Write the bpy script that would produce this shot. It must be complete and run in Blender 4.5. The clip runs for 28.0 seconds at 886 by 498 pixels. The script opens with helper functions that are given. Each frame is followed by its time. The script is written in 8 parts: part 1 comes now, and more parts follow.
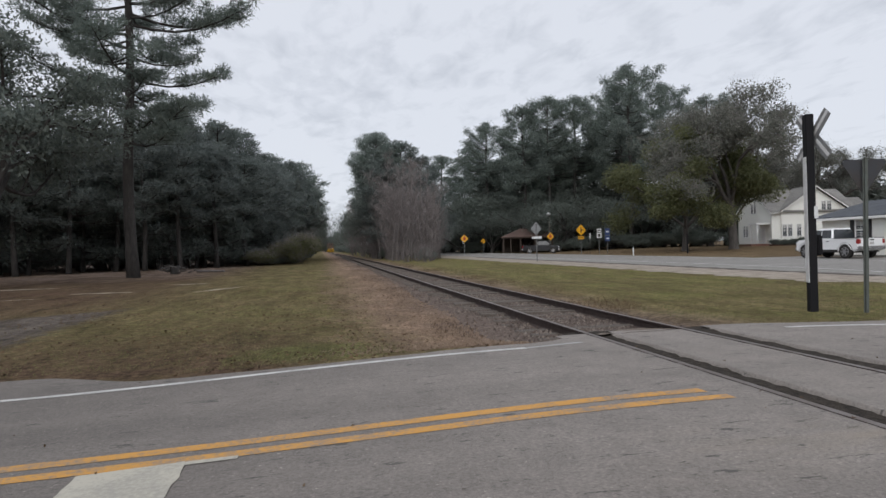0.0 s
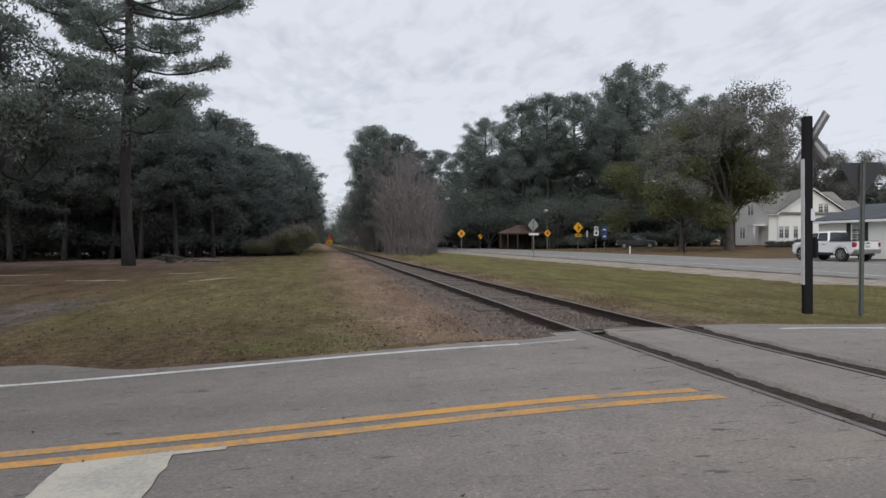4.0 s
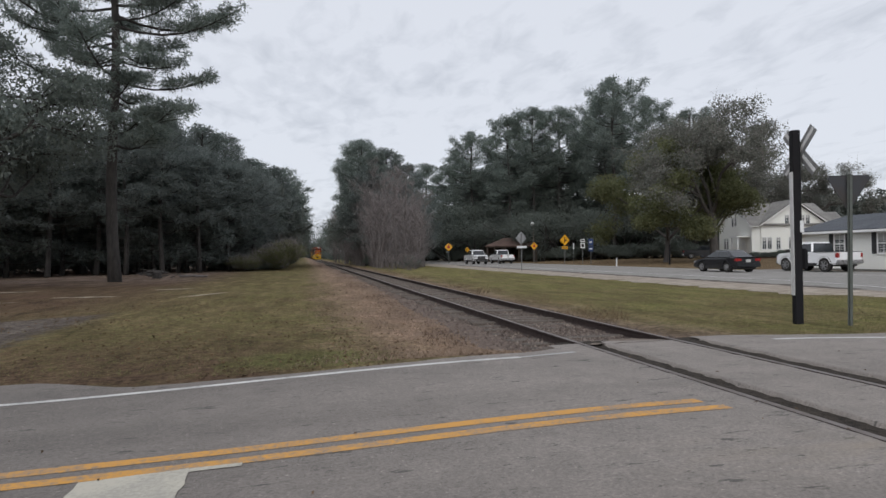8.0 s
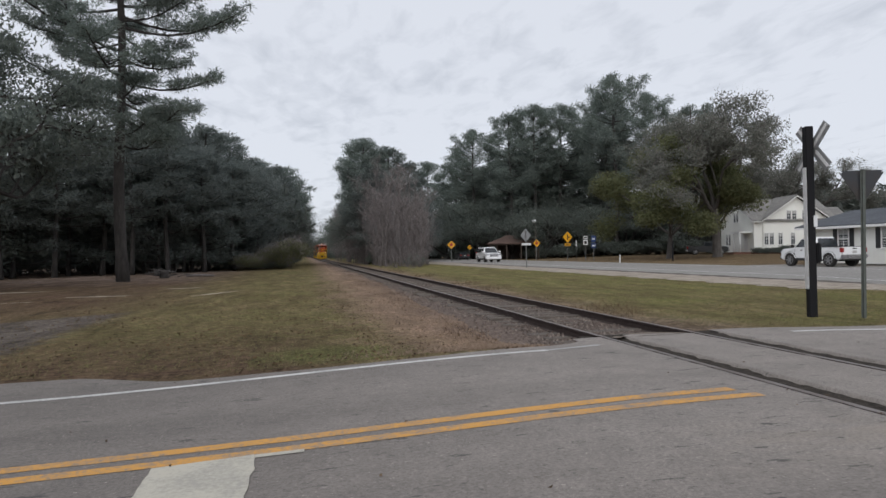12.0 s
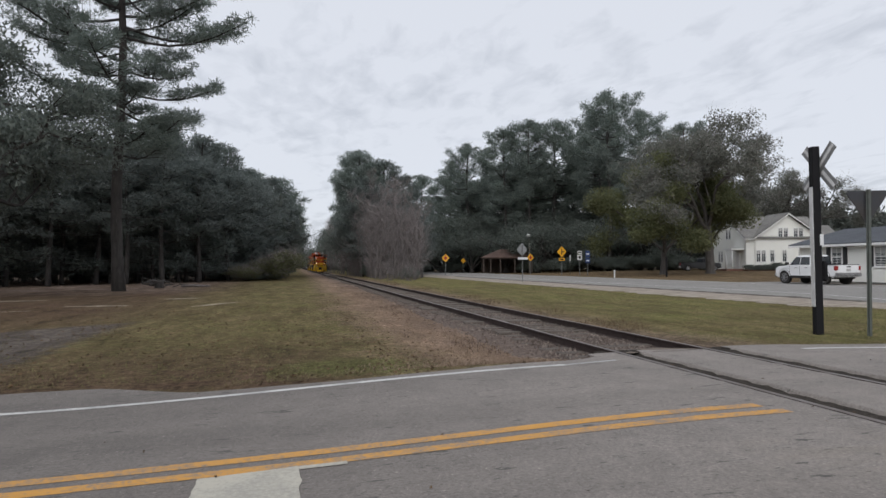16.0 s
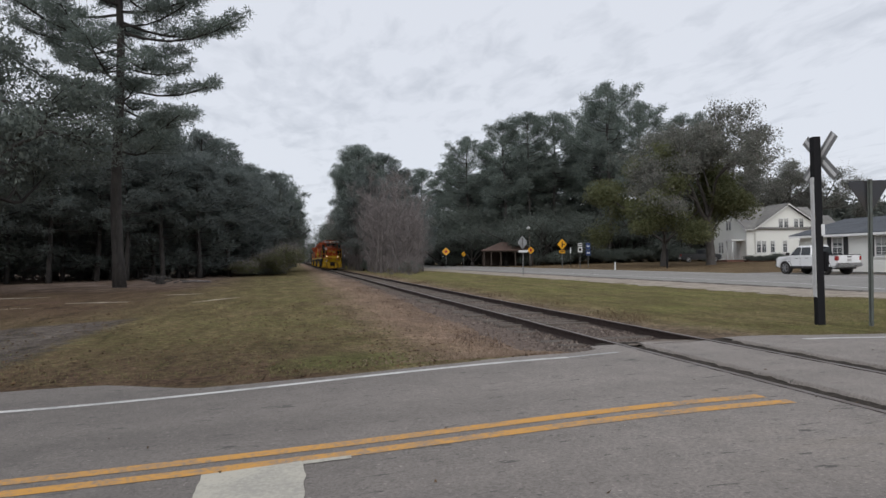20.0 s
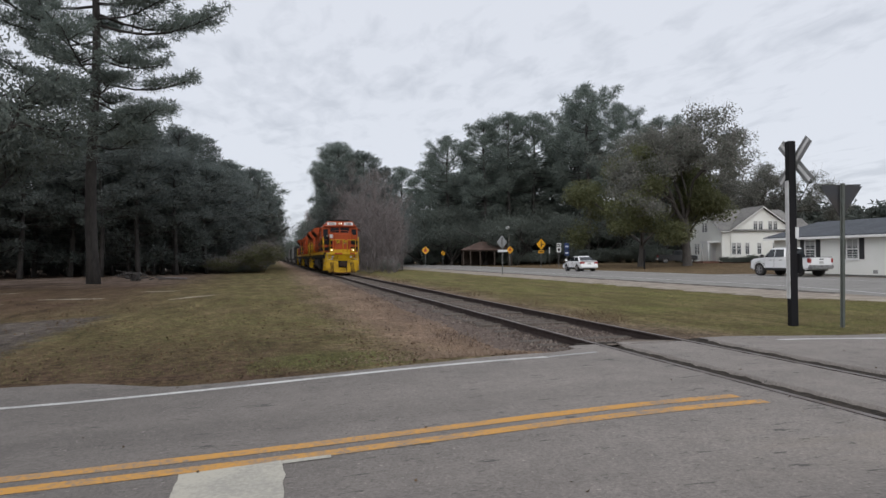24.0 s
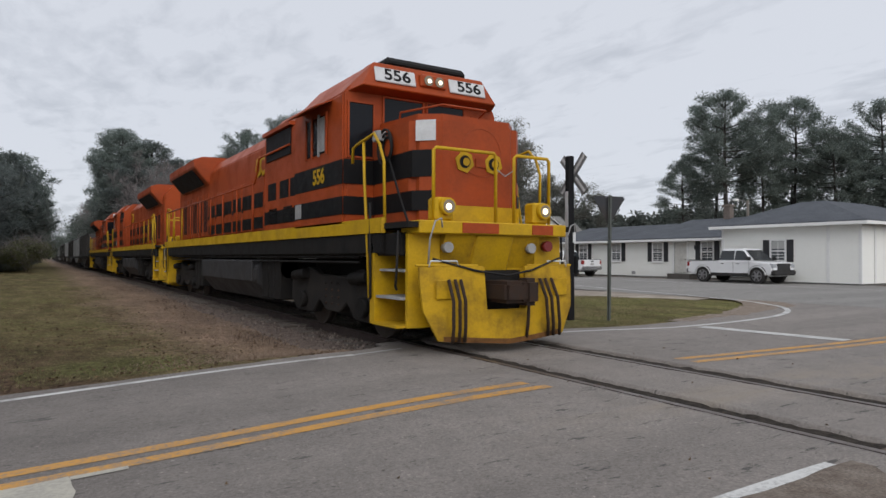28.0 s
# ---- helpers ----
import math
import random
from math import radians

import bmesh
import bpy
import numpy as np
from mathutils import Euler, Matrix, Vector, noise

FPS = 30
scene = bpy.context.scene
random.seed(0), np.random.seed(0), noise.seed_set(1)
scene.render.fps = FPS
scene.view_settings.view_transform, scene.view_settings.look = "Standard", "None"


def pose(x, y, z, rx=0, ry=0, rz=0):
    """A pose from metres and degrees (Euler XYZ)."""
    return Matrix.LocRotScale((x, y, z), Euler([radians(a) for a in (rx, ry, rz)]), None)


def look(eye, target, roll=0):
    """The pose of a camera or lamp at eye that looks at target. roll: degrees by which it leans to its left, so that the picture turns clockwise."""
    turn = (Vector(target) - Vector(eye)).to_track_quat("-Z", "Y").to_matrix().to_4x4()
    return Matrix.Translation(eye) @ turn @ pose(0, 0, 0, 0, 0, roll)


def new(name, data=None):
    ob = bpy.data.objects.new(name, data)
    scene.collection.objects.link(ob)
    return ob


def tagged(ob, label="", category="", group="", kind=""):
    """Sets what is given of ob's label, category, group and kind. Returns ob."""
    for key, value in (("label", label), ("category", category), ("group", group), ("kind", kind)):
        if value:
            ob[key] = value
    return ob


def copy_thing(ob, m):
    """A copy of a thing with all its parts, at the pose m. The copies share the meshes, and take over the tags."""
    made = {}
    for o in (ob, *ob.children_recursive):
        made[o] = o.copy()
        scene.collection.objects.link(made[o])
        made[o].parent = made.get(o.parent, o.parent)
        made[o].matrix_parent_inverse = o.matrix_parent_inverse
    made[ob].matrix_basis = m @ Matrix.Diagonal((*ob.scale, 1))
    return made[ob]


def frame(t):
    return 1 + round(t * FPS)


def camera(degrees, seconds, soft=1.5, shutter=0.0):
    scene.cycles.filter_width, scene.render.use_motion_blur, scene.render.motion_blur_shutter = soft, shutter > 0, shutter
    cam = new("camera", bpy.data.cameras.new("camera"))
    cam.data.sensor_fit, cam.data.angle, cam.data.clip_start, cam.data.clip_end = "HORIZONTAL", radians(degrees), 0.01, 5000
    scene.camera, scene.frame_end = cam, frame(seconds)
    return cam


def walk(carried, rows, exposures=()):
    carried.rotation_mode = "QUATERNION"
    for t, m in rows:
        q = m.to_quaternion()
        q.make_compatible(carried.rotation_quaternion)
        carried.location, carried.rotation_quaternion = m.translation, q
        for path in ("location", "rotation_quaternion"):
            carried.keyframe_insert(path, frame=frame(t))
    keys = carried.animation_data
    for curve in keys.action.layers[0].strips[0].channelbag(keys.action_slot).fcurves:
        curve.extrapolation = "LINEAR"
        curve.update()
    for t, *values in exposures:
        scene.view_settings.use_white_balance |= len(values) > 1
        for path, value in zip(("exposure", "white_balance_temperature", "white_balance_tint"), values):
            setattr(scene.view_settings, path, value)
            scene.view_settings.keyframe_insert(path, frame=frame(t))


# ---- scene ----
cam = camera(68.7, 28.0)
PATH = [
    (0, (0.534, 0.269, 1.519), (0.902, 2.235, 1.513), -1.4),
    (0.5, (0.536, 0.271, 1.516), (0.903, 2.237, 1.5), -0.9),
    (1, (0.539, 0.271, 1.518), (0.911, 2.236, 1.493), -0.8),
    (1.5, (0.533, 0.281, 1.51), (0.908, 2.246, 1.485), -0.7),
    (2, (0.535, 0.285, 1.51), (0.907, 2.25, 1.471), -0.9),
    (2.5, (0.538, 0.286, 1.511), (0.919, 2.249, 1.47), -1.0),
    (3, (0.543, 0.288, 1.515), (0.922, 2.251, 1.482), -0.8),
    (3.5, (0.547, 0.3, 1.514), (0.925, 2.263, 1.485), -0.5),
    (5.5, (0.594, 0.253, 1.523), (0.965, 2.218, 1.53), 0.4),
    (6, (0.561, 0.26, 1.524), (0.929, 2.226, 1.536), -0.0),
    (6.5, (0.531, 0.252, 1.528), (0.911, 2.216, 1.543), -0.3),
    (7, (0.491, 0.262, 1.531), (0.88, 2.224, 1.551), -0.6),
    (7.5, (0.426, 0.258, 1.53), (0.824, 2.217, 1.559), -0.7),
    (8, (0.36, 0.267, 1.529), (0.78, 2.222, 1.547), -0.6),
    (8.5, (0.345, 0.225, 1.529), (0.756, 2.182, 1.565), -0.1),
    (9, (0.336, 0.169, 1.513), (0.73, 2.13, 1.541), 0.1),
    (9.5, (0.263, 0.188, 1.519), (0.64, 2.152, 1.537), 0.6),
    (10, (0.146, 0.209, 1.515), (0.555, 2.166, 1.549), -1.4),
    (10.5, (0.09, 0.174, 1.513), (0.499, 2.131, 1.539), -0.8),
    (11, (0.089, 0.142, 1.499), (0.515, 2.096, 1.514), 0.3),
    (11.5, (0.072, 0.123, 1.506), (0.479, 2.081, 1.499), 0.4),
    (12, (-0.042, 0.149, 1.508), (0.378, 2.105, 1.52), -1.0),
    (12.5, (-0.154, 0.185, 1.517), (0.306, 2.131, 1.532), -2.1),
    (14.5, (-0.395, 0.206, 1.517), (0.075, 2.15, 1.529), -0.5),
    (15, (-0.409, 0.165, 1.532), (0.047, 2.112, 1.578), -0.3),
    (15.5, (-0.415, 0.193, 1.528), (0.017, 2.145, 1.586), -0.3),
    (16, (-0.427, 0.157, 1.525), (0.019, 2.106, 1.577), -0.3),
    (16.5, (-0.431, 0.173, 1.513), (0.028, 2.12, 1.545), -0.0),
    (17, (-0.42, 0.201, 1.518), (0.039, 2.148, 1.538), -0.5),
    (17.5, (-0.423, 0.187, 1.523), (0.034, 2.134, 1.554), -0.6),
    (18, (-0.424, 0.199, 1.521), (0.034, 2.145, 1.558), -0.7),
    (18.5, (-0.434, 0.179, 1.531), (0.015, 2.128, 1.579), -0.5),
    (19, (-0.434, 0.183, 1.524), (0.016, 2.131, 1.571), -0.6),
    (19.5, (-0.433, 0.188, 1.525), (0.016, 2.136, 1.568), -0.6),
    (20, (-0.437, 0.171, 1.527), (0.008, 2.12, 1.559), -0.8),
    (20.5, (-0.442, 0.17, 1.521), (0.002, 2.12, 1.546), -0.7),
    (22.5, (-0.447, 0.163, 1.528), (-0.001, 2.113, 1.546), -0.7),
    (23, (-0.449, 0.161, 1.531), (0.018, 2.106, 1.552), -0.2),
    (23.5, (-0.452, 0.169, 1.521), (0.037, 2.108, 1.543), -0.2),
    (24, (-0.456, 0.175, 1.531), (0.051, 2.11, 1.559), -0.3),
    (24.5, (-0.466, 0.166, 1.526), (0.06, 2.096, 1.56), -0.3),
    (25, (-0.492, 0.161, 1.524), (0.06, 2.083, 1.558), -0.2),
    (25.5, (-0.494, 0.15, 1.52), (0.094, 2.061, 1.538), -0.2),
    (26, (-0.476, 0.119, 1.518), (0.154, 2.017, 1.525), 0.0),
    (26.5, (-0.524, 0.112, 1.537), (0.192, 1.979, 1.592), 0.7),
    (27, (-0.601, 0.084, 1.538), (0.181, 1.923, 1.613), -0.4),
    (27.5, (-0.628, 0.062, 1.536), (0.277, 1.845, 1.571), 0.4),
    (28, (-0.588, 0.081, 1.525), (0.472, 1.776, 1.553), 0.2),
]
walk(cam, [(t, look(eye, target, roll)) for t, eye, target, roll in PATH], [(0, 0.0), (26.4, 0.0), (27.2, -0.04), (28, -0.11)])

# ---- world, sun, exposure ----
SUN_EL, SUN_AZ = radians(38), radians(200)
world = bpy.data.worlds.new("overcast_sky")
scene.world = world
world.use_nodes = True
wt = world.node_tree
wt.nodes.clear()


def wnode(kind, **values):
    nd = wt.nodes.new(kind)
    for key, value in values.items():
        nd.inputs[key].default_value = value
    return nd


sky = wt.nodes.new("ShaderNodeTexSky")
sky.sky_type, sky.sun_disc = "NISHITA", False
sky.sun_elevation, sky.sun_rotation = SUN_EL, SUN_AZ
w_co = wt.nodes.new("ShaderNodeTexCoord")
w_sep = wt.nodes.new("ShaderNodeSeparateXYZ")
w_up = wt.nodes.new("ShaderNodeMath")
w_up.operation, w_up.inputs[1].default_value = "MAXIMUM", 0.0
w_lift = wt.nodes.new("ShaderNodeMath")
w_lift.operation, w_lift.inputs[1].default_value = "ADD", 0.10
w_div = wt.nodes.new("ShaderNodeVectorMath")
w_div.operation = "DIVIDE"
w_cmb = wt.nodes.new("ShaderNodeCombineXYZ")
w_cmb.inputs[2].default_value = 1.0
w_map = wt.nodes.new("ShaderNodeMapping")
w_map.inputs["Scale"].default_value = (1.5, 0.8, 0.0)
w_map.inputs["Rotation"].default_value = (0, 0, radians(-32))
w_n1 = wnode("ShaderNodeTexNoise", Scale=4.8, Detail=6.0, Roughness=0.55, Distortion=0.35)
w_n2 = wnode("ShaderNodeTexNoise", Scale=0.8, Detail=4.0, Roughness=0.5)
w_add = wt.nodes.new("ShaderNodeMath")
w_add.operation = "ADD"
w_ramp = wt.nodes.new("ShaderNodeValToRGB")
w_ramp.color_ramp.elements[0].position, w_ramp.color_ramp.elements[0].color = 0.72, (6.05, 6.38, 7.08, 1)
w_ramp.color_ramp.elements[1].position, w_ramp.color_ramp.elements[1].color = 1.24, (7.45, 7.77, 8.5, 1)
# the cloud is a little brighter on the side of the hidden sun
w_dot = wt.nodes.new("ShaderNodeVectorMath")
w_dot.operation = "DOT_PRODUCT"
w_dot.inputs[1].default_value = (math.sin(SUN_AZ), math.cos(SUN_AZ), 0.0)
w_gain = wt.nodes.new("ShaderNodeMath")
w_gain.operation = "MULTIPLY_ADD"
w_gain.inputs[1].default_value, w_gain.inputs[2].default_value = 0.08, 1.07
w_scale = wt.nodes.new("ShaderNodeVectorMath")
w_scale.operation = "SCALE"
w_mix = wt.nodes.new("ShaderNodeMix")
w_mix.data_type = "RGBA"
w_mix.inputs["Factor"].default_value = 0.93
w_bg = wnode("ShaderNodeBackground", Strength=0.102)
w_out = wt.nodes.new("ShaderNodeOutputWorld")
for a, b in ((w_co.outputs["Generated"], w_sep.inputs[0]), (w_sep.outputs[2], w_up.inputs[0]), (w_up.outputs[0], w_lift.inputs[0]),
             (w_lift.outputs[0], w_cmb.inputs[0]), (w_lift.outputs[0], w_cmb.inputs[1]), (w_co.outputs["Generated"], w_div.inputs[0]), (w_cmb.outputs[0], w_div.inputs[1]), (w_div.outputs[0], w_map.inputs["Vector"]), (w_map.outputs[0], w_n1.inputs["Vector"]),
             (w_map.outputs[0], w_n2.inputs["Vector"]), (w_n1.outputs["Fac"], w_add.inputs[0]), (w_n2.outputs["Fac"], w_add.inputs[1]),
             (w_add.outputs[0], w_ramp.inputs["Fac"]), (sky.outputs[0], w_mix.inputs["A"]), (w_ramp.outputs[0], w_mix.inputs["B"]),
             (w_co.outputs["Generated"], w_dot.inputs[0]), (w_dot.outputs["Value"], w_gain.inputs[0]), (w_mix.outputs["Result"], w_scale.inputs[0]), (w_gain.outputs[0], w_scale.inputs["Scale"]),
             (w_scale.outputs[0], w_bg.inputs["Color"]), (w_bg.outputs[0], w_out.inputs["Surface"])):
    wt.links.new(a, b)
sun = new("sun", bpy.data.lights.new("sun", "SUN"))
sun.data.energy, sun.data.angle, sun.data.color = 1.65, radians(60), (1.0, 0.97, 0.93)
sun.matrix_world = look((0, 0, 60), (60 * math.cos(SUN_EL) * math.sin(SUN_AZ) * -1, 60 * math.cos(SUN_EL) * math.cos(SUN_AZ) * -1, 60 - 60 * math.sin(SUN_EL)))


# ---- helpers of this scene ----
def sm(v):
    v = min(1.0, max(0.0, v))
    return v * v * (3 - 2 * v)


def part(name, bm, material, parent=None, label=""):
    me = bpy.data.meshes.new(name)
    bm.to_mesh(me)
    bm.free()
    ob = new(name, me)
    if material:
        me.materials.append(material)
    ob.parent = parent
    if label:
        ob["label"] = label
    return ob


def part_np(name, verts, faces, material, parent=None, label="", smooth=False):
    me = bpy.data.meshes.new(name)
    verts, faces = np.asarray(verts, np.float32), np.asarray(faces, np.int32)
    k = faces.shape[1]
    me.vertices.add(len(verts))
    me.vertices.foreach_set("co", verts.ravel())
    me.loops.add(faces.size)
    me.loops.foreach_set("vertex_index", faces.ravel())
    me.polygons.add(len(faces))
    me.polygons.foreach_set("loop_start", np.arange(len(faces), dtype=np.int32) * k)
    me.polygons.foreach_set("loop_total", np.full(len(faces), k, np.int32))
    if smooth:
        me.polygons.foreach_set("use_smooth", np.ones(len(faces), bool))
    me.update(calc_edges=True)
    me.materials.append(material)
    ob = new(name, me)
    ob.parent = parent
    if label:
        ob["label"] = label
    return ob


def thing(name, m, label, category, group="", kind=""):
    ob = new(name)
    ob.empty_display_size = 0.2
    ob.matrix_basis = m
    return tagged(ob, label, category, group, kind)


def box(bm, x0, x1, y0, y1, z0, z1, bev=0.0):
    r = bmesh.ops.create_cube(bm, size=1.0)
    vs = r["verts"]
    for v in vs:
        v.co = ((x0 + x1) / 2 + v.co.x * (x1 - x0), (y0 + y1) / 2 + v.co.y * (y1 - y0), (z0 + z1) / 2 + v.co.z * (z1 - z0))
    if bev:
        es = list({e for v in vs for e in v.link_edges})
        bmesh.ops.bevel(bm, geom=es, offset=bev, segments=1, affect="EDGES")
    return bm


def bbox(*a, bev=0.0):
    return box(bmesh.new(), *a, bev=bev)


def tube(bm, pts, radii, sides=8, caps=True):
    """A tube along pts, into bm."""
    rings, n = [], len(pts)
    pts = [Vector(p) for p in pts]
    if not hasattr(radii, "__len__"):
        radii = [radii] * n
    radii = [float(v) for v in radii]
    up = None
    for i, p in enumerate(pts):
        d = (pts[min(i + 1, n - 1)] - pts[max(i - 1, 0)]).normalized()
        if up is None:
            up = d.orthogonal().normalized()
        up = (up - d * up.dot(d)).normalized()
        side = d.cross(up)
        rings.append([bm.verts.new(p + radii[i] * (math.cos(2 * math.pi * k / sides) * up + math.sin(2 * math.pi * k / sides) * side)) for k in range(sides)])
    for a, b in zip(rings, rings[1:]):
        for k in range(sides):
            f = bm.faces.new((a[k], a[(k + 1) % sides], b[(k + 1) % sides], b[k]))
            f.smooth = sides > 5
    if caps:
        bm.faces.new(rings[0][::-1])
        bm.faces.new(rings[-1])
    return bm


def prism(bm, outline, y0, y1, bev=0.0):
    """An outline of (x, z) pushed from y0 to y1."""
    a = [bm.verts.new((x, y0, z)) for x, z in outline]
    b = [bm.verts.new((x, y1, z)) for x, z in outline]
    n = len(a)
    fs = [bm.faces.new(a), bm.faces.new(b[::-1])]
    for k in range(n):
        fs.append(bm.faces.new((a[k], b[k], b[(k + 1) % n], a[(k + 1) % n])))
    bmesh.ops.recalc_face_normals(bm, faces=fs)
    if bev:
        bmesh.ops.bevel(bm, geom=list({e for f in fs for e in f.edges}), offset=bev, segments=2, affect="EDGES")
    return bm


def sheet(name, pts_rows, material, parent=None, label=""):
    """A grid of rows of points."""
    n, m = len(pts_rows), len(pts_rows[0])
    v = [p for row in pts_rows for p in row]
    f = [(i * m + j, i * m + j + 1, (i + 1) * m + j + 1, (i + 1) * m + j) for i in range(n - 1) for j in range(m - 1)]
    return part_np(name, v, f, material, parent, label, smooth=True)


# ---- materials ----
class Mat:
    """A node material, built in a few words."""

    def __init__(self, name, rough=0.7, metal=0.0):
        self.m = bpy.data.materials.new(name)
        self.m.use_nodes = True
        self.t = self.m.node_tree
        self.b = self.t.nodes["Principled BSDF"]
        self.b.inputs["Roughness"].default_value, self.b.inputs["Metallic"].default_value = rough, metal
        self.co = None

    def node(self, kind, **values):
        nd = self.t.nodes.new(kind)
        for key, value in values.items():
            nd.inputs[key].default_value = value
        return nd

    def link(self, a, b):
        self.t.links.new(a, b)

    def coord(self, world=False):
        nd = self.node("ShaderNodeNewGeometry") if world else self.node("ShaderNodeTexCoord")
        return nd.outputs["Position" if world else "Object"]

    def noise(self, scale, detail=4.0, rough=0.6, stretch=None, world=False, distort=0.0):
        nd = self.node("ShaderNodeTexNoise", Scale=scale, Detail=detail, Roughness=rough, Distortion=distort)
        co = self.coord(world)
        if stretch:
            mp = self.node("ShaderNodeMapping", Scale=stretch)
            self.link(co, mp.inputs["Vector"])
            co = mp.outputs[0]
        self.link(co, nd.inputs["Vector"])
        return nd.outputs["Fac"]

    def ramp(self, fac, *stops):
        nd = self.node("ShaderNodeValToRGB")
        el = nd.color_ramp.elements
        while len(el) < len(stops):
            el.new(0.5)
        for e, (pos, c) in zip(el, stops):
            e.position, e.color = pos, (c, c, c, 1) if isinstance(c, (int, float)) else (*c, 1)
        self.link(fac, nd.inputs["Fac"])
        return nd.outputs["Color"]

    def mix(self, fac, a, b, mode="MIX"):
        nd = self.node("ShaderNodeMix")
        nd.data_type, nd.blend_type = "RGBA", mode
        for sock, v in ((nd.inputs["Factor"], fac), (nd.inputs["A"], a), (nd.inputs["B"], b)):
            if isinstance(v, (int, float)):
                sock.default_value = v
            elif isinstance(v, tuple):
                sock.default_value = (*v, 1)
            else:
                self.link(v, sock)
        return nd.outputs["Result"]

    def math(self, op, a, b=0.0):
        nd = self.node("ShaderNodeMath")
        nd.operation = op
        for sock, v in zip(nd.inputs, (a, b)):
            if isinstance(v, (int, float)):
                sock.default_value = v
            else:
                self.link(v, sock)
        return nd.outputs[0]

    def axis(self, k, world=True):
        nd = self.node("ShaderNodeSeparateXYZ")
        self.link(self.coord(world), nd.inputs[0])
        return nd.outputs[k]

    def span(self, v, a, b):
        nd = self.node("ShaderNodeMapRange")
        nd.interpolation_type = "SMOOTHSTEP"
        nd.inputs["From Min"].default_value, nd.inputs["From Max"].default_value = a, b
        self.link(v, nd.inputs["Value"])
        return nd.outputs[0]


    def island(self):
        return self.node("ShaderNodeNewGeometry").outputs["Random Per Island"]

    def color(self, c):
        sock = self.b.inputs["Base Color"]
        if isinstance(c, tuple):
            sock.default_value = (*c, 1)
        else:
            self.link(c, sock)
        return self

    def rough(self, v):
        self.link(v, self.b.inputs["Roughness"])
        return self

    def bump(self, h, strength=0.4, dist=0.02):
        nd = self.node("ShaderNodeBump", Strength=strength, Distance=dist)
        self.link(h, nd.inputs["Height"])
        self.link(nd.outputs[0], self.b.inputs["Normal"])
        return self


def painted(name, c, rough=0.45, metal=0.0, dirt=0.25, scale=3.0, dirt_c=(0.08, 0.06, 0.045), bump=0.0, spec=0.5):
    """Paint with grime at two scales."""
    m = Mat(name, rough, metal)
    m.b.inputs["Specular IOR Level"].default_value = spec
    big = m.ramp(m.noise(scale, 5.0, 0.65), (0.42, 0.0), (0.75, 1.0))
    fine = m.ramp(m.noise(scale * 14, 3.0, 0.6), (0.35, 0.87), (0.7, 1.0))
    f = m.math("MULTIPLY", big, dirt)
    m.color(m.mix(1.0, m.mix(f, c, dirt_c), fine, "MULTIPLY"))
    m.rough(m.math("ADD", m.math("MULTIPLY", big, 0.25), rough))
    if bump:
        m.bump(m.noise(scale * 10, 3.0), bump, 0.01)
    return m.m


def glass_dark(name, c=(0.012, 0.015, 0.018), rough=0.06):
    m = Mat(name, rough)
    m.color(m.mix(m.noise(1.5), c, tuple(v * 2.2 for v in c)))
    m.b.inputs["Specular IOR Level"].default_value = 0.6
    return m.m


def glowing(name, c, strength):
    m = Mat(name, 0.3)
    m.color(c)
    m.b.inputs["Emission Color"].default_value = (*c, 1)
    m.b.inputs["Emission Strength"].default_value = strength
    return m.m


def leaf_mat(name, dark, light, brown=None):
    m = Mat(name, 0.55)
    c = m.mix(m.island(), dark, light)
    big = m.ramp(m.noise(0.45, 3.0), (0.35, 0.0), (0.7, 1.0))
    c = m.mix(m.math("MULTIPLY", big, 0.5), c, brown or tuple(v * 0.6 for v in dark))
    m.color(c)
    m.b.inputs["Specular IOR Level"].default_value = 0.35
    thin = m.node("ShaderNodeBsdfTranslucent")
    m.link(c, thin.inputs["Color"])
    both = m.node("ShaderNodeMixShader")
    both.inputs[0].default_value = 0.5
    m.link(m.b.outputs[0], both.inputs[1])
    m.link(thin.outputs[0], both.inputs[2])
    m.link(both.outputs[0], m.t.nodes["Material Output"].inputs["Surface"])
    return m.m


def bark_mat(name, a, b, scale=6.0):
    m = Mat(name, 0.9)
    n = m.noise(scale, 6.0, 0.7, stretch=(1, 1, 0.25))
    m.color(m.mix(m.ramp(n, (0.35, 0.0), (0.65, 1.0)), a, b)).bump(n, 0.8, 0.04)
    return m.m


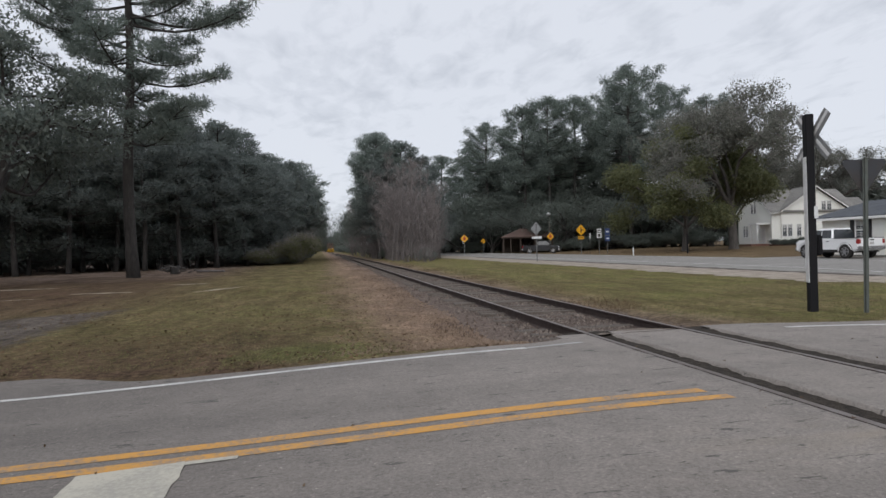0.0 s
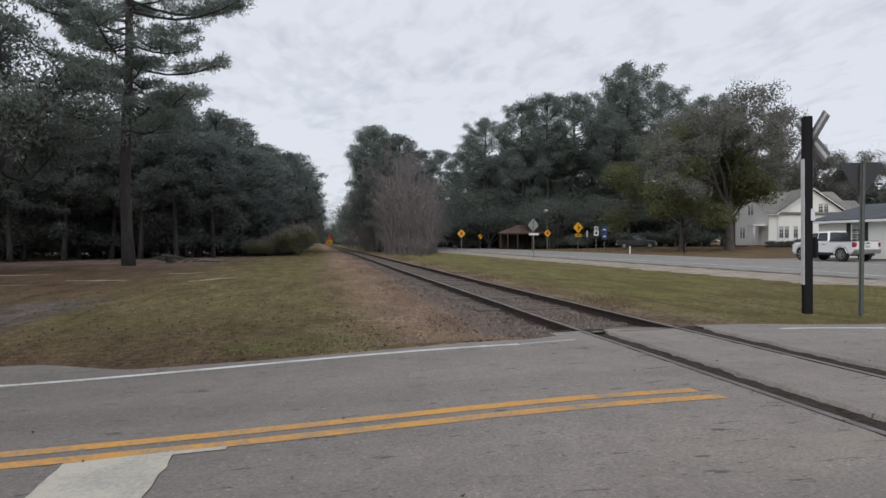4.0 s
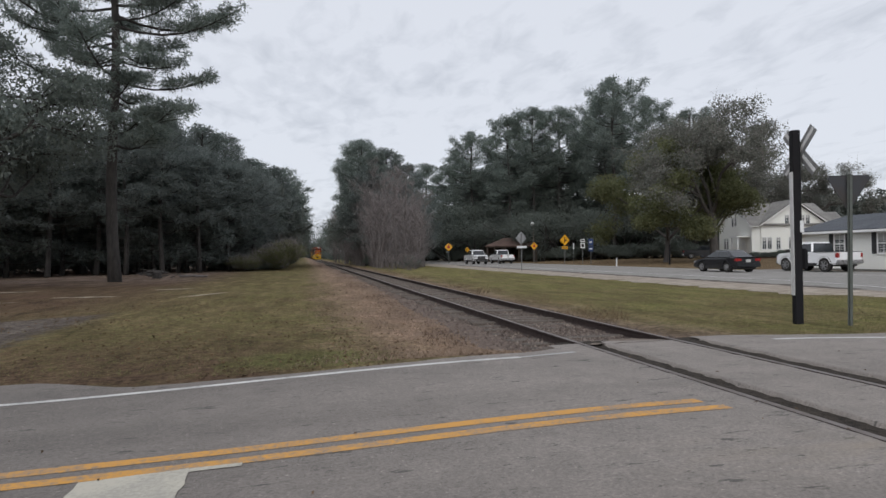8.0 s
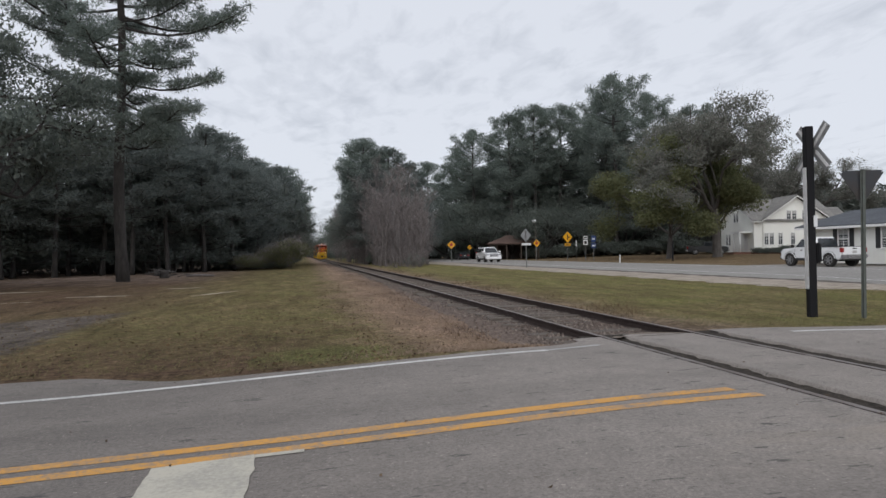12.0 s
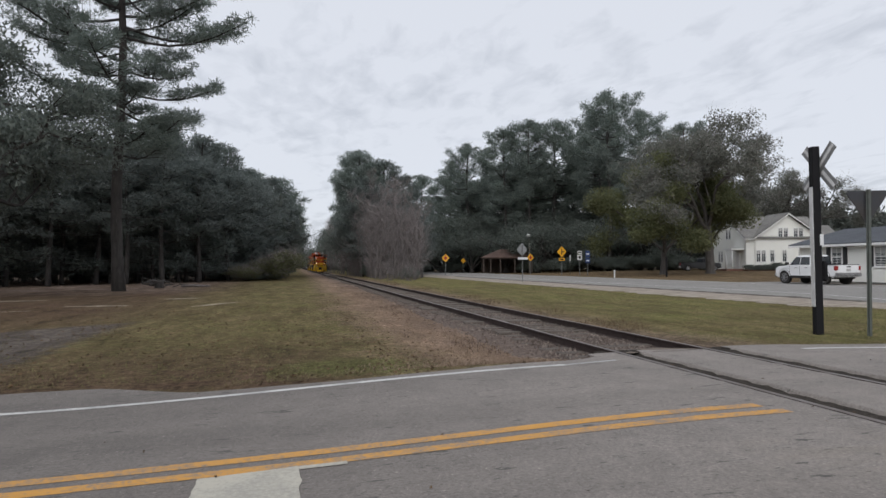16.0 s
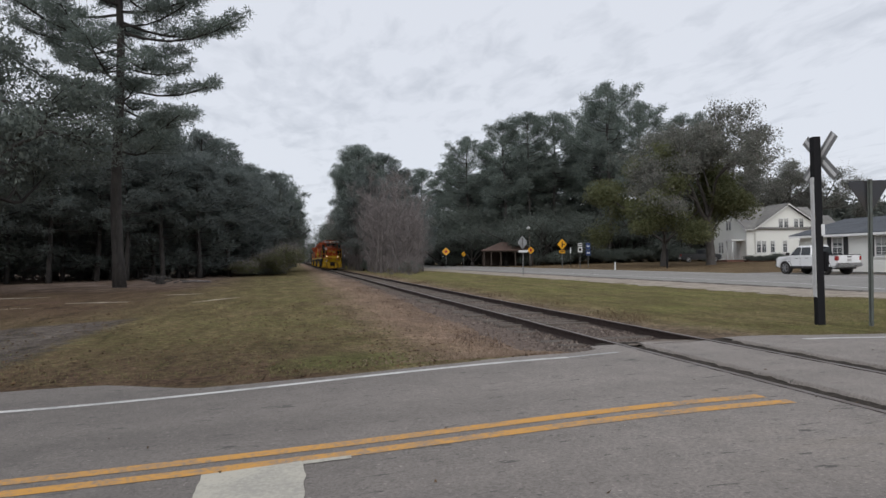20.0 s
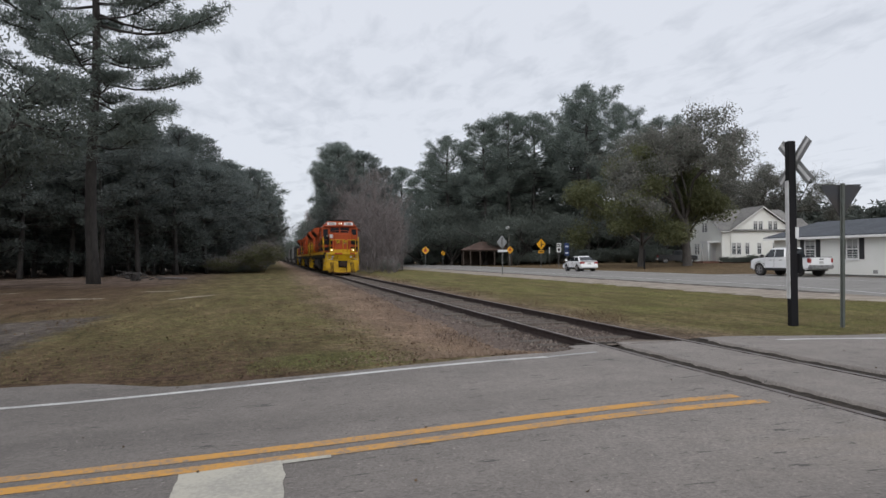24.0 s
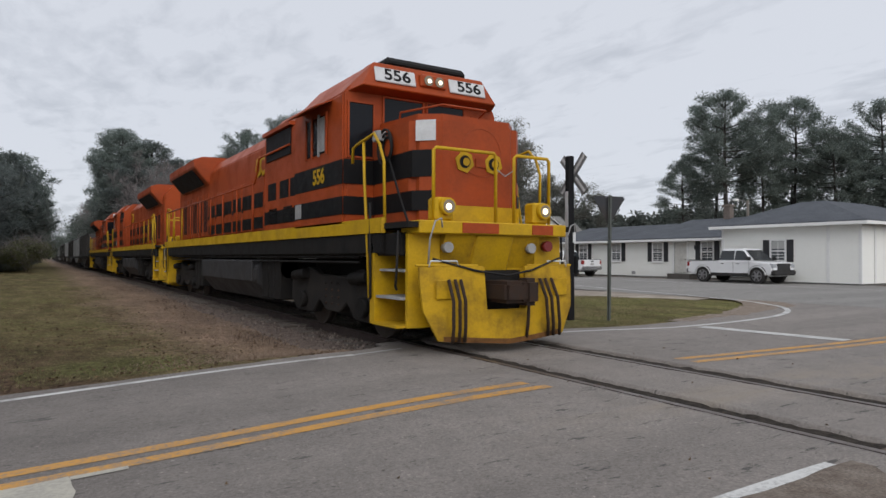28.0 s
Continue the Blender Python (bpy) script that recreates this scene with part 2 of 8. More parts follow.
# asphalt of the side road
def asphalt(name, base, crack=0.5, dusty=False):
    m = Mat(name, 0.85)
    base0 = base
    agg = m.ramp(m.noise(36.0, 6.0, 0.9, world=True), (0.34, 0.55), (0.66, 1.45))
    mid = m.ramp(m.noise(3.0, 6.0, 0.7, world=True), (0.3, 0.86), (0.7, 1.12))
    lane = m.ramp(m.noise(0.55, 4.0, 0.6, stretch=(0.12, 1.3, 1), world=True), (0.35, 0.86), (0.65, 1.12))
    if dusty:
        # base colour drops to 0.68 towards the west, full tone near the crossing
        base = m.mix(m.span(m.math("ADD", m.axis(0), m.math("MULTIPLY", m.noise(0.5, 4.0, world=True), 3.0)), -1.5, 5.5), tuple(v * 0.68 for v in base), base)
    c = m.mix(1.0, m.mix(1.0, m.mix(1.0, base, agg, "MULTIPLY"), mid, "MULTIPLY"), lane, "MULTIPLY")
    wob = m.math("ABSOLUTE", m.math("SUBTRACT", m.noise(0.9, 6.0, 0.62, world=True, distort=0.5), 0.5))
    cr = m.math("MULTIPLY", m.math("SUBTRACT", 1.0, m.span(wob, 0.0, 0.004)), crack * 0.6)
    spots = m.ramp(m.noise(5.5, 5.0, 0.72, stretch=(0.42, 1.7, 1), world=True), (0.618, 0.0), (0.65, 0.85))
    pits = m.ramp(m.noise(17.0, 3.0, 0.6, stretch=(0.6, 1.7, 1), world=True), (0.665, 0.0), (0.70, 0.85))
    c = m.mix(pits, c, (0.05, 0.047, 0.044))
    chips = m.ramp(m.noise(33.0, 2.0, 0.5, world=True), (0.69, 0.0), (0.73, 0.7))
    c = m.mix(chips, c, tuple(v * 1.9 for v in base0))
    c = m.mix(cr, c, (0.035, 0.034, 0.033))
    c = m.mix(spots, c, (0.045, 0.043, 0.04))
    if dusty:
        y = m.math("ADD", m.axis(1), m.math("MULTIPLY", m.noise(0.8, 4.0, world=True), 1.2))
        band = m.math("MULTIPLY", m.span(y, 3.7, 4.3), m.math("SUBTRACT", 1.0, m.span(y, 4.5, 5.1)))
        band = m.math("MULTIPLY", band, m.math("MULTIPLY", m.span(m.axis(0), 1.5, 5.0), m.ramp(m.noise(1.6, 5.0, 0.7, stretch=(0.5, 1.6, 1), world=True), (0.42, 0.0), (0.62, 0.75))))
        c = m.mix(band, c, (0.235, 0.198, 0.158))
    m.color(c)
    m.bump(m.noise(90.0, 3.0, 0.8, world=True), 0.7, 0.008)
    return m.m


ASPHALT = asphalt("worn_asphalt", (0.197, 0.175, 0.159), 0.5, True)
ASPHALT_HWY = asphalt("pale_highway_asphalt", (0.212, 0.201, 0.188), 0.2)
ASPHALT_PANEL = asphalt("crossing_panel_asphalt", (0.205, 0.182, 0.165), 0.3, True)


def line_paint(name, c, wear=0.5):
    m = Mat(name, 0.7)
    n = m.noise(28.0, 5.0, 0.75, world=True)
    big = m.noise(2.2, 4.0, 0.6, world=True)
    f = m.ramp(m.math("ADD", m.math("MULTIPLY", n, 0.55), m.math("MULTIPLY", big, 0.45)), (0.46, 0.0), (0.60, wear))
    m.color(m.mix(f, c, (0.15, 0.148, 0.145))).bump(n, 0.2, 0.004)
    return m.m


YELLOW_PAINT = line_paint("yellow_line_paint", (0.49, 0.245, 0.045), 0.85)
WHITE_PAINT = line_paint("white_line_paint", (0.54, 0.535, 0.52), 0.7)
STOP_PAINT = line_paint("worn_stop_bar_paint", (0.41, 0.385, 0.325), 0.45)


def ground_material():
    m = Mat("winter_grass_and_dirt", 0.95)
    m.b.inputs["Specular IOR Level"].default_value = 0.06
    x, y = m.axis(0), m.axis(1)
    n1, n2, n3 = m.noise(0.35, 5.0, 0.6, world=True), m.noise(2.5, 5.0, 0.7, world=True), m.noise(28.0, 4.0, 0.8, world=True)
    grass = m.mix(m.ramp(n1, (0.35, 0.0), (0.65, 1.0)), (0.110, 0.105, 0.042), (0.140, 0.113, 0.058))
    grass = m.mix(m.ramp(n2, (0.42, 0.0), (0.68, 0.75)), grass, (0.150, 0.105, 0.062))
    lawn = m.math("MULTIPLY", m.math("MULTIPLY", m.span(x, 7.0, 9.0), m.ramp(n1, (0.40, 1.0), (0.64, 0.35))), m.ramp(n2, (0.35, 0.8), (0.7, 0.15)))
    grass = m.mix(lawn, grass, (0.152, 0.148, 0.054))
    # straw-coloured strip beside the ballast, from the road along the track
    wob = m.math("MULTIPLY", m.math("SUBTRACT", n1, 0.5), 3.2)
    xs = m.math("ADD", x, m.math("ADD", wob, m.math("MULTIPLY", m.math("SUBTRACT", n2, 0.5), 1.2)))
    straw = m.math("MULTIPLY", m.span(xs, 0.2, 2.4), m.math("SUBTRACT", 1.0, m.span(xs, 5.0, 8.2)))
    straw = m.math("MULTIPLY", straw, m.span(m.math("ADD", y, wob), 8.0, 9.6))
    c = m.mix(m.math("MULTIPLY", straw, 0.9), grass, m.mix(m.ramp(n2, (0.3, 0.0), (0.7, 1.0)), (0.295, 0.210, 0.155), (0.185, 0.127, 0.094)))
    bank = m.math("MULTIPLY", m.span(xs, 2.2, 3.4), m.math("MULTIPLY", m.math("SUBTRACT", 1.0, m.span(xs, 7.0, 7.6)), m.ramp(n2, (0.3, 0.9), (0.7, 0.5))))
    c = m.mix(m.math("MULTIPLY", bank, straw), c, (0.150, 0.112, 0.096))
    # pine needles under the trees of the field
    left = m.math("MULTIPLY", m.math("SUBTRACT", 1.0, m.span(m.math("ADD", x, m.math("MULTIPLY", wob, 1.5)), -8.0, -1.5)), m.span(m.math("ADD", y, m.math("MULTIPLY", wob, 2.0)), 9.5, 22.0))
    c = m.mix(m.math("MULTIPLY", left, m.ramp(n1, (0.3, 0.95), (0.75, 0.55))), c, (0.090, 0.057, 0.043))
    # leaf litter and worn earth by the road
    near = m.math("MULTIPLY", m.math("SUBTRACT", 1.0, m.span(m.math("ADD", y, wob), 8.5, 15.0)), m.math("SUBTRACT", 1.0, m.span(xs, -0.5, 1.5)))
    c = m.mix(m.math("MULTIPLY", near, m.ramp(n2, (0.3, 0.6), (0.6, 1.0))), c, (0.088, 0.058, 0.040))
    # greener patch at the road's edge
    gx_, gy_ = m.math("MULTIPLY", m.math("SUBTRACT", x, 0.47), 0.8), m.math("MULTIPLY", m.math("SUBTRACT", y, 9.67), 1.0)
    green = m.math("ADD", m.math("ADD", m.math("MULTIPLY", gx_, gx_), m.math("MULTIPLY", gy_, gy_)), m.math("MULTIPLY", m.math("SUBTRACT", n2, 0.5), 2.0))
    c = m.mix(m.math("MULTIPLY", m.math("SUBTRACT", 1.0, m.span(green, 0.2, 1.5)), 0.6), c, (0.098, 0.108, 0.038))
    # grey dirt drive that comes in from the west
    worn_x = m.math("ADD", x, m.math("ADD", m.math("MULTIPLY", m.math("SUBTRACT", n2, 0.5), 1.3), m.math("MULTIPLY", m.math("SUBTRACT", m.noise(9.0, 4.0, 0.8, world=True), 0.5), 0.9)))
    reach = m.math("SUBTRACT", m.math("ADD", y, m.math("MULTIPLY", m.math("SUBTRACT", n2, 0.5), 1.6)), m.math("MULTIPLY", x, 0.77))
    drive = m.math("MULTIPLY", m.math("SUBTRACT", 1.0, m.span(worn_x, -4.9, -4.3)), m.math("MULTIPLY", m.math("SUBTRACT", 1.0, m.span(reach, 21.9, 22.6)), m.span(y, 9.6, 11.2)))
    c = m.mix(m.math("MULTIPLY", drive, 0.9), c, m.mix(m.ramp(n2, (0.35, 0.0), (0.65, 1.0)), (0.078, 0.066, 0.060), (0.130, 0.112, 0.103)))
    # pale sandy patches far in the field, brown verge of the highway
    for cx, cy, ang, a, b in ((-7.5, 26.35, 3, 1.15, 0.30), (-3.3, 26.4, 64, 1.6, 0.24), (-9.5, 24.1, 15, 0.6, 0.14), (-12.0, 30.5, 5, 1.4, 0.4), (-5.2, 31.0, 20, 0.9, 0.3)):
        ca, sa = math.cos(radians(ang)), math.sin(radians(ang))
        dx, dy = m.math("SUBTRACT", x, cx), m.math("SUBTRACT", y, cy)
        u = m.math("ADD", m.math("MULTIPLY", dx, ca / a), m.math("MULTIPLY", dy, sa / a))
        v = m.math("SUBTRACT", m.math("MULTIPLY", dy, ca / b), m.math("MULTIPLY", dx, sa / b))
        d2 = m.math("ADD", m.math("ADD", m.math("MULTIPLY", u, u), m.math("MULTIPLY", v, v)), m.math("MULTIPLY", m.math("SUBTRACT", n2, 0.5), 3.0))
        c = m.mix(m.math("MULTIPLY", m.math("SUBTRACT", 1.0, m.span(d2, 0.3, 1.3)), 0.85), c, (0.33, 0.29, 0.235))
    # pinkish needle litter along the wood's edge
    rim = m.math("MULTIPLY", m.span(m.math("ADD", y, m.math("MULTIPLY", wob, 3.0)), 33.0, 44.0), m.math("SUBTRACT", 1.0, m.span(m.math("ADD", x, m.math("MULTIPLY", wob, 2.0)), -9.0, -3.5)))
    c = m.mix(m.math("MULTIPLY", rim, m.ramp(m.noise(0.7, 5.0, 0.7, stretch=(0.4, 1.6, 1), world=True), (0.40, 0.15), (0.62, 0.9))), c, (0.235, 0.178, 0.152))
    verge = m.span(m.math("ADD", x, wob), 28.0, 30.5)
    c = m.mix(m.math("MULTIPLY", verge, 0.8), c, (0.13, 0.088, 0.058))
    mott = m.ramp(n3, (0.32, 0.52), (0.68, 1.55))
    streak = m.ramp(m.noise(1.1, 6.0, 0.72, stretch=(1.4, 0.35, 1), world=True), (0.32, 0.60), (0.68, 1.42))
    c = m.mix(1.0, c, streak, "MULTIPLY")
    c = m.mix(1.0, c, m.ramp(m.noise(8.0, 4.0, 0.8, world=True), (0.36, 0.62), (0.64, 1.38)), "MULTIPLY")
    m.color(m.mix(1.0, c, mott, "MULTIPLY"))
    m.bump(m.math("ADD", n3, m.math("MULTIPLY", n2, 1.5)), 0.9, 0.05)
    return m.m


GROUND = ground_material()


def earth_mat(name, a, b, scale=6.0):
    m = Mat(name, 0.95)
    m.b.inputs["Specular IOR Level"].default_value = 0.12
    n = m.noise(scale, 6.0, 0.7, world=True)
    g = m.ramp(m.noise(55.0, 3.0, 0.7, world=True), (0.3, 0.65), (0.7, 1.3))
    m.color(m.mix(1.0, m.mix(m.ramp(n, (0.35, 0.0), (0.65, 1.0)), a, b), g, "MULTIPLY")).bump(n, 0.8, 0.03)
    return m.m


BALLAST_BED = earth_mat("dusty_ballast_bed", (0.088, 0.066, 0.056), (0.170, 0.134, 0.115), 9.0)
VERGE_DIRT = earth_mat("brown_verge_dirt", (0.12, 0.095, 0.078), (0.20, 0.17, 0.145), 5.0)
GRAVEL_BROWN = earth_mat("brown_gravel", (0.15, 0.115, 0.088), (0.29, 0.24, 0.20), 7.0)
GRAVEL_VERGE = earth_mat("pale_gravel_verge", (0.205, 0.172, 0.140), (0.36, 0.318, 0.272), 2.0)
STONE = Mat("ballast_stone", 0.9)
STONE.color(STONE.ramp(STONE.island(), (0.0, (0.072, 0.055, 0.048)), (0.75, (0.145, 0.116, 0.101)), (1.0, (0.22, 0.185, 0.162))))
STONE.b.inputs["Specular IOR Level"].default_value = 0.2
STONE = STONE.m
LITTER = Mat("dead_leaf", 0.8)
LITTER.color(LITTER.mix(LITTER.island(), (0.05, 0.034, 0.023), (0.14, 0.09, 0.052)))
LITTER.b.inputs["Specular IOR Level"].default_value = 0.15
LITTER = LITTER.m
BLADE = Mat("grass_blade", 0.8)
BLADE.color(BLADE.mix(BLADE.ramp(BLADE.noise(0.45, 5.0, 0.65, world=True), (0.40, 0.0), (0.62, 0.8)), BLADE.mix(BLADE.island(), (0.095, 0.110, 0.040), (0.190, 0.175, 0.085)), BLADE.mix(BLADE.island(), (0.120, 0.092, 0.056), (0.205, 0.160, 0.105))))
BLADE.b.inputs["Specular IOR Level"].default_value = 0.1
BLADE = BLADE.m
STRAW = Mat("dry_grass_blade", 0.85)
STRAW.color(STRAW.mix(STRAW.island(), (0.175, 0.128, 0.096), (0.275, 0.207, 0.156)))
STRAW.b.inputs["Specular IOR Level"].default_value = 0.1
STRAW = STRAW.m
RUST = painted("rusty_rail_steel", (0.040, 0.026, 0.023), 0.8, 0.2, 0.6, 4.0, (0.03, 0.022, 0.02), 0.3)
RAILTOP = painted("worn_rail_head", (0.20, 0.17, 0.155), 0.42, 0.8, 0.5, 3.0)
TIE_WOOD = Mat("weathered_tie_wood", 0.95)
_n = TIE_WOOD.noise(7.0, 6.0, 0.7, stretch=(0.3, 3, 3))
TIE_WOOD.color(TIE_WOOD.mix(TIE_WOOD.ramp(_n, (0.3, 0.0), (0.7, 1.0)), (0.045, 0.036, 0.030), (0.135, 0.115, 0.10))).bump(_n, 0.8, 0.02)
TIE_WOOD = TIE_WOOD.m
GAP_DIRT = earth_mat("dirt_packed_flangeway", (0.018, 0.016, 0.014), (0.06, 0.05, 0.042), 14.0)

# ---- ground ----
TRACK_X = 5.0


def road_z(x):
    return -0.01 + 0.095 * sm((x + 3.0) / 6.5) + 0.135 * sm((x + 6.0) / 9.5) + 0.11 * sm((x - 9.0) / 8.0)


def ground_z(x, y):
    near = road_z(x) - 0.035 - 0.13 * math.exp(-((x - 5.2) / 1.5) ** 4)
    left = 0.06 + 0.10 * sm((y - 9.0) / 35.0)
    right = 0.185 + 0.11 * sm((x - 9.0) / 8.0) + 0.35 * sm((x - 34.0) / 16.0) * sm((y - 45.0) / 20.0)
    far = left + (right - left) * sm((x - 5.0) / 3.5)
    far -= 0.10 * math.exp(-((x - TRACK_X) / 2.4) ** 2)
    k = sm((y - 8.3) / 2.2) if y > 5 else sm((1.6 - y) / 3.0) * 0.0
    z = near + (far - near) * k
    z += 0.05 * noise.noise(Vector((x * 0.11, y * 0.11, 0.3))) * sm((y - 10.0) / 8.0) * (1 - sm((x - 4.0) / 4.0))
    z += 0.012 * noise.noise(Vector((x * 0.9, y * 0.9, 4.3))) * k
    return z


def steps(*spans):
    out = []
    for a, b, d in spans:
        out += list(np.arange(a, b - 1e-6, d))
    return out + [spans[-1][1]]


gx = steps((-1500, -300, 150), (-300, -60, 15), (-60, -16, 2.5), (-16, 13, 0.5), (13, 60, 2.0), (60, 300, 15), (300, 1500, 150))
gy = steps((-1500, -300, 150), (-300, -30, 15), (-30, 0, 2.0), (0, 26, 0.5), (26, 80, 1.5), (80, 400, 12), (400, 1500, 150))
ground = sheet("ground", [[(x, y, ground_z(x, y)) for x in gx] for y in gy], GROUND)
tagged(ground, "winter grass field with dry straw and pine needles", "ground", kind="structure")

# ---- side road, highway and their joints ----
def ragged(v, k, amp):
    return amp * (noise.noise(Vector((v * 0.8, k, 0.0))) + 0.5 * noise.noise(Vector((v * 2.7, k + 5.0, 0.0))))


def strip(name, xs, lo, hi, zf, material, n=8, parent=None):
    """A paved strip along x between two edges."""
    rows = []
    for x in xs:
        a, b = lo(x), hi(x)
        rows.append([(x, a + (b - a) * j / n, zf(x, a + (b - a) * j / n)) for j in range(n + 1)])
    return sheet(name, [list(r) for r in zip(*rows)], material, parent)


def apron(x):
    """Far edge of the pavement, with the gravelly bulge of a driveway in the west."""
    bulge = 0.78 * sm((-1.3 - x) / 1.7) * (1 - 0.3 * sm((-5.0 - x) / 6.0))
    return 8.20 + bulge + ragged(x, 1.0, 0.05) + 0.26 * sm((x - 0.3) / 2.4) + 0.40 * sm((x - 3.2) / 0.9)


def south_edge(x):
    return 2.12 + ragged(x, 7.0, 0.07)


xs_a = steps((-90, -20, 5.0), (-20, 4.0, 0.25))
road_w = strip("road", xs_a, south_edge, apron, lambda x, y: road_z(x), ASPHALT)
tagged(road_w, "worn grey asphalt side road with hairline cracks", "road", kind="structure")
xs_c = steps((4.64, 5.64, 0.2))
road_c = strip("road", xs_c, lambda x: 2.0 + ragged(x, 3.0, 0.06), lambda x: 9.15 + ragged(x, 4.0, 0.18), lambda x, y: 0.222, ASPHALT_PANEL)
tagged(road_c, "asphalt panel between the rails of the crossing", "road", kind="structure")
# corner to the highway: the far edge swings out to meet it
def north_east(x):
    if x < 9.4:
        return 9.32 + ragged(x, 9.0, 0.05) - 0.47 * sm((x - 6.4) / 3.0)
    if x < 16.6:
        return 8.85 + 3.3 * (1 - math.sqrt(max(0.0, 1 - ((x - 9.4) / 7.3) ** 2)))
    return 12.15 + 6.0 * sm((x - 16.6) / 2.0)


xs_e = steps((6.2, 17.0, 0.3), (17.0, 19.2, 0.3))
road_e = strip("road", xs_e, lambda x: 2.0 - 6.0 * sm((x - 11.0) / 8.0), north_east, lambda x, y: road_z(x), ASPHALT)
tagged(road_e, "grey asphalt mouth of the side road at the highway", "road", kind="structure")
hw_y = steps((-160, -20, 10.0), (-20, 0, 2.5), (0, 60, 0.6), (60, 130, 2.5), (130, 520, 30.0))


def highway_z(x):
    return 0.335 + 0.02 * math.sin(math.pi * (x - 17.0) / 11.2)


hwy = sheet("road", [[(x, y, highway_z(x)) for x in [(17.0 + ragged(y, 61.0, 0.22)) * (1 - j / 12) + 28.2 * j / 12 for j in range(13)]] for y in hw_y], ASPHALT_HWY)
tagged(hwy, "pale grey two-lane highway asphalt", "highway", kind="structure")
lot = sheet("pavement", [[(28.1 + (31.6 - 28.1) * j / 4, y, 0.330) for j in range(5)] for y in steps((-40, 38, 2.0))], ASPHALT_HWY)
tagged(lot, "paved parking apron before the white building", "parking apron", kind="structure")
shoulder = sheet("pavement", [[(14.35 + ragged(y, 2.0, 0.5) + ragged(y * 2.6, 5.0, 0.40) + 1.7 * sm((17.0 - y) / 4.0) + (17.4 - 14.3) * j / 6 * (1 - 0.5 * sm((17.0 - y) / 4.0)), y, (0.272 if j == 0 else 0.308 + 0.024 * j / 6)) for j in range(7)] for y in steps((12.5, 60, 0.5), (60, 140, 4.0))], GRAVEL_VERGE)
tagged(shoulder, "pale gravel shoulder beside the highway", "shoulder", kind="structure")
BROKEN_EDGE = earth_mat("dark_broken_asphalt", (0.050, 0.044, 0.040), (0.125, 0.110, 0.098), 2.5)
broken = sheet("pavement", [[(16.75 + ragged(y * 1.5, 71.0, 0.45) + j / 4 * (0.55 + ragged(y * 2.0, 77.0, 0.35)), y, highway_z(17.2) + 0.004 - (0.02 if j == 0 else 0)) for j in range(5)] for y in steps((17.0, 70, 0.4))], BROKEN_EDGE)
tagged(broken, "dark broken asphalt along the highway's edge", "road edge", kind="structure")


def marking(name, pts, width, material, label, lift=0.0035, zf=lambda x, y: road_z(x)):
    """A painted line along pts (x, y)."""
    left, right = [], []
    for i, (x, y) in enumerate(pts):
        a, b = pts[max(i - 1, 0)], pts[min(i + 1, len(pts) - 1)]
        d = Vector((b[0] - a[0], b[1] - a[1], 0)).normalized()
        w = width * (0.5 + 0.04 * noise.noise(Vector((x * 3, y * 3, 0))))
        left.append((x - d.y * w, y + d.x * w, zf(x, y) + lift))
        right.append((x + d.y * w, y - d.x * w, zf(x, y) + lift))
    ob = sheet(name, [left, right], material)
    return tagged(ob, label, "road marking", kind="structure")


def run(x0, x1, y, d=0.25):
    return [(float(x), y(float(x)) if callable(y) else y) for x in np.linspace(x0, x1, max(2, int(abs(x1 - x0) / d)))]


for dy, x1 in ((0.131, 3.76), (-0.131, 3.86)):
    marking("yellow_line", run(-60, x1, lambda x, q=dy: 5.075 + q + 0.20 * sm((x + 0.5) / 5.0)), 0.140, YELLOW_PAINT, "double yellow centre line, slightly worn")
    marking("yellow_line", run(6.47, 16.0, lambda x, q=dy: 5.50 + q - 0.075 * (x - 6.5)), 0.14, YELLOW_PAINT, "double yellow centre line, slightly worn")
marking("white_line", run(-60, 3.04, lambda x: 7.72 + 0.42 * sm((x + 4.0) / 8.0)), 0.105, WHITE_PAINT, "white edge line of the side road")
marking("white_line", run(3.06, 4.15, lambda x: 8.13 + 0.24 * (x - 3.06)), 0.08, line_paint("faded_white_paint", (0.34, 0.34, 0.335), 0.8), "faded end of the white edge line")
marking("white_line", run(7.2, 9.9, lambda x: 8.70 - 0.50 * sm((x - 7.2) / 2.9)), 0.105, WHITE_PAINT, "white edge line of the side road")
corner_pts = [(9.9, 8.2), (10.9, 8.15), (12.2, 8.17), (13.41, 8.34), (14.55, 8.81), (15.44, 9.54), (16.2, 10.6), (16.76, 11.68), (17.3, 13.6), (18.1, 16.4), (18.9, 19.4), (19.5, 23.0)]
fine = []
for i in range(len(corner_pts) - 1):
    for k in range(4):
        p = [corner_pts[min(max(i + j, 0), len(corner_pts) - 1)] for j in (-1, 0, 1, 2)]
        t = k / 4
        fine.append(tuple(0.5 * (2 * p[1][q] + (p[2][q] - p[0][q]) * t + (2 * p[0][q] - 5 * p[1][q] + 4 * p[2][q] - p[3][q]) * t * t
                                 + (3 * p[1][q] - p[0][q] - 3 * p[2][q] + p[3][q]) * t ** 3) for q in (0, 1)))
marking("white_line", fine + [(19.5, 23.0)], 0.13, WHITE_PAINT, "curved white edge line at the road mouth", 0.006, lambda x, y: max(road_z(x), highway_z(max(x, 17.0)) if x > 16.7 else 0.0))
marking("white_line", [(19.5, float(y)) for y in np.linspace(23.0, 150, 60)], 0.17, WHITE_PAINT, "white edge line of the highway", 0.006, lambda x, y: highway_z(x))
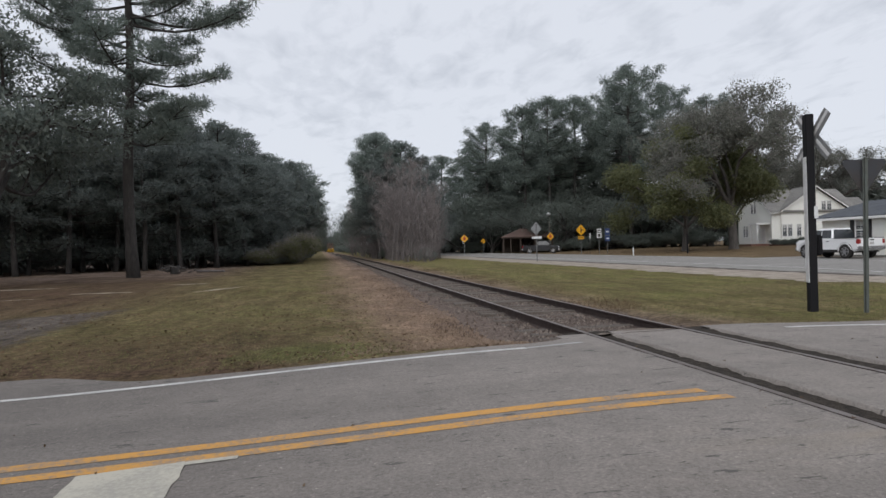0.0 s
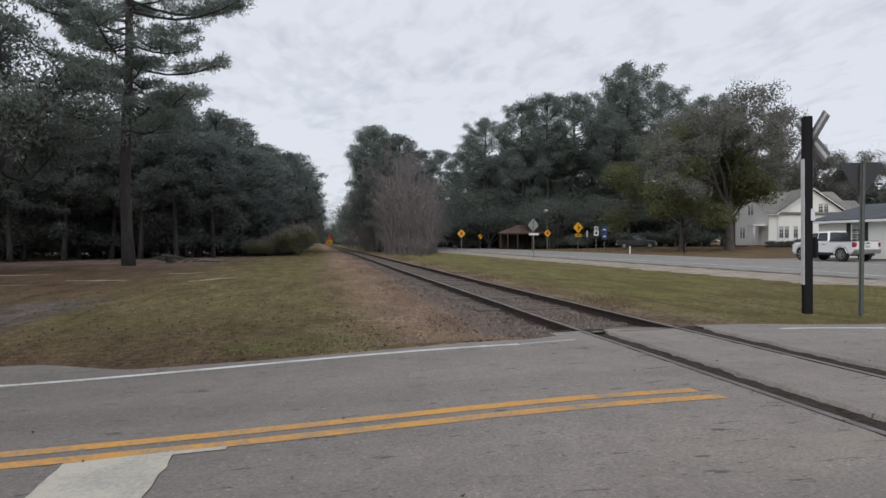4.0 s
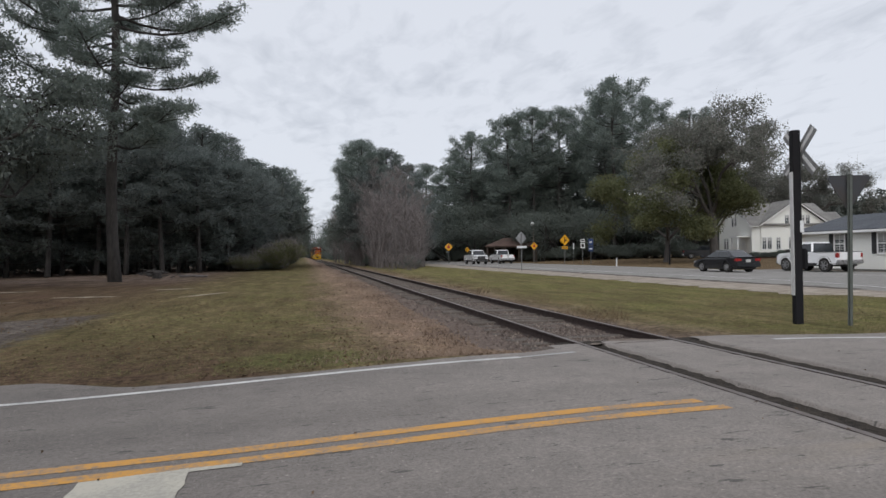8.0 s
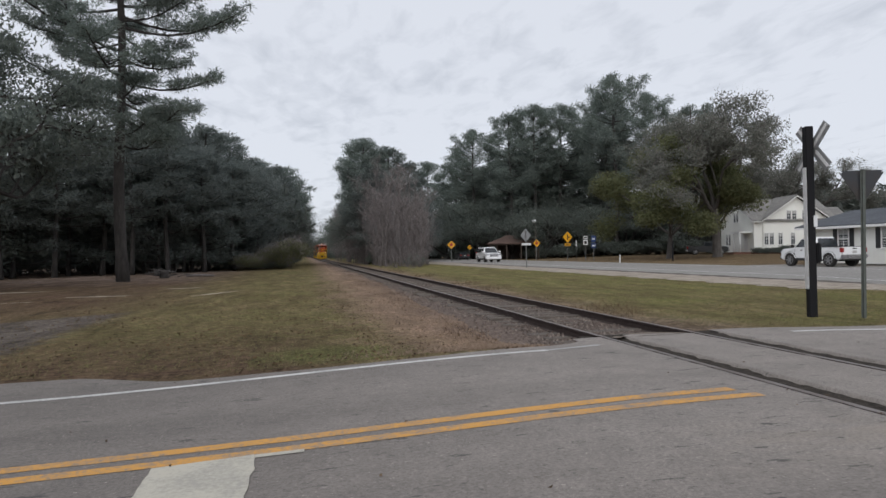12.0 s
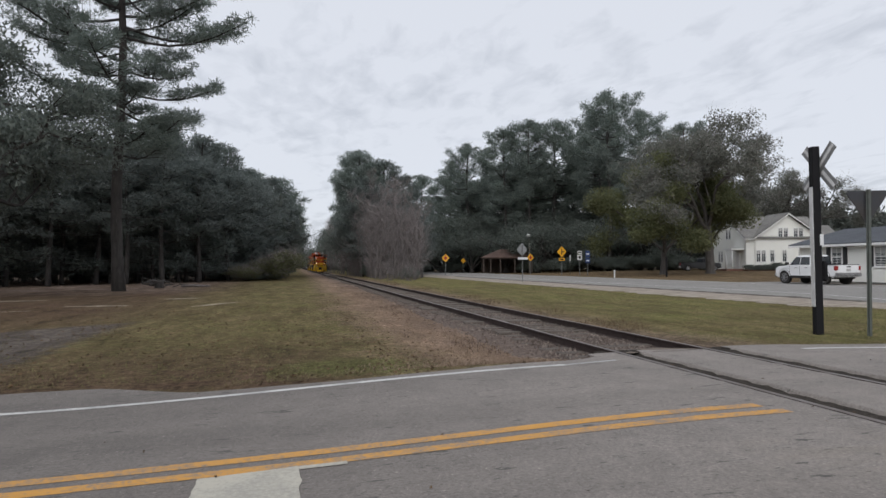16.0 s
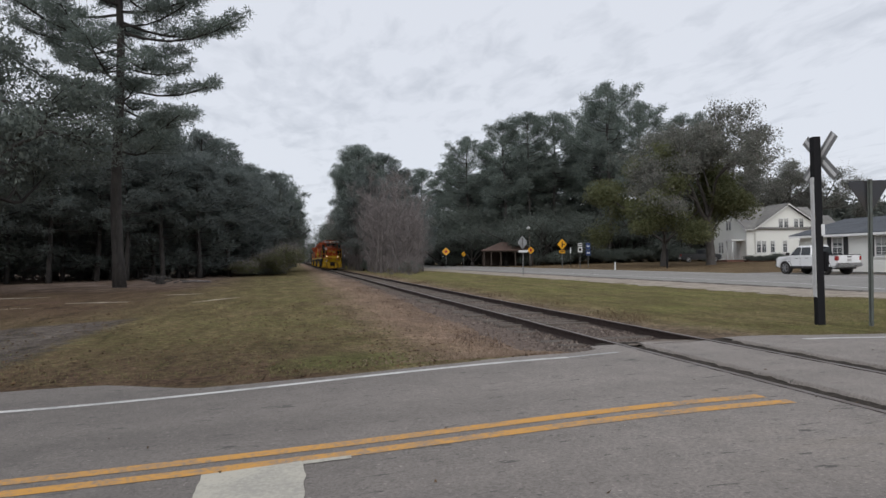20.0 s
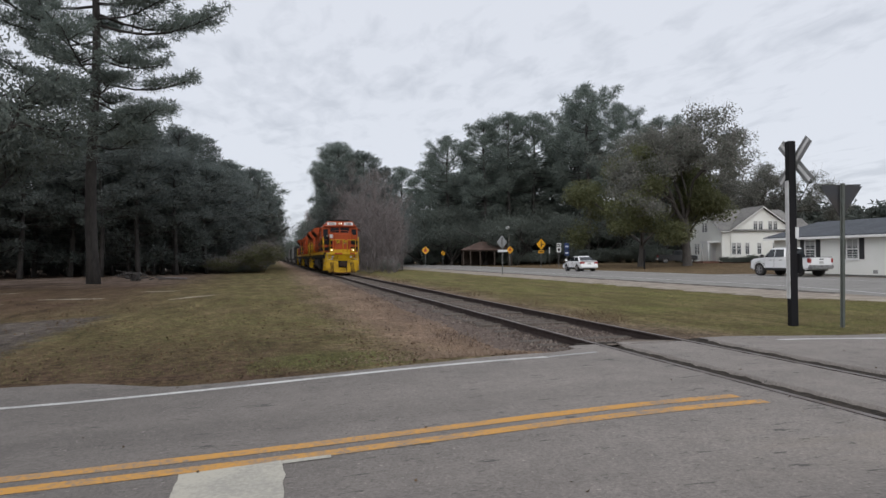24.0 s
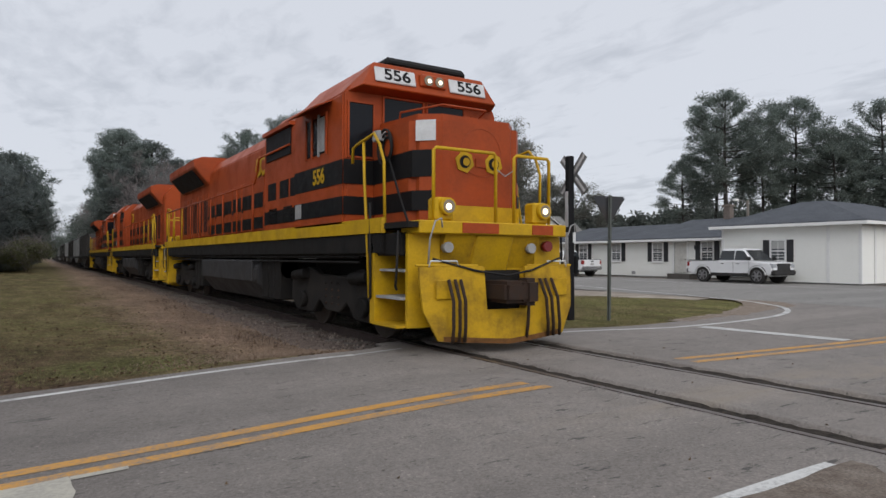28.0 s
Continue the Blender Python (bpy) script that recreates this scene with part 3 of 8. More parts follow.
marking("white_line", [(26.9, float(y)) for y in np.linspace(-60, 150, 60)], 0.12, WHITE_PAINT, "white edge line of the highway", 0.006, lambda x, y: highway_z(x))
marking("white_line", [(10.22, 8.0), (10.28, 7.2), (10.35, 6.3), (10.42, 5.46)], 0.34, WHITE_PAINT, "white stop line at the road mouth")
marking("white_line", run(-40, 3.72, 2.27), 0.115, WHITE_PAINT, "white edge line on the near side")
def worn(y, k):
    return 0.045 * noise.noise(Vector((y * 1.3, k, 0))) + 0.03 * noise.noise(Vector((y * 6.0, k + 3, 0)))


stop = sheet("white_line", [[(x + dx * worn(y, k), y + 0.012 * e * noise.noise(Vector((x * 9.0, 2.0, 0))), road_z(x) + 0.006) for e, y in zip([0] * 36 + [1, 1, 1, 1], np.linspace(2.4, 4.86 + 0.008 * k, 40))]
                            for k, (x, dx) in enumerate(((-1.07, 1), (-0.93, 0), (-0.76, 0), (-0.60, 0), (-0.46, 0), (-0.39, 1)))], STOP_PAINT)
tagged(stop, "broad worn white stop bar across the lane", "road marking", kind="structure")
marking("white_line", run(-0.40, -0.06, 4.855, 0.03), 0.075, STOP_PAINT, "thin worn white paint beside the stop bar", 0.006)

verge_s = sheet("pavement", [[(x, 2.26 + ragged(x, 17.0, 0.07) - 0.9 * (j / 5) ** 1.3 * (1 + j * 0.3), road_z(x) + (0.0045 if j < 2 else 0.0045 - 0.012 * (j - 1))) for j in range(6)] for x in steps((-20, 2, 0.8), (2, 14, 0.12))], VERGE_DIRT)
tagged(verge_s, "brown dirt washed over the near road edge", "dirt verge", kind="structure")

gravel = sheet("pavement", [[(x + 0.35 * j / 4, north_east(x) + 0.25 + ragged(x * 2.0, 51.0, 0.25) - (0.5 + 0.75 * sm((x - 10.5) / 4.0)) * j / 4, road_z(x) + 0.004) for j in range(5)] for x in steps((10.6, 17.6, 0.12))], GRAVEL_BROWN)
tagged(gravel, "brown gravel washed along the curved road edge", "gravel", kind="structure")

# ---- railway ----
RAIL_TOP = 0.235
rng = np.random.default_rng(7)


def rail_profile():
    return [(-0.07, 0.0), (0.07, 0.0), (0.07, 0.012), (0.012, 0.035), (0.012, 0.125), (0.036, 0.138), (0.036, 0.165), (-0.036, 0.165), (-0.036, 0.138), (-0.012, 0.125), (-0.012, 0.035), (-0.07, 0.012)]


track = thing("railway_track", pose(TRACK_X, 0, 0), "rusty single railway track on weathered ties in dirty ballast", "railway track")
for sx in (-0.755, 0.755):
    ys = steps((-60, 9.0, 3.0), (9.0, 60, 1.0), (60, 480, 20.0))
    pr = rail_profile()
    rows = [[(sx + px + 0.012 * noise.noise(Vector((y * 0.15, sx, 2.0))) * (1 if y > 12 else 0), y, RAIL_TOP - 0.165 + pz + 0.012 * noise.noise(Vector((y * 0.2, sx, 0))) * (1 if y > 12 else 0)) for px, pz in pr + pr[:1]] for y in ys]
    ob = sheet("rail", rows, RUST, track)
    for poly in ob.data.polygons:
        poly.use_smooth = False
    ob.data.materials.append(RAILTOP)
    for i, poly in enumerate(ob.data.polygons):
        if i % 12 == 6:
            poly.material_index = 1
# ballast bed, low and dusty, out to the straw
bed_rows = []
for y in steps((8.9, 60, 0.6), (60, 480, 20.0)):
    row = []
    for q in np.linspace(-2.3, 2.3, 24):
        h = 0.066 - 0.15 * sm((abs(q) - 1.35) / 1.0) + 0.045 * noise.noise(Vector((q * 2.2, y * 2.2, 1.0))) + 0.02 * noise.noise(Vector((q * 6.0, y * 6.0, 3.0)))
        row.append((q, y, h))
    bed_rows.append(row)
bed = sheet("ballast_bed", bed_rows, BALLAST_BED, track)
tie_me = None
ties = []
for i in range(430):
    y = 9.6 + 0.53 * i + rng.normal(0, 0.03)
    if i < 200:
        if tie_me is None:
            bm = bbox(-1.28, 1.28, -0.11, 0.11, -0.09, 0.085, bev=0.012)
            ob = part("tie", bm, TIE_WOOD, track)
            tie_me = ob.data
        else:
            ob = new("tie", tie_me)
            ob.parent = track
        ob.location, ob.rotation_euler = (rng.normal(0, 0.04), y, rng.normal(0.018, 0.014)), (rng.normal(0, 0.02), rng.normal(0, 0.006), rng.normal(0, 0.025))
    else:
        ties.append((rng.normal(0, 0.04), y))
ties += [(0.0, 1.2 - 0.53 * k) for k in range(60)]
bm = bmesh.new()
for tx, y in ties:
    box(bm, tx - 1.28, tx + 1.28, y - 0.11, y + 0.11, -0.05, 0.085)
tagged(part("tie", bm, TIE_WOOD, track), kind="stuff")


def stones(name, n, place, r0, r1, material, parent=None, label=""):
    """Many small broken stones."""
    base = np.array([(1, 0, -0.3), (-0.6, 0.8, -0.3), (-0.6, -0.8, -0.2), (0.1, 0.1, 0.9), (0.5, 0.6, 0.3)], float)
    fc = np.array([(0, 1, 3), (1, 2, 3), (2, 0, 3), (0, 4, 3), (0, 1, 4), (1, 3, 4)])
    xyz = place(n)
    n = len(xyz)
    ang = rng.uniform(0, 2 * np.pi, n)
    sc = rng.uniform(r0, r1, (n, 1, 1)) * rng.uniform(0.6, 1.3, (n, 1, 3))
    v = base[None] * sc
    c, s = np.cos(ang)[:, None], np.sin(ang)[:, None]
    v = np.stack([v[..., 0] * c - v[..., 1] * s, v[..., 0] * s + v[..., 1] * c, v[..., 2]], -1) + xyz[:, None]
    f = fc[None] + 5 * np.arange(n)[:, None, None]
    return part_np(name, v.reshape(-1, 3), f.reshape(-1, 3), material, parent, label)


def ballast_place(n):
    y = 9.2 + 50 * rng.random(n) ** 1.7
    q = rng.normal(0, 0.78, n).clip(-2.0, 2.0)
    h = 0.070 - 0.15 * np.clip((np.abs(q) - 1.35) / 1.0, 0, 1) ** 1.5
    return np.stack([q, y, h + rng.normal(0.005, 0.008, n)], -1)


tagged(stones("ballast_stone", 26000, ballast_place, 0.015, 0.042, STONE, track), kind="stuff")

# dirt-packed flangeways and rails in the crossing, with a broken asphalt edge
for k, sx in enumerate((4.45, 5.98)):
    rows = [[(sx + q, y, 0.196 + 0.020 * noise.noise(Vector((q * 9, y * 5, k))) + 0.012 * noise.noise(Vector((q * 30, y * 22, k)))) for q in np.linspace(-0.42, 0.42, 11)] for y in steps((-20, 1, 2.0), (1, 9.4, 0.12))]
    tagged(sheet("crossing_gap", rows, GAP_DIRT), "dirt-packed gap beside the rail in the crossing", "rail gap", kind="structure")
for sx, side, reach, amp in ((3.9, 1, 0.305, 0.006), (4.70, -1, 0.11, 0.03), (5.58, 1, 0.12, 0.006), (6.28, -1, 0.11, 0.025)):
    # ragged lips of asphalt that reach in towards the rail
    ys = steps((1.7, 9.0, 0.07))
    rows = []
    for y in ys:
        e = reach + amp * (noise.noise(Vector((y * 1.6, sx, 0))) + 0.6 * noise.noise(Vector((y * 6, sx, 3))))
        zb = road_z(sx - side * 0.1) if side > 0 and sx < 4.5 or sx > 6 else 0.222
        rows.append([(sx - side * 0.14, y, zb - 0.002), (sx - side * 0.02, y, zb + 0.004), (sx + side * e * 0.7, y, 0.230), (sx + side * e, y, 0.230 + 0.006 * noise.noise(Vector((y * 5, sx, 1)))), (sx + side * (e + 0.02), y, 0.185)])
    tagged(sheet("crossing_lip", rows, ASPHALT), "crumbled asphalt lip along the rail", "road edge", kind="structure")

# mud and gravel spilt on the end of the crossing
rows = [[(x, 8.86 + 0.10 * (x - 4.3) + 0.20 * noise.noise(Vector((x * 1.7, 3.0, 0))) + 0.12 * noise.noise(Vector((x * 6.0, 9.0, 0))) + 1.1 * j / 5, 0.229 - 0.024 * j) for x in np.linspace(4.30, 5.72, 40)] for j in range(6)]
tagged(sheet("crossing_dirt", rows, VERGE_DIRT), "brown mud spilt on the end of the crossing", "dirt", kind="structure")

# ---- trees ----
BARK_PINE = bark_mat("grey_brown_pine_bark", (0.022, 0.020, 0.019), (0.058, 0.051, 0.047))
TWIG_BARK = bark_mat("pale_grey_twig_bark", (0.10, 0.088, 0.086), (0.19, 0.168, 0.162))
BARK_GREY = bark_mat("grey_bark", (0.043, 0.038, 0.035), (0.100, 0.090, 0.083))
TWIG = Mat("bare_twig", 0.9)
TWIG.color(TWIG.mix(TWIG.island(), (0.115, 0.10, 0.10), (0.25, 0.222, 0.218)))
TWIG = TWIG.m
NEEDLE = leaf_mat("pine_needles", (0.118, 0.150, 0.140), (0.232, 0.276, 0.238), (0.164, 0.178, 0.166))
NEEDLE_DARK = leaf_mat("dark_pine_needles", (0.110, 0.136, 0.133), (0.214, 0.246, 0.224), (0.152, 0.159, 0.157))
OAK_LEAF = leaf_mat("olive_oak_leaves", (0.092, 0.108, 0.050), (0.175, 0.182, 0.085), (0.125, 0.125, 0.068))
OAK_GREY = leaf_mat("grey_green_oak_leaves", (0.117, 0.127, 0.112), (0.228, 0.234, 0.198), (0.166, 0.160, 0.145))
WOOD_LEAF = leaf_mat("dark_evergreen_leaves", (0.098, 0.121, 0.112), (0.176, 0.204, 0.174), (0.138, 0.144, 0.132))
FAR_LEAF = leaf_mat("far_wood_leaves", (0.062, 0.075, 0.068), (0.125, 0.142, 0.125), (0.115, 0.115, 0.105))


def leaves(centres, size, wide, r, flat=0.0):
    """Pointed leaf blades round centres; arrays of verts and faces."""
    n = len(centres)
    d = r.normal(size=(n, 3))
    d[:, 2] *= 1 - flat
    d /= np.linalg.norm(d, axis=1, keepdims=True)
    e = np.cross(d, r.normal(size=(n, 3)))
    e /= np.linalg.norm(e, axis=1, keepdims=True) + 1e-9
    ln = (size * r.uniform(0.6, 1.4, n))[:, None]
    wd = (wide * r.uniform(0.6, 1.4, n))[:, None]
    v = np.stack([centres - d * ln / 2 - e * wd / 2, centres - d * ln / 3 + e * wd / 2, centres + d * ln / 2], 1)
    return v.reshape(-1, 3), np.arange(3 * n).reshape(-1, 3)


def clumps(points, radii, per, r, squash=0.7):
    """Points in soft balls round each clump."""
    pts = np.repeat(np.asarray(points, float), per, 0)
    rad = np.repeat(np.asarray(radii, float), per)[:, None]
    off = r.normal(size=(len(pts), 3))
    off /= np.linalg.norm(off, axis=1, keepdims=True)
    off *= r.random((len(pts), 1)) ** 0.45
    off[:, 2] *= squash
    return pts + off * rad


def tufts(centres, radii, per, size, wide, r):
    """Needles that stand out from each tuft's centre, more of them upwards."""
    c = np.repeat(np.asarray(centres, float), per, 0)
    rad = np.repeat(np.asarray(radii, float), per)[:, None]
    n = len(c)
    d = r.normal(size=(n, 3)) + np.array([0, 0, 0.35])
    d /= np.linalg.norm(d, axis=1, keepdims=True)
    p = c + d * rad * r.random((n, 1)) ** 0.55 * np.array([1, 1, 0.72])
    way = d + r.normal(0, 0.55, (n, 3))
    way /= np.linalg.norm(way, axis=1, keepdims=True)
    e = np.cross(way, r.normal(size=(n, 3)))
    e /= np.linalg.norm(e, axis=1, keepdims=True) + 1e-9
    ln = (size * r.uniform(0.6, 1.35, n))[:, None]
    wd = (wide * r.uniform(0.6, 1.4, n))[:, None]
    v = np.stack([p - e * wd / 2, p + e * wd / 2, p + way * ln], 1)
    return v.reshape(-1, 3), np.arange(3 * n).reshape(-1, 3)


def pine(name, seed, height, bare, spread, limbs, per, m, label, mat=None, leaf=0.34, puff=1.0, slim=0.22, fill=0.45, dome=2.4, low=0.5, even=0.14, twig=1.0, stubs=0, climb=0.75, sag=0.0):
    """A tall pine: a straight bole, limbs that climb more towards the top, side branches and needle tufts on them."""
    r = np.random.default_rng(seed)
    tree = thing(name, m, label, "pine tree")
    bm = bmesh.new()
    rad = height * 0.0115
    zs = np.linspace(0, height * 0.97, 14)
    line = [(0.14 * math.sin(z * 0.35 + seed), 0.12 * math.sin(z * 0.27 + 2 * seed), z - (0.3 if z == 0 else 0)) for z in zs]
    tube(bm, line, [rad * (1.28 if i == 0 else 1) * (1 - 0.88 * (z / height) ** 1.4) + 0.02 for i, z in enumerate(zs)], 9)
    cl, cr = [], []
    ss = (0, 0.2, 0.4, 0.6, 0.8, 1.0)
    lx, ly = [p[0] for p in line], [p[1] for p in line]
    for i in range(limbs):
        f = (i + r.uniform(0, 0.9)) / limbs
        z = height * (bare + (0.93 - bare) * f ** 0.92)
        az = i * 2.399 + r.normal(0, 0.45)
        env = (1 - f ** dome) ** 0.5 * min(1.0, low + (1 - low) * f / 0.35)
        ln = max(0.7, spread * env * r.uniform(1 - 2.4 * even, 1 + even))
        rise = 0.02 - sag + climb * f ** 1.6 + r.normal(0, 0.09)
        c = np.array([math.cos(az), math.sin(az), 0])
        base = np.array([np.interp(z, zs, lx), np.interp(z, zs, ly), z])
        side = np.array([-c[1], c[0], 0])
        bend = r.normal(0, 0.14)
        pts = [base + c * ln * q + side * bend * ln * q * q + np.array([0, 0, ln * (rise * q - 0.10 * math.sin(q * 3.0) + 0.12 * q * q)]) for q in ss]
        for p in pts:
            p[2] = min(p[2], height - 0.5)
        tube(bm, pts, [0.030 * ln ** 0.55 * (1 - 0.8 * q) + 0.009 for q in ss], 5, False)
        n2 = max(2, int(ln * 1.25 * twig))
        for k in range(n2):
            q = fill + (1.0 - fill) * (k + r.uniform(0.2, 0.9)) / n2
            j = min(4, int(q * 5))
            p = pts[j] + (pts[j + 1] - pts[j]) * (q * 5 - j)
            sg = 1 if (k + i) % 2 else -1
            d = c * r.uniform(0.4, 0.9) + side * sg * r.uniform(0.4, 1.0) + np.array([0, 0, r.uniform(0.0, 0.6)])
            l2 = (0.30 * ln * (1.25 - q) + 0.35) * r.uniform(0.7, 1.2)
            tip = p + d * l2
            tip[2] = min(tip[2], height - 0.2)
            tube(bm, [p, (p + tip) / 2 + np.array([0, 0, 0.06]), tip], [0.026, 0.016, 0.007], 3, False)
            for w in (0.45, 1.0):
                cl.append(p + (tip - p) * w + r.normal(0, 0.10, 3) + np.array([0, 0, 0.12]))
                cr.append(r.uniform(0.42, 0.80) * puff)
        cl.append(pts[5] + np.array([0, 0, 0.1]))
        cr.append(r.uniform(0.5, 0.8) * puff)
    for _ in range(stubs):
        z, az, ln = height * r.uniform(bare * 0.45, bare * 1.05), r.uniform(0, 6.3), r.uniform(0.5, 2.4)
        p = np.array([np.interp(z, zs, lx), np.interp(z, zs, ly), z])
        d = np.array([math.cos(az), math.sin(az), r.uniform(-0.35, 0.15)]) * ln
        tube(bm, [p, p + d * 0.5 + np.array([0, 0, 0.08]), p + d], [0.035, 0.022, 0.008], 4, False)
    top = np.array([lx[-1], ly[-1], height - 0.7])
    for _ in range(9):
        cl.append(top + r.normal(0, 0.55, 3) * np.array([1, 1, 0.5]))
        cr.append(r.uniform(0.5, 0.8) * puff)
    part("trunk", bm, BARK_PINE, tree)
    v, f = tufts(cl, cr, per, leaf, leaf * slim, r)
    part_np("crown", v, f, mat or NEEDLE, tree)
    return tree


def branching(r, bm, base, direction, length, radius, level, ends, sides=6, gnarl=0.25, fork=(3, 4), shrink=0.66, tight=1.0):
    """Forked limbs; gathers the outer ends."""
    pts, p, d = [Vector(base)], Vector(base), Vector(direction).normalized()
    for _ in range(4):
        d = (d + Vector(r.normal(0, gnarl * 0.5, 3)) + Vector((0, 0, 0.05))).normalized()
        p = p + d * length / 4
        pts.append(p.copy())
    tube(bm, pts, [radius * (1 - 0.42 * i / 4) for i in range(5)], sides, False)
    if level == 0:
        ends.append((np.array(p), np.array(d)))
        ends.append((np.array(pts[2]), np.array(d)))
        return
    for k in range(int(r.integers(*fork)) if fork[0] != fork[1] else fork[0]):
        axis = d.orthogonal().normalized()
        axis.rotate(Matrix.Rotation(r.uniform(0, 2 * math.pi), 4, d).to_quaternion())
        nd = (d * r.uniform(0.5, 1.0) + axis * tight * r.uniform(0.5, 1.0) + Vector((0, 0, 0.35 * (1 - tight)))).normalized()
        start = pts[4] if k < 2 else pts[int(r.integers(2, 4))]
        branching(r, bm, start, nd, length * shrink * r.uniform(0.75, 1.2), radius * 0.56, level - 1, ends, max(3, sides - 1), gnarl, fork, shrink, tight)


def broadleaf(name, seed, height, trunk, m, label, category="tree", leaf=None, per=60, leaf_size=0.22, clump=1.1, twigs=0, levels=3, stems=1, bark=None, wide=1.0, bush=False, thick=1.0, tight=1.0):
    """A spreading tree, leafy, thin or bare."""
    r = np.random.default_rng(seed)
    tree = thing(name, m, label, category)
    bm, ends = bmesh.new(), []
    for s in range(stems):
        a = r.uniform(0, 2 * math.pi)
        off = (0, 0) if stems == 1 else (r.normal(0, height * 0.10 * wide), r.normal(0, height * 0.10 * wide))
        tilt = 0.06 if stems == 1 else 0.28
        top = Vector((off[0] + tilt * trunk * math.cos(a), off[1] + tilt * trunk * math.sin(a), trunk))
        rad = height * 0.028 * thick / stems ** 0.5
        tube(bm, [(off[0], off[1], -0.3), (off[0], off[1], 0.3), (*(Vector((off[0], off[1], 0)) + (top - Vector((off[0], off[1], 0))) * 0.5)[:2], trunk * 0.5), top], [rad * 1.6, rad * 1.2, rad, rad * 0.85], 8, False)
        for k in range(4 if not bush else 5):
            az = a + k * 2 * math.pi / 4 + r.normal(0, 0.3)
            out = r.uniform(0.45, 1.1) * wide
            branching(r, bm, top - Vector((0, 0, trunk * 0.10 * (k % 2))), (out * math.cos(az), out * math.sin(az), r.uniform(0.55, 1.0)), (height - trunk) * 0.38 * r.uniform(0.85, 1.15), rad * 0.55, levels - 1, ends, tight=tight)
        branching(r, bm, top, (0, 0, 1), (height - trunk) * 0.40, rad * 0.6, levels - 1, ends, tight=tight)
    part("trunk", bm, bark or BARK_GREY, tree)
    pos = np.array([p for p, _ in ends])
    if leaf is not None:
        pts = clumps(pos, r.uniform(0.6, 1.3, len(pos)) * clump, per, r, 0.6)
        v, f = leaves(pts, leaf_size, leaf_size * 0.5, r)
        part_np("crown", v, f, leaf, tree)
    if twigs:
        pts = clumps(pos, r.uniform(0.6, 1.3, len(pos)) * clump, twigs, r, 0.9)
        d = r.normal(size=(len(pts), 3)) * (0.35 + 0.65 * tight) + np.array([0, 0, 0.9])
        d /= np.linalg.norm(d, axis=1, keepdims=True)
        e = np.cross(d, r.normal(size=d.shape))
        e /= np.linalg.norm(e, axis=1, keepdims=True)
        ln = r.uniform(0.5, 1.5, (len(pts), 1))
        v = np.stack([pts - e * 0.014, pts + e * 0.014, pts + d * ln + e * 0.004], 1).reshape(-1, 3)
        part_np("crown", v, np.arange(len(v)).reshape(-1, 3), TWIG, tree)
    return tree


def sapling(name, seed, height, spread, stems, limbs, twigs, m, label, low=0.06, twig=1.0, category="tree"):
    """A slender leafless tree: straight stems feathered with rising limbs and fine twigs down to the ground."""
    r = np.random.default_rng(seed)
    tree = thing(name, m, label, category)
    bm, base, way = bmesh.new(), [], []
    for k in range(stems):
        h = height * (1.0 if k == 0 else r.uniform(0.6, 0.92))
        off = np.array([0.0, 0.0]) if k == 0 else r.normal(0, spread * 0.30, 2)
        lean = r.normal(0, 0.045, 2) * h
        axis = [np.array([off[0] + lean[0] * q ** 1.4 + r.normal(0, 0.05), off[1] + lean[1] * q ** 1.4 + r.normal(0, 0.05), -0.3 + (h + 0.3) * q]) for q in np.linspace(0, 1, 8)]
        tube(bm, [Vector(p) for p in axis], [h * 0.0085 * (1 - 0.9 * i / 7) + 0.006 for i in range(8)], 5, False)
        for _ in range(limbs):
            q = low + (0.97 - low) * r.random() ** 0.85
            i = min(int(q * 7), 6)
            p = axis[i] + (axis[i + 1] - axis[i]) * (q * 7 - i)
            ln = spread * (0.30 + 0.9 * math.sin(math.pi * min(1.0, 0.16 + q * 0.84))) * r.uniform(0.45, 1.1)
            az, up = r.uniform(0, 2 * math.pi), r.uniform(0.45, 1.15)
            d = np.array([math.cos(az), math.sin(az), up])
            d /= np.linalg.norm(d)
            pts = [p]
            for _ in range(3):
                d = d + r.normal(0, 0.10, 3) + np.array([0, 0, 0.07])
                d /= np.linalg.norm(d)
                pts.append(pts[-1] + d * ln / 3)
            tube(bm, [Vector(v) for v in pts], [0.022, 0.017, 0.011, 0.004], 3, False)
            for _ in range(twigs):
                w = r.random() ** 0.6 * 3
                j = min(int(w), 2)
                base.append(pts[j] + (pts[j + 1] - pts[j]) * (w - j))
                way.append(d + r.normal(0, 0.55, 3))
    part("trunk", bm, TWIG_BARK, tree)
    base, way = np.array(base), np.array(way)
    way /= np.linalg.norm(way, axis=1, keepdims=True)
    side = np.cross(way, r.normal(size=way.shape))
    side /= np.linalg.norm(side, axis=1, keepdims=True)
    ln = r.uniform(0.25, 0.95, (len(base), 1)) * twig
    v = np.stack([base - side * 0.011, base + side * 0.011, base + way * ln], 1).reshape(-1, 3)
    part_np("crown", v, np.arange(len(v)).reshape(-1, 3), TWIG, tree)
    return tree


def scaled(x, y, rz, s, sz=None, z=None):
    return pose(x, y, ground_z(x, y) if z is None else z, 0, 0, rz) @ Matrix.Diagonal((s, s, sz or s, 1))


# the tall pine of the field
pine("pine_tree", 3, 27.0, 0.30, 6.9, 70, 80, scaled(-10.5, 41.5, 20, 1.0), "tall solitary pine with a high open crown in the field", leaf=0.22, puff=0.66, slim=0.24, fill=0.26, dome=1.9, low=0.66, even=0.20, stubs=16, climb=0.34, twig=2.2, sag=0.06)

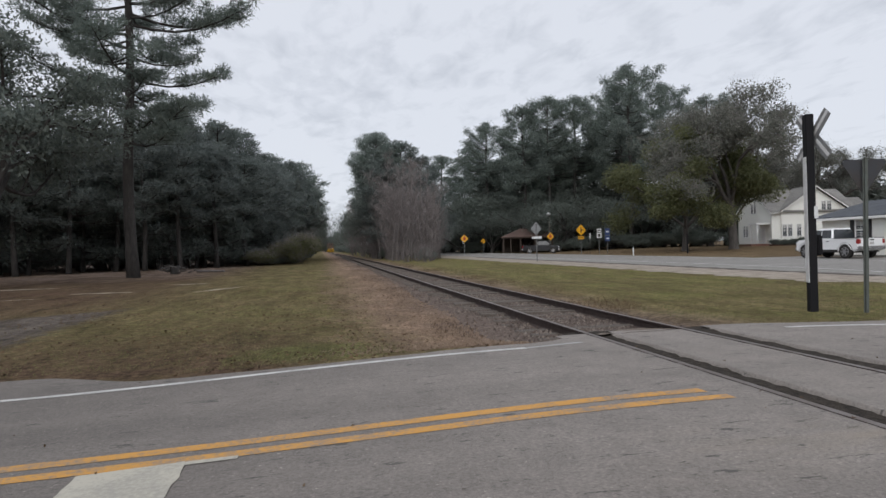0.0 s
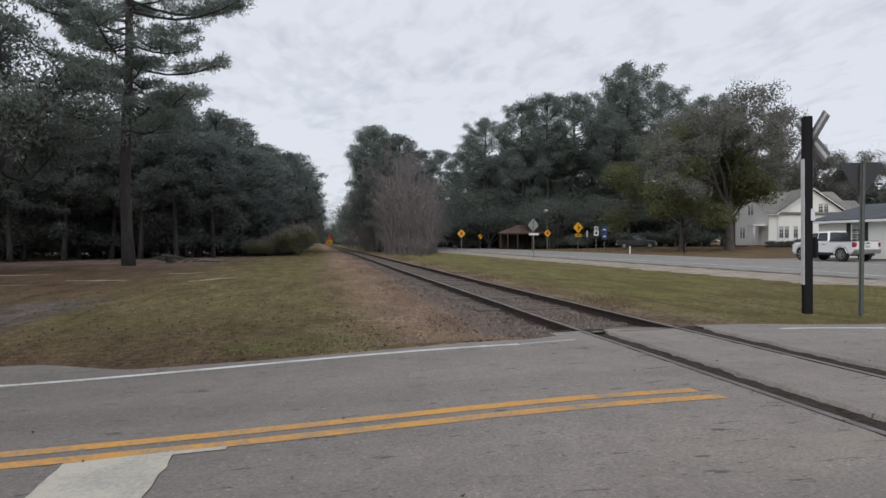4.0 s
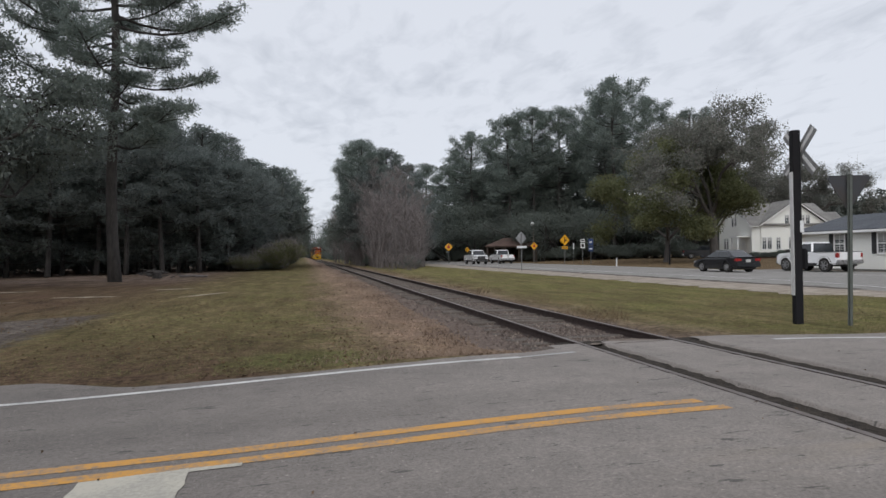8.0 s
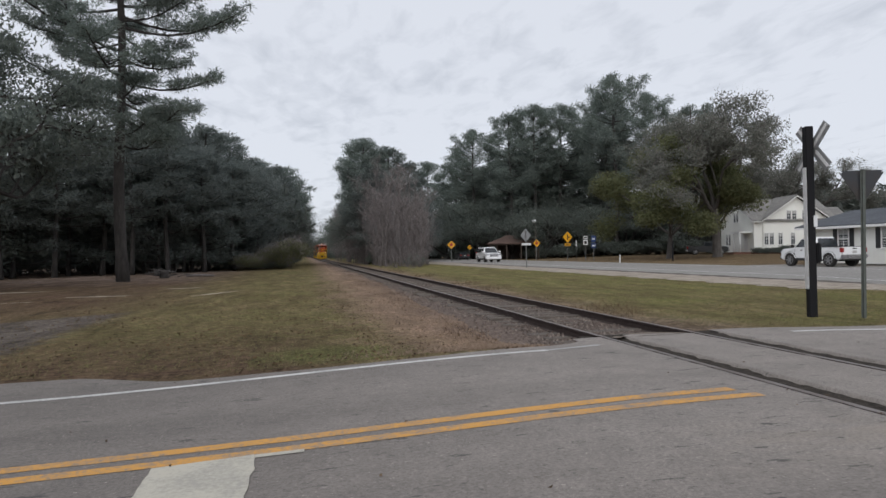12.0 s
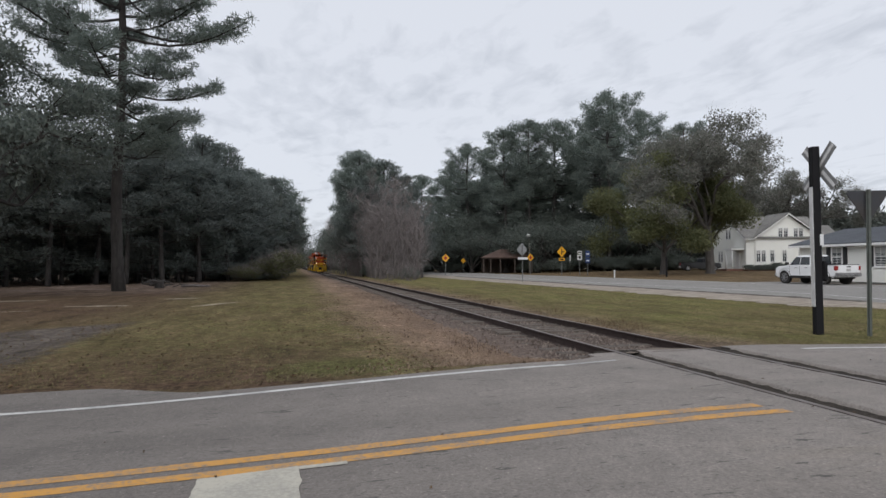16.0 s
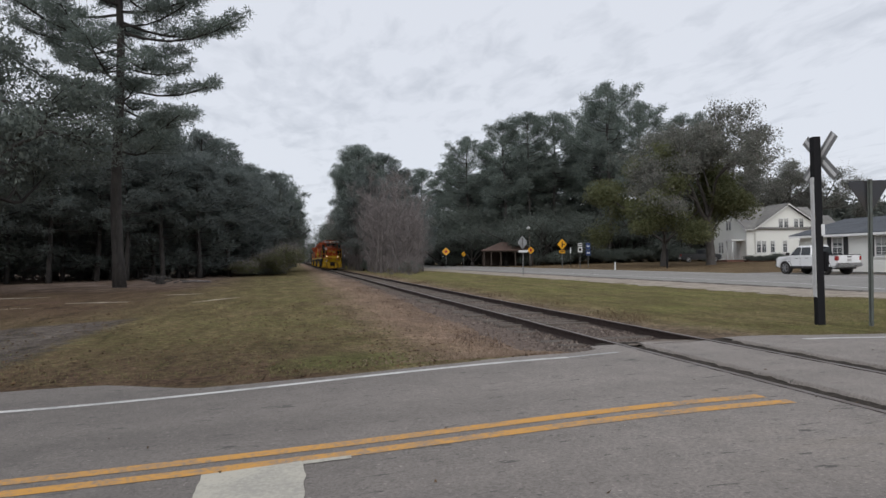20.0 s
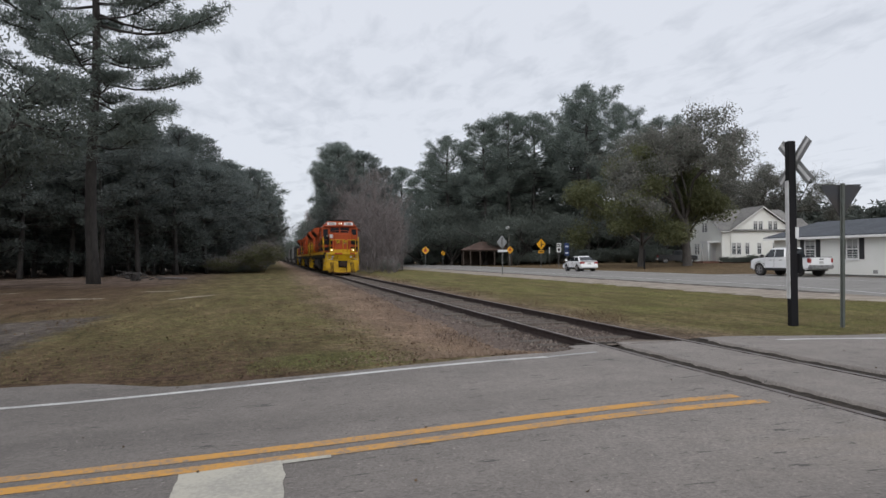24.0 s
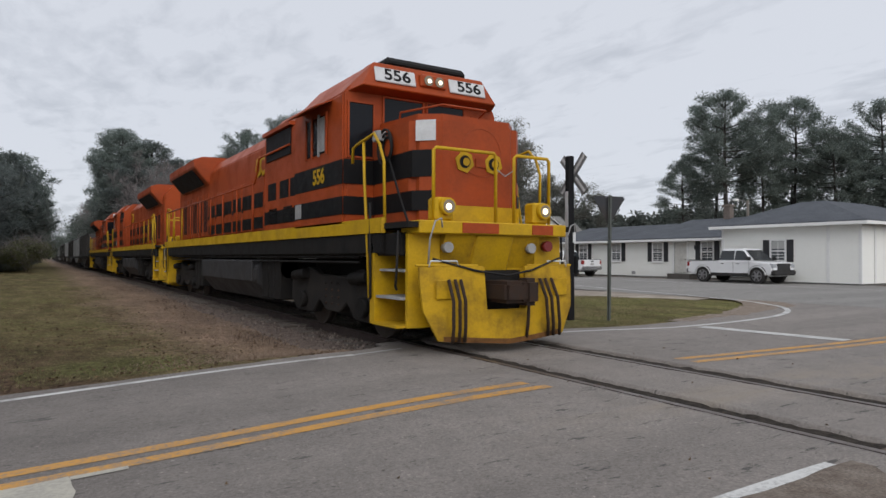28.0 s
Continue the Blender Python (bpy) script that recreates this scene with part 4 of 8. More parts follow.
# prototypes, then copies of them
BEYOND = "tall pine with a rounded crown beyond the highway"
pine_a = pine("pine_tree", 11, 26.0, 0.40, 5.6, 52, 64, scaled(47.0, 92, 0, 1.08), BEYOND, leaf=0.34, puff=1.32, slim=0.26, fill=0.5, dome=2.2, low=0.7, stubs=8)
pine_b = pine("pine_tree", 23, 24.0, 0.34, 5.0, 52, 64, scaled(34.0, 104, 0, 1.02), BEYOND, leaf=0.34, puff=1.32, slim=0.26, fill=0.5, dome=2.0, low=0.7, stubs=8)
pine_l = pine("pine_tree", 29, 24.0, 0.28, 5.2, 40, 18, scaled(41.2, 113, 190, 1.0, 0.92), "pine deep in the wood beyond the highway", leaf=0.75, puff=1.3, slim=0.24)
pine_c = pine("pine_tree", 37, 20.0, 0.16, 4.2, 58, 46, scaled(-14.5, 72, 0, 0.95, 0.82), "dark pine at the edge of the wood", NEEDLE_DARK, leaf=0.38, puff=1.15, slim=0.26, fill=0.35, dome=1.9)
pine_d = pine("pine_tree", 41, 12.5, 0.05, 3.4, 46, 40, scaled(-24, 56, 0, 1.0), "young dark pine at the edge of the wood", NEEDLE_DARK, leaf=0.36, puff=1.05, slim=0.26, fill=0.25, dome=1.5, low=0.8)
pine_e = pine("pine_tree", 53, 15.0, 0.34, 3.2, 40, 46, scaled(-11.0, 57.0, 0, 1.0, 0.86), "slender dark pine with a bare bole at the wood's edge", NEEDLE_DARK, leaf=0.32, puff=1.05, slim=0.26, fill=0.3, dome=1.8, low=0.75, stubs=14)
ever = broadleaf("evergreen_tree", 5, 12.0, 1.0, scaled(-27.5, 53, 315, 1.1, 0.9), "dark evergreen tree in the wood", leaf=WOOD_LEAF, per=150, leaf_size=0.23, clump=1.9, levels=3, wide=0.85, bark=BARK_PINE)
bare = sapling("bare_tree", 9, 13.0, 2.3, 3, 46, 16, scaled(10.9, 66, 0, 0.80), "slender leafless grey tree between track and highway")
bare_b = sapling("bare_tree", 13, 11.5, 2.7, 4, 40, 16, scaled(8.4, 69.5, 0, 0.9), "slender leafless grey tree between track and highway")
brush = sapling("brush", 15, 4.2, 1.3, 7, 16, 12, scaled(9.4, 56.5, 0, 0.40), "leafless brown brush beside the track", 0.03, 0.8, "bush")
shrub = broadleaf("shrub", 19, 4.2, 0.3, scaled(-2.6, 68, 0, 0.8), "dense green shrub at the edge of the wood", "bush", leaf=WOOD_LEAF, per=70, leaf_size=0.22, clump=1.05, levels=2, stems=4, wide=1.1, bush=True, thick=0.4)


def put(proto, rows):
    for x, y, s, sz, rz in rows:
        copy_thing(proto, scaled(x, y, rz, s, sz))


# pines beyond the highway, with leafy trees under them
put(pine_a, [(38.0, 103, 0.95, 0.92, 80), (43.0, 104, 0.98, 0.93, 150), (55.5, 98, 0.98, 0.96, 200), (51.5, 106, 0.95, 1.0, 260), (29.5, 111, 0.86, 0.82, 40), (60, 92, 0.9, 0.84, 310)])
put(pine_b, [(8.2, 88.0, 0.84, 0.68, 20), (8.6, 97.0, 0.85, 0.76, 140), (49.0, 99, 1.1, 0.95, 70), (28.0, 118, 0.95, 0.80, 250), (63, 100, 1.0, 0.9, 120), (24.5, 128, 1.0, 0.8, 290)])
put(pine_l, [(36.5, 118, 1.0, 0.92, 20), (54, 112, 1.05, 0.98, 330), (71, 104, 1.0, 0.9, 90), (66.0, 104, 0.95, 0.88, 15), (47, 116, 1.0, 0.9, 200), (60, 110, 1.0, 0.85, 140), (32, 124, 1.0, 0.8, 100), (42.5, 123, 1.0, 0.85, 250)])
put(ever, [(33.0, 100.5, 1.0, 0.9, 20), (37.5, 98.0, 1.0, 1.0, 80), (41.5, 97.0, 1.05, 1.0, 140), (45.0, 95.0, 1.0, 1.0, 200), (49.5, 93.0, 1.0, 1.05, 260), (54.0, 92.0, 1.1, 1.1, 320), (28.5, 105.0, 0.9, 0.8, 50), (25.0, 112.0, 1.0, 0.8, 110),
           (59.0, 90.0, 1.1, 1.1, 170), (64.0, 92.0, 1.2, 1.1, 10), (44.0, 108.0, 1.2, 1.3, 30), (35.0, 110.0, 1.2, 1.1, 90), (51.5, 107.0, 1.3, 1.3, 215), (31.0, 118.0, 1.2, 1.1, 300), (58.5, 104.0, 1.3, 1.3, 75), (70.0, 96.0, 1.3, 1.2, 190), (22.5, 122.0, 1.0, 0.9, 240)])
put(shrub, [(35.5, 97.0, 1.0, 0.9, 0), (40.0, 94.5, 1.1, 0.9, 60), (45.5, 91.0, 1.1, 0.9, 120), (51.0, 89.0, 1.1, 0.9, 180), (56.0, 87.0, 1.1, 0.9, 240), (26.0, 108.5, 1.0, 0.8, 300), (61.0, 86.0, 1.2, 0.9, 30), (48.5, 90.0, 1.2, 0.9, 30), (66.5, 88.0, 1.2, 0.9, 80), (43.0, 95.5, 1.3, 1.0, 200), (53.5, 90.5, 1.3, 1.0, 320), (38.0, 99.5, 1.3, 1.0, 150), (58.5, 93.0, 1.4, 1.1, 45)])
put(pine_l, [(36.0, 111.0, 1.0, 0.80, 10), (39.5, 108.0, 1.0, 0.78, 130), (44.5, 111.5, 1.05, 0.84, 250), (47.5, 107.0, 1.0, 0.82, 40), (33.0, 114.0, 1.0, 0.74, 170)])
put(ever, [(27.0 + 3.6 * k, 112.0 - 0.5 * k + 3.0 * math.sin(k * 2.3), 1.25, 1.35 + 0.15 * math.sin(k * 1.7), 67.0 * k) for k in range(13)])
put(shrub, [(30.0 + 3.1 * k, 113.0 + 4.0 * math.sin(k * 1.9) - 0.25 * k, 1.7, 1.9, 47.0 * k) for k in range(15)])
# oaks in the yard
broadleaf("oak_tree", 31, 13.6, 2.4, scaled(40.4, 66.5, 0, 1.12), "broad olive-green live oak in the yard", leaf=OAK_LEAF, per=230, leaf_size=0.27, clump=1.55, levels=4, wide=1.15, bark=BARK_GREY, thick=0.7)
oak_2 = broadleaf("oak_tree", 47, 18.8, 5.2, scaled(44.2, 63.2, 180, 1.0), "large spreading oak with thin grey-green foliage", leaf=OAK_GREY, per=150, leaf_size=0.28, clump=1.5, levels=4, wide=0.95, bark=BARK_GREY, twigs=16, thick=0.8)
put(oak_2, [(79.0, 90.4, 0.95, 0.93, 120), (64.5, 93.0, 0.98, 0.98, 60)])
# clump between the track and the highway
put(pine_c, [(11.6, 88.5, 1.1, 0.97, 10), (8.2, 86.0, 0.85, 0.80, 70), (9.9, 94.0, 1.05, 0.99, 120), (14.6, 91.0, 1.0, 0.86, 200), (17.0, 98.0, 0.9, 0.66, 250)])
put(pine_l, [(11.5, 110.0, 0.8, 0.66, 300), (13.5, 106.0, 0.8, 0.66, 330), (12.0, 130.0, 0.8, 0.68, 30), (12.5, 155.0, 0.8, 0.68, 150), (12.5, 185.0, 0.9, 0.75, 100), (13.5, 225.0, 0.9, 0.75, 50), (13.5, 275.0, 0.9, 0.75, 210)])
put(pine_d, [(10.3, 84.0, 0.95, 0.95, 0), (12.8, 85.0, 0.9, 0.9, 60), (15.4, 88.5, 0.85, 0.75, 120)])
put(ever, [(10.2, 99.0, 0.9, 1.0, 40), (14.0, 99.0, 0.9, 0.9, 90), (11.5, 120.0, 1.0, 1.1, 20), (15.0, 118.0, 1.1, 1.1, 250), (12.0, 142.0, 1.1, 1.1, 300), (12.5, 170.0, 1.1, 1.1, 75), (13.0, 205.0, 1.2, 1.2, 15), (13.0, 250.0, 1.2, 1.2, 200), (13.0, 300.0, 1.2, 1.2, 120), (13.5, 340.0, 1.2, 1.2, 10)])
put(bare, [(9.6, 66.0, 0.9, 0.86, 40), (10.2, 68.5, 1.0, 1.02, 90), (8.9, 72.0, 1.0, 1.02, 170), (11.8, 70.0, 1.0, 0.95, 230), (10.6, 73.0, 1.0, 1.10, 280), (9.0, 77.5, 1.0, 1.16, 330), (13.2, 75.0, 0.95, 0.82, 30), (9.4, 83.0, 1.1, 1.34, 15), (11.6, 80.0, 1.0, 1.2, 110), (7.9, 91.0, 1.1, 1.30, 60), (7.6, 86.0, 1.0, 1.15, 250), (8.3, 96.0, 1.2, 1.45, 310), (10.5, 90.0, 1.2, 1.45, 145), (8.0, 104.0, 1.2, 1.3, 95), (7.7, 122.0, 1.2, 1.2, 195), (19.5, 112.0, 1.0, 1.05, 95), (21.0, 116.0, 1.0, 1.1, 20), (-19.0, 36.5, 0.9, 1.35, 60)])
put(bare_b, [(11.5, 64.5, 0.8, 0.75, 20), (12.8, 70.0, 0.85, 0.7, 140), (8.2, 75.0, 0.9, 0.95, 200), (8.0, 84.0, 0.95, 1.1, 260), (13.4, 79.0, 0.9, 0.9, 75), (14.8, 83.5, 0.9, 0.8, 300), (7.7, 97.0, 1.0, 1.1, 340), (7.7, 112.0, 1.1, 1.2, 15), (7.5, 134.0, 1.2, 1.2, 120), (7.5, 150.0, 1.2, 1.2, 160), (9.8, 76.0, 1.0, 1.05, 45)])
put(brush, [(8.3, 60.5, 0.9, 0.8, 30), (10.6, 60.5, 0.8, 0.7, 80), (11.4, 64.5, 0.9, 0.9, 140), (8.2, 65.5, 0.9, 1.1, 200), (9.8, 63.0, 0.9, 0.9, 320), (8.3, 71.5, 0.95, 1.3, 15), (8.4, 79.0, 1.0, 1.3, 215), (8.6, 90.0, 1.0, 1.3, 335), (12.6, 68.0, 0.9, 1.0, 100)])
put(shrub, [(8.9, 84.0, 0.6, 0.7, 20), (9.2, 97.0, 0.7, 0.8, 80), (9.8, 115.0, 0.8, 0.9, 140), (10.2, 135.0, 0.8, 0.9, 200), (10.6, 160.0, 0.9, 1.0, 260), (10.6, 64.0, 0.5, 0.5, 10)])
# wood along the far side of the field
put(pine_c, [(-9.2, 67.0, 0.9, 0.87, 33), (-7.9, 73.5, 0.92, 0.89, 95), (-6.2, 83.0, 0.85, 0.82, 155), (-3.6, 88.0, 0.9, 0.80, 210), (-2.6, 97.0, 0.85, 0.74, 60), (-11.8, 64.0, 0.9, 0.82, 270), (-10.5, 76.0, 0.95, 0.92, 330), (-18.0, 70.0, 0.9, 0.66, 12), (-22.5, 68.0, 0.9, 0.62, 72), (-27.5, 66.0, 1.0, 0.64, 132), (-33.0, 62.0, 1.0, 0.9, 282), (-39.0, 58.0, 1.0, 0.9, 342)])
put(pine_l, [(-2.5, 104.0, 0.75, 0.68, 192), (-2.5, 126.0, 0.8, 0.68, 252), (-7.0, 100.0, 0.8, 0.70, 312), (-2.8, 150.0, 0.8, 0.70, 42), (-2.6, 185.0, 0.85, 0.75, 102), (-2.2, 230.0, 0.85, 0.75, 162), (-2.2, 280.0, 0.85, 0.75, 222), (-45.0, 52.0, 1.0, 0.75, 22)])
put(pine_d, [(-9.0, 62.5, 1.05, 0.90, 15), (-12.2, 60.0, 1.05, 0.86, 75), (-15.5, 59.5, 1.1, 0.90, 135), (-18.8, 58.0, 1.1, 0.90, 195), (-21.5, 54.5, 1.1, 0.90, 255), (-6.8, 68.0, 1.0, 0.86, 45), (-5.2, 74.5, 0.95, 0.86, 105), (-4.2, 80.5, 0.9, 0.86, 165), (-13.8, 61.5, 1.0, 0.8, 20), (-17.2, 60.5, 1.0, 0.8, 300), (-10.6, 61.6, 1.0, 0.8, 210), (-26.0, 54.5, 1.1, 0.85, 100)])
put(ever, [(-4.0, 87.0, 0.8, 0.9, 225), (-4.2, 96.0, 0.85, 1.0, 285), (-4.2, 108.0, 0.9, 1.0, 345), (-4.2, 122.0, 0.9, 1.0, 35), (-4.2, 140.0, 0.9, 1.05, 85), (-4.2, 165.0, 1.0, 1.1, 145), (-4.2, 200.0, 1.1, 1.2, 205), (-4.2, 250.0, 1.1, 1.2, 265), (-4.2, 310.0, 1.1, 1.2, 325), (-31.0, 49.0, 1.1, 0.95, 55), (-35.5, 46.0, 1.1, 0.95, 115), (-39.5, 42.0, 1.1, 0.95, 175), (-14.0, 66.0, 1.0, 1.0, 235), (-8.5, 80.0, 1.0, 1.0, 295), (-19.0, 63.5, 1.0, 1.0, 5), (-44.0, 38.0, 1.1, 1.0, 65), (-24.5, 60.5, 1.1, 1.0, 150)])
put(shrub, [(-2.9, 73.5, 0.7, 0.5, 20), (-4.0, 70.0, 0.9, 0.76, 80), (-4.9, 66.5, 0.9, 0.41, 140), (-24.0, 51.0, 1.0, 0.44, 170), (-28.0, 48.5, 1.0, 0.58, 230), (-2.6, 80.0, 0.7, 0.66, 290), (-2.6, 92.0, 0.8, 0.44, 350), (-2.6, 110.0, 0.9, 0.65, 100), (-2.6, 130.0, 0.9, 0.85, 160), (-2.6, 66.5, 0.6, 0.33, 220), (-32.0, 45.0, 1.0, 0.58, 290), (-36.0, 41.0, 1.0, 0.76, 350)])
put(shrub, [(-9.0 - 2.3 * k, 69.5 - 0.75 * k + 1.6 * math.sin(k * 2.1), 1.15, 0.85 + 0.15 * math.sin(k * 1.3), 53.0 * k) for k in range(16)])
put(pine_e, [(-6.6, 64.5, 0.95, 0.78, 40), (-8.6, 60.0, 1.0, 0.80, 110), (-13.4, 55.6, 1.0, 0.84, 170), (-15.8, 56.8, 1.05, 0.9, 230), (-18.2, 53.6, 1.0, 0.85, 290), (-21.0, 51.4, 1.05, 0.9, 350), (-24.2, 49.2, 1.05, 0.88, 60), (-27.0, 46.8, 1.05, 0.9, 120), (-4.8, 69.5, 0.9, 0.8, 200), (-10.0, 63.0, 1.0, 0.84, 260)])
scrub = broadleaf("shrub", 27, 3.4, 0.3, scaled(-1.5, 65.5, 0, 0.95), "thin olive-brown shrub at the wood's edge", "bush", leaf=OAK_LEAF, per=26, leaf_size=0.16, clump=0.7, levels=3, stems=5, wide=0.8, bush=True, thick=0.3, tight=0.75, twigs=3)
put(scrub, [(-2.4, 70.0, 0.9, 0.8, 30), (-3.0, 66.0, 0.8, 0.75, 85), (-5.0, 63.5, 0.7, 0.5, 145)])
put(bare, [(-24.5, 60.0, 1.1, 1.05, 70), (-13.6, 62.0, 1.0, 1.05, 160), (-9.8, 70.5, 0.9, 1.0, 10)])
# evergreen close to the field's edge
near_ev = broadleaf("evergreen_tree", 61, 14.5, 2.4, scaled(-14.2, 31.8, 0, 1.0), "tall glossy evergreen tree at the field's edge", leaf=WOOD_LEAF, per=84, leaf_size=0.22, clump=1.25, levels=4, wide=0.75, bark=BARK_PINE)
put(near_ev, [(-17.8, 29.5, 1.0, 1.12, 130), (-20.5, 36.0, 1.0, 1.05, 220)])
# pines behind the white building, and the distance beyond
put(pine_a, [(67.6, 46.8, 0.90, 0.75, 45), (75.5, 43.0, 0.76, 0.73, 105), (72.0, 51.0, 0.72, 0.68, 165), (79.5, 35.5, 0.74, 0.68, 200)])
put(pine_b, [(66.0, 51.5, 0.66, 0.54, 285), (71.6, 44.8, 0.72, 0.74, 345), (75.6, 38.6, 0.76, 0.66, 25), (78.5, 33.5, 0.66, 0.54, 145)])
put(pine_l, [(84.0, 38.0, 0.75, 0.72, 225), (80.0, 46.0, 0.7, 0.72, 85), (86.0, 31.0, 0.75, 0.62, 205), (80.0, 40.0, 0.7, 0.72, 265), (90.0, 26.0, 0.8, 0.62, 300)])
put(ever, [(74.5, 41.0, 0.9, 0.7, 90), (79.5, 37.0, 1.0, 0.9, 150), (64.0, 57.0, 0.9, 0.5, 210), (82.0, 34.5, 1.2, 1.1, 270), (88.0, 28.5, 1.2, 1.0, 330), (75.0, 46.5, 1.2, 1.0, 20), (93.0, 22.0, 1.2, 1.0, 60), (62.0, 60.0, 0.8, 0.5, 100)])
far = broadleaf("evergreen_tree", 71, 13.0, 1.0, scaled(124.0, 115.0, 0, 1.0), "distant wood of mixed trees", leaf=FAR_LEAF, per=19, leaf_size=1.2, clump=2.0, levels=3, wide=1.2, bush=True)
far_rows = []
r_far = np.random.default_rng(5)
for k in range(34):
    b = radians(38 + 1.35 * k)
    d = 150 + r_far.uniform(-12, 25)
    far_rows.append((d * math.sin(b), d * math.cos(b), r_far.uniform(1.05, 1.3), r_far.uniform(1.1, 1.4), r_far.uniform(0, 360)))
for k in range(22):
    far_rows.append((14.0 + 2.6 * k + r_far.uniform(-1, 1), 136 + r_far.uniform(-6, 12), 1.1, r_far.uniform(0.9, 1.2), r_far.uniform(0, 360)))
for k in range(16):
    far_rows.append((-6.0 - 3.4 * k + r_far.uniform(-1, 1), 84 - 1.4 * k + r_far.uniform(-3, 6), 1.0, r_far.uniform(0.78, 0.92), r_far.uniform(0, 360)))
for x, y, s, sz, rz in far_rows:
    copy_thing(far, scaled(x, y, rz, s, sz, 0.1))
put(shrub, [(-14.0 + 4.0 * k, 425.0 + 6.0 * math.sin(k * 1.9), 1.6, 1.7, 41.0 * k) for k in range(11)] + [(8.6, 175.0, 0.9, 0.9, 20), (8.6, 195.0, 1.0, 0.9, 80), (8.8, 220.0, 1.0, 1.0, 140), (9.0, 250.0, 1.1, 1.0, 200), (9.0, 285.0, 1.2, 1.1, 260), (9.2, 325.0, 1.3, 1.2, 320)])
put(ever, [(3.0, 440.0, 1.4, 1.3, 30), (8.0, 445.0, 1.4, 1.2, 90), (5.0, 450.0, 1.4, 1.3, 150), (-6.0, 400.0, 1.6, 1.6, 30), (15.0, 395.0, 1.6, 1.6, 70)])

# ---- grass, leaf litter, twigs ----
def blades(name, pts, h0, h1, w, material, r, lean=0.5):
    n = len(pts)
    az = r.uniform(0, 2 * np.pi, n)
    h = r.uniform(h0, h1, n)
    d = np.stack([np.cos(az), np.sin(az), np.zeros(n)], -1)
    off = r.normal(0, lean, (n, 2)) * h[:, None]
    tip = pts + np.stack([off[:, 0], off[:, 1], h], -1)
    v = np.stack([pts - d * w, pts + d * w, tip], 1).reshape(-1, 3)
    return part_np(name, v, np.arange(3 * n).reshape(-1, 3), material)


def scatter(n, x0, x1, y0, y1, keep, r, power=1.6):
    x = r.uniform(x0, x1, n)
    y = y0 + (y1 - y0) * r.random(n) ** power
    ok = keep(x, y)
    x, y = x[ok], y[ok]
    z = np.array([ground_z(float(a), float(b)) for a, b in zip(x, y)])
    return np.stack([x, y, z], -1)


rg = np.random.default_rng(12)
edge_np = lambda x: 9.25 - 0.75 * (x > -1.3)
grass_l = scatter(46000, -16, 1.6, 8.7, 34, lambda x, y: (y > edge_np(x)) & (y - 9 < (x + 16) * 6) & (rg.random(len(x)) < np.clip(0.25 + (x + 6) / 7 + 0.25 * np.sin(x * 1.3 + y * 0.7), 0.12, 1)), rg)
tagged(blades("grass", grass_l, 0.012, 0.038, 0.006, BLADE, rg), "short winter grass of the field", "grass", kind="stuff")
straw = scatter(60000, -0.4, 3.6, 8.9, 44, lambda x, y: rg.random(len(x)) < np.clip((x - 0.3 + 0.5 * np.sin(y * 0.9) + 0.35 * np.sin(y * 2.3 + 1)) / 2.2, 0, 1) ** 1.6 * np.clip((3.7 - x) / 0.8, 0, 1), rg, 1.5)
tagged(blades("dry_grass", straw, 0.010, 0.050, 0.006, STRAW, rg, 0.8), "dry straw-coloured grass beside the ballast", "dry grass", kind="stuff")
lawn = scatter(46000, 7.0, 15.5, 9.0, 44, lambda x, y: (y > 9.15) & (y > 9.15 + 0.9 * np.clip(x - 11.0, 0, 6) ** 1.2), rg)
tagged(blades("grass", lawn, 0.012, 0.042, 0.006, BLADE, rg), "short green-brown lawn by the crossing", "grass", kind="stuff")
weed = scatter(4000, 2.4, 4.2, 9.3, 60, lambda x, y: np.sin(y * 1.7) + np.sin(y * 0.61 + 1) > 0.4, rg, 1.3)
weed2 = scatter(4500, 6.2, 7.6, 9.3, 60, lambda x, y: np.sin(y * 1.3 + 2) + np.sin(y * 0.53) > 0.3, rg, 1.3)
tagged(blades("dead_weed", np.concatenate([weed, weed2]), 0.04, 0.16, 0.006, LITTER, rg, 0.5), "reddish dead weeds on the ballast shoulder", "weeds", kind="stuff")
fallen = np.concatenate([scatter(5200, -15, 1.5, 8.5, 26, lambda x, y: (y > edge_np(x)) & (np.sin(x * 1.9 + y) + np.sin(x * 0.7 - y * 1.3) > -0.6), rg, 1.5), scatter(900, 0.5, 4.2, 8.6, 34, lambda x, y: y > 8.7, rg, 1.4)])
lv, lf = leaves(fallen + np.array([0, 0, 0.010]), 0.055, 0.034, rg, 0.85)
tagged(part_np("leaf_litter", lv, lf, LITTER), "dead brown leaves scattered on the grass", "leaves", kind="stuff")
on_road = np.stack([rg.uniform(-9, 12, 70), rg.uniform(2.2, 8.4, 70)], -1)
on_road = np.array([(x, y, road_z(x) + 0.012) for x, y in on_road])
lv, lf = leaves(on_road, 0.035, 0.02, rg, 0.95)
tagged(part_np("leaf_litter", lv, lf, LITTER), "few dead leaves and bark scraps on the asphalt", "leaves", kind="stuff")
stump = thing("brush_pile", pose(-9.2, 46.5, ground_z(-9.2, 46.5)), "pile of broken branches and a stump", "brush pile")
bm = bmesh.new()
rb = np.random.default_rng(3)
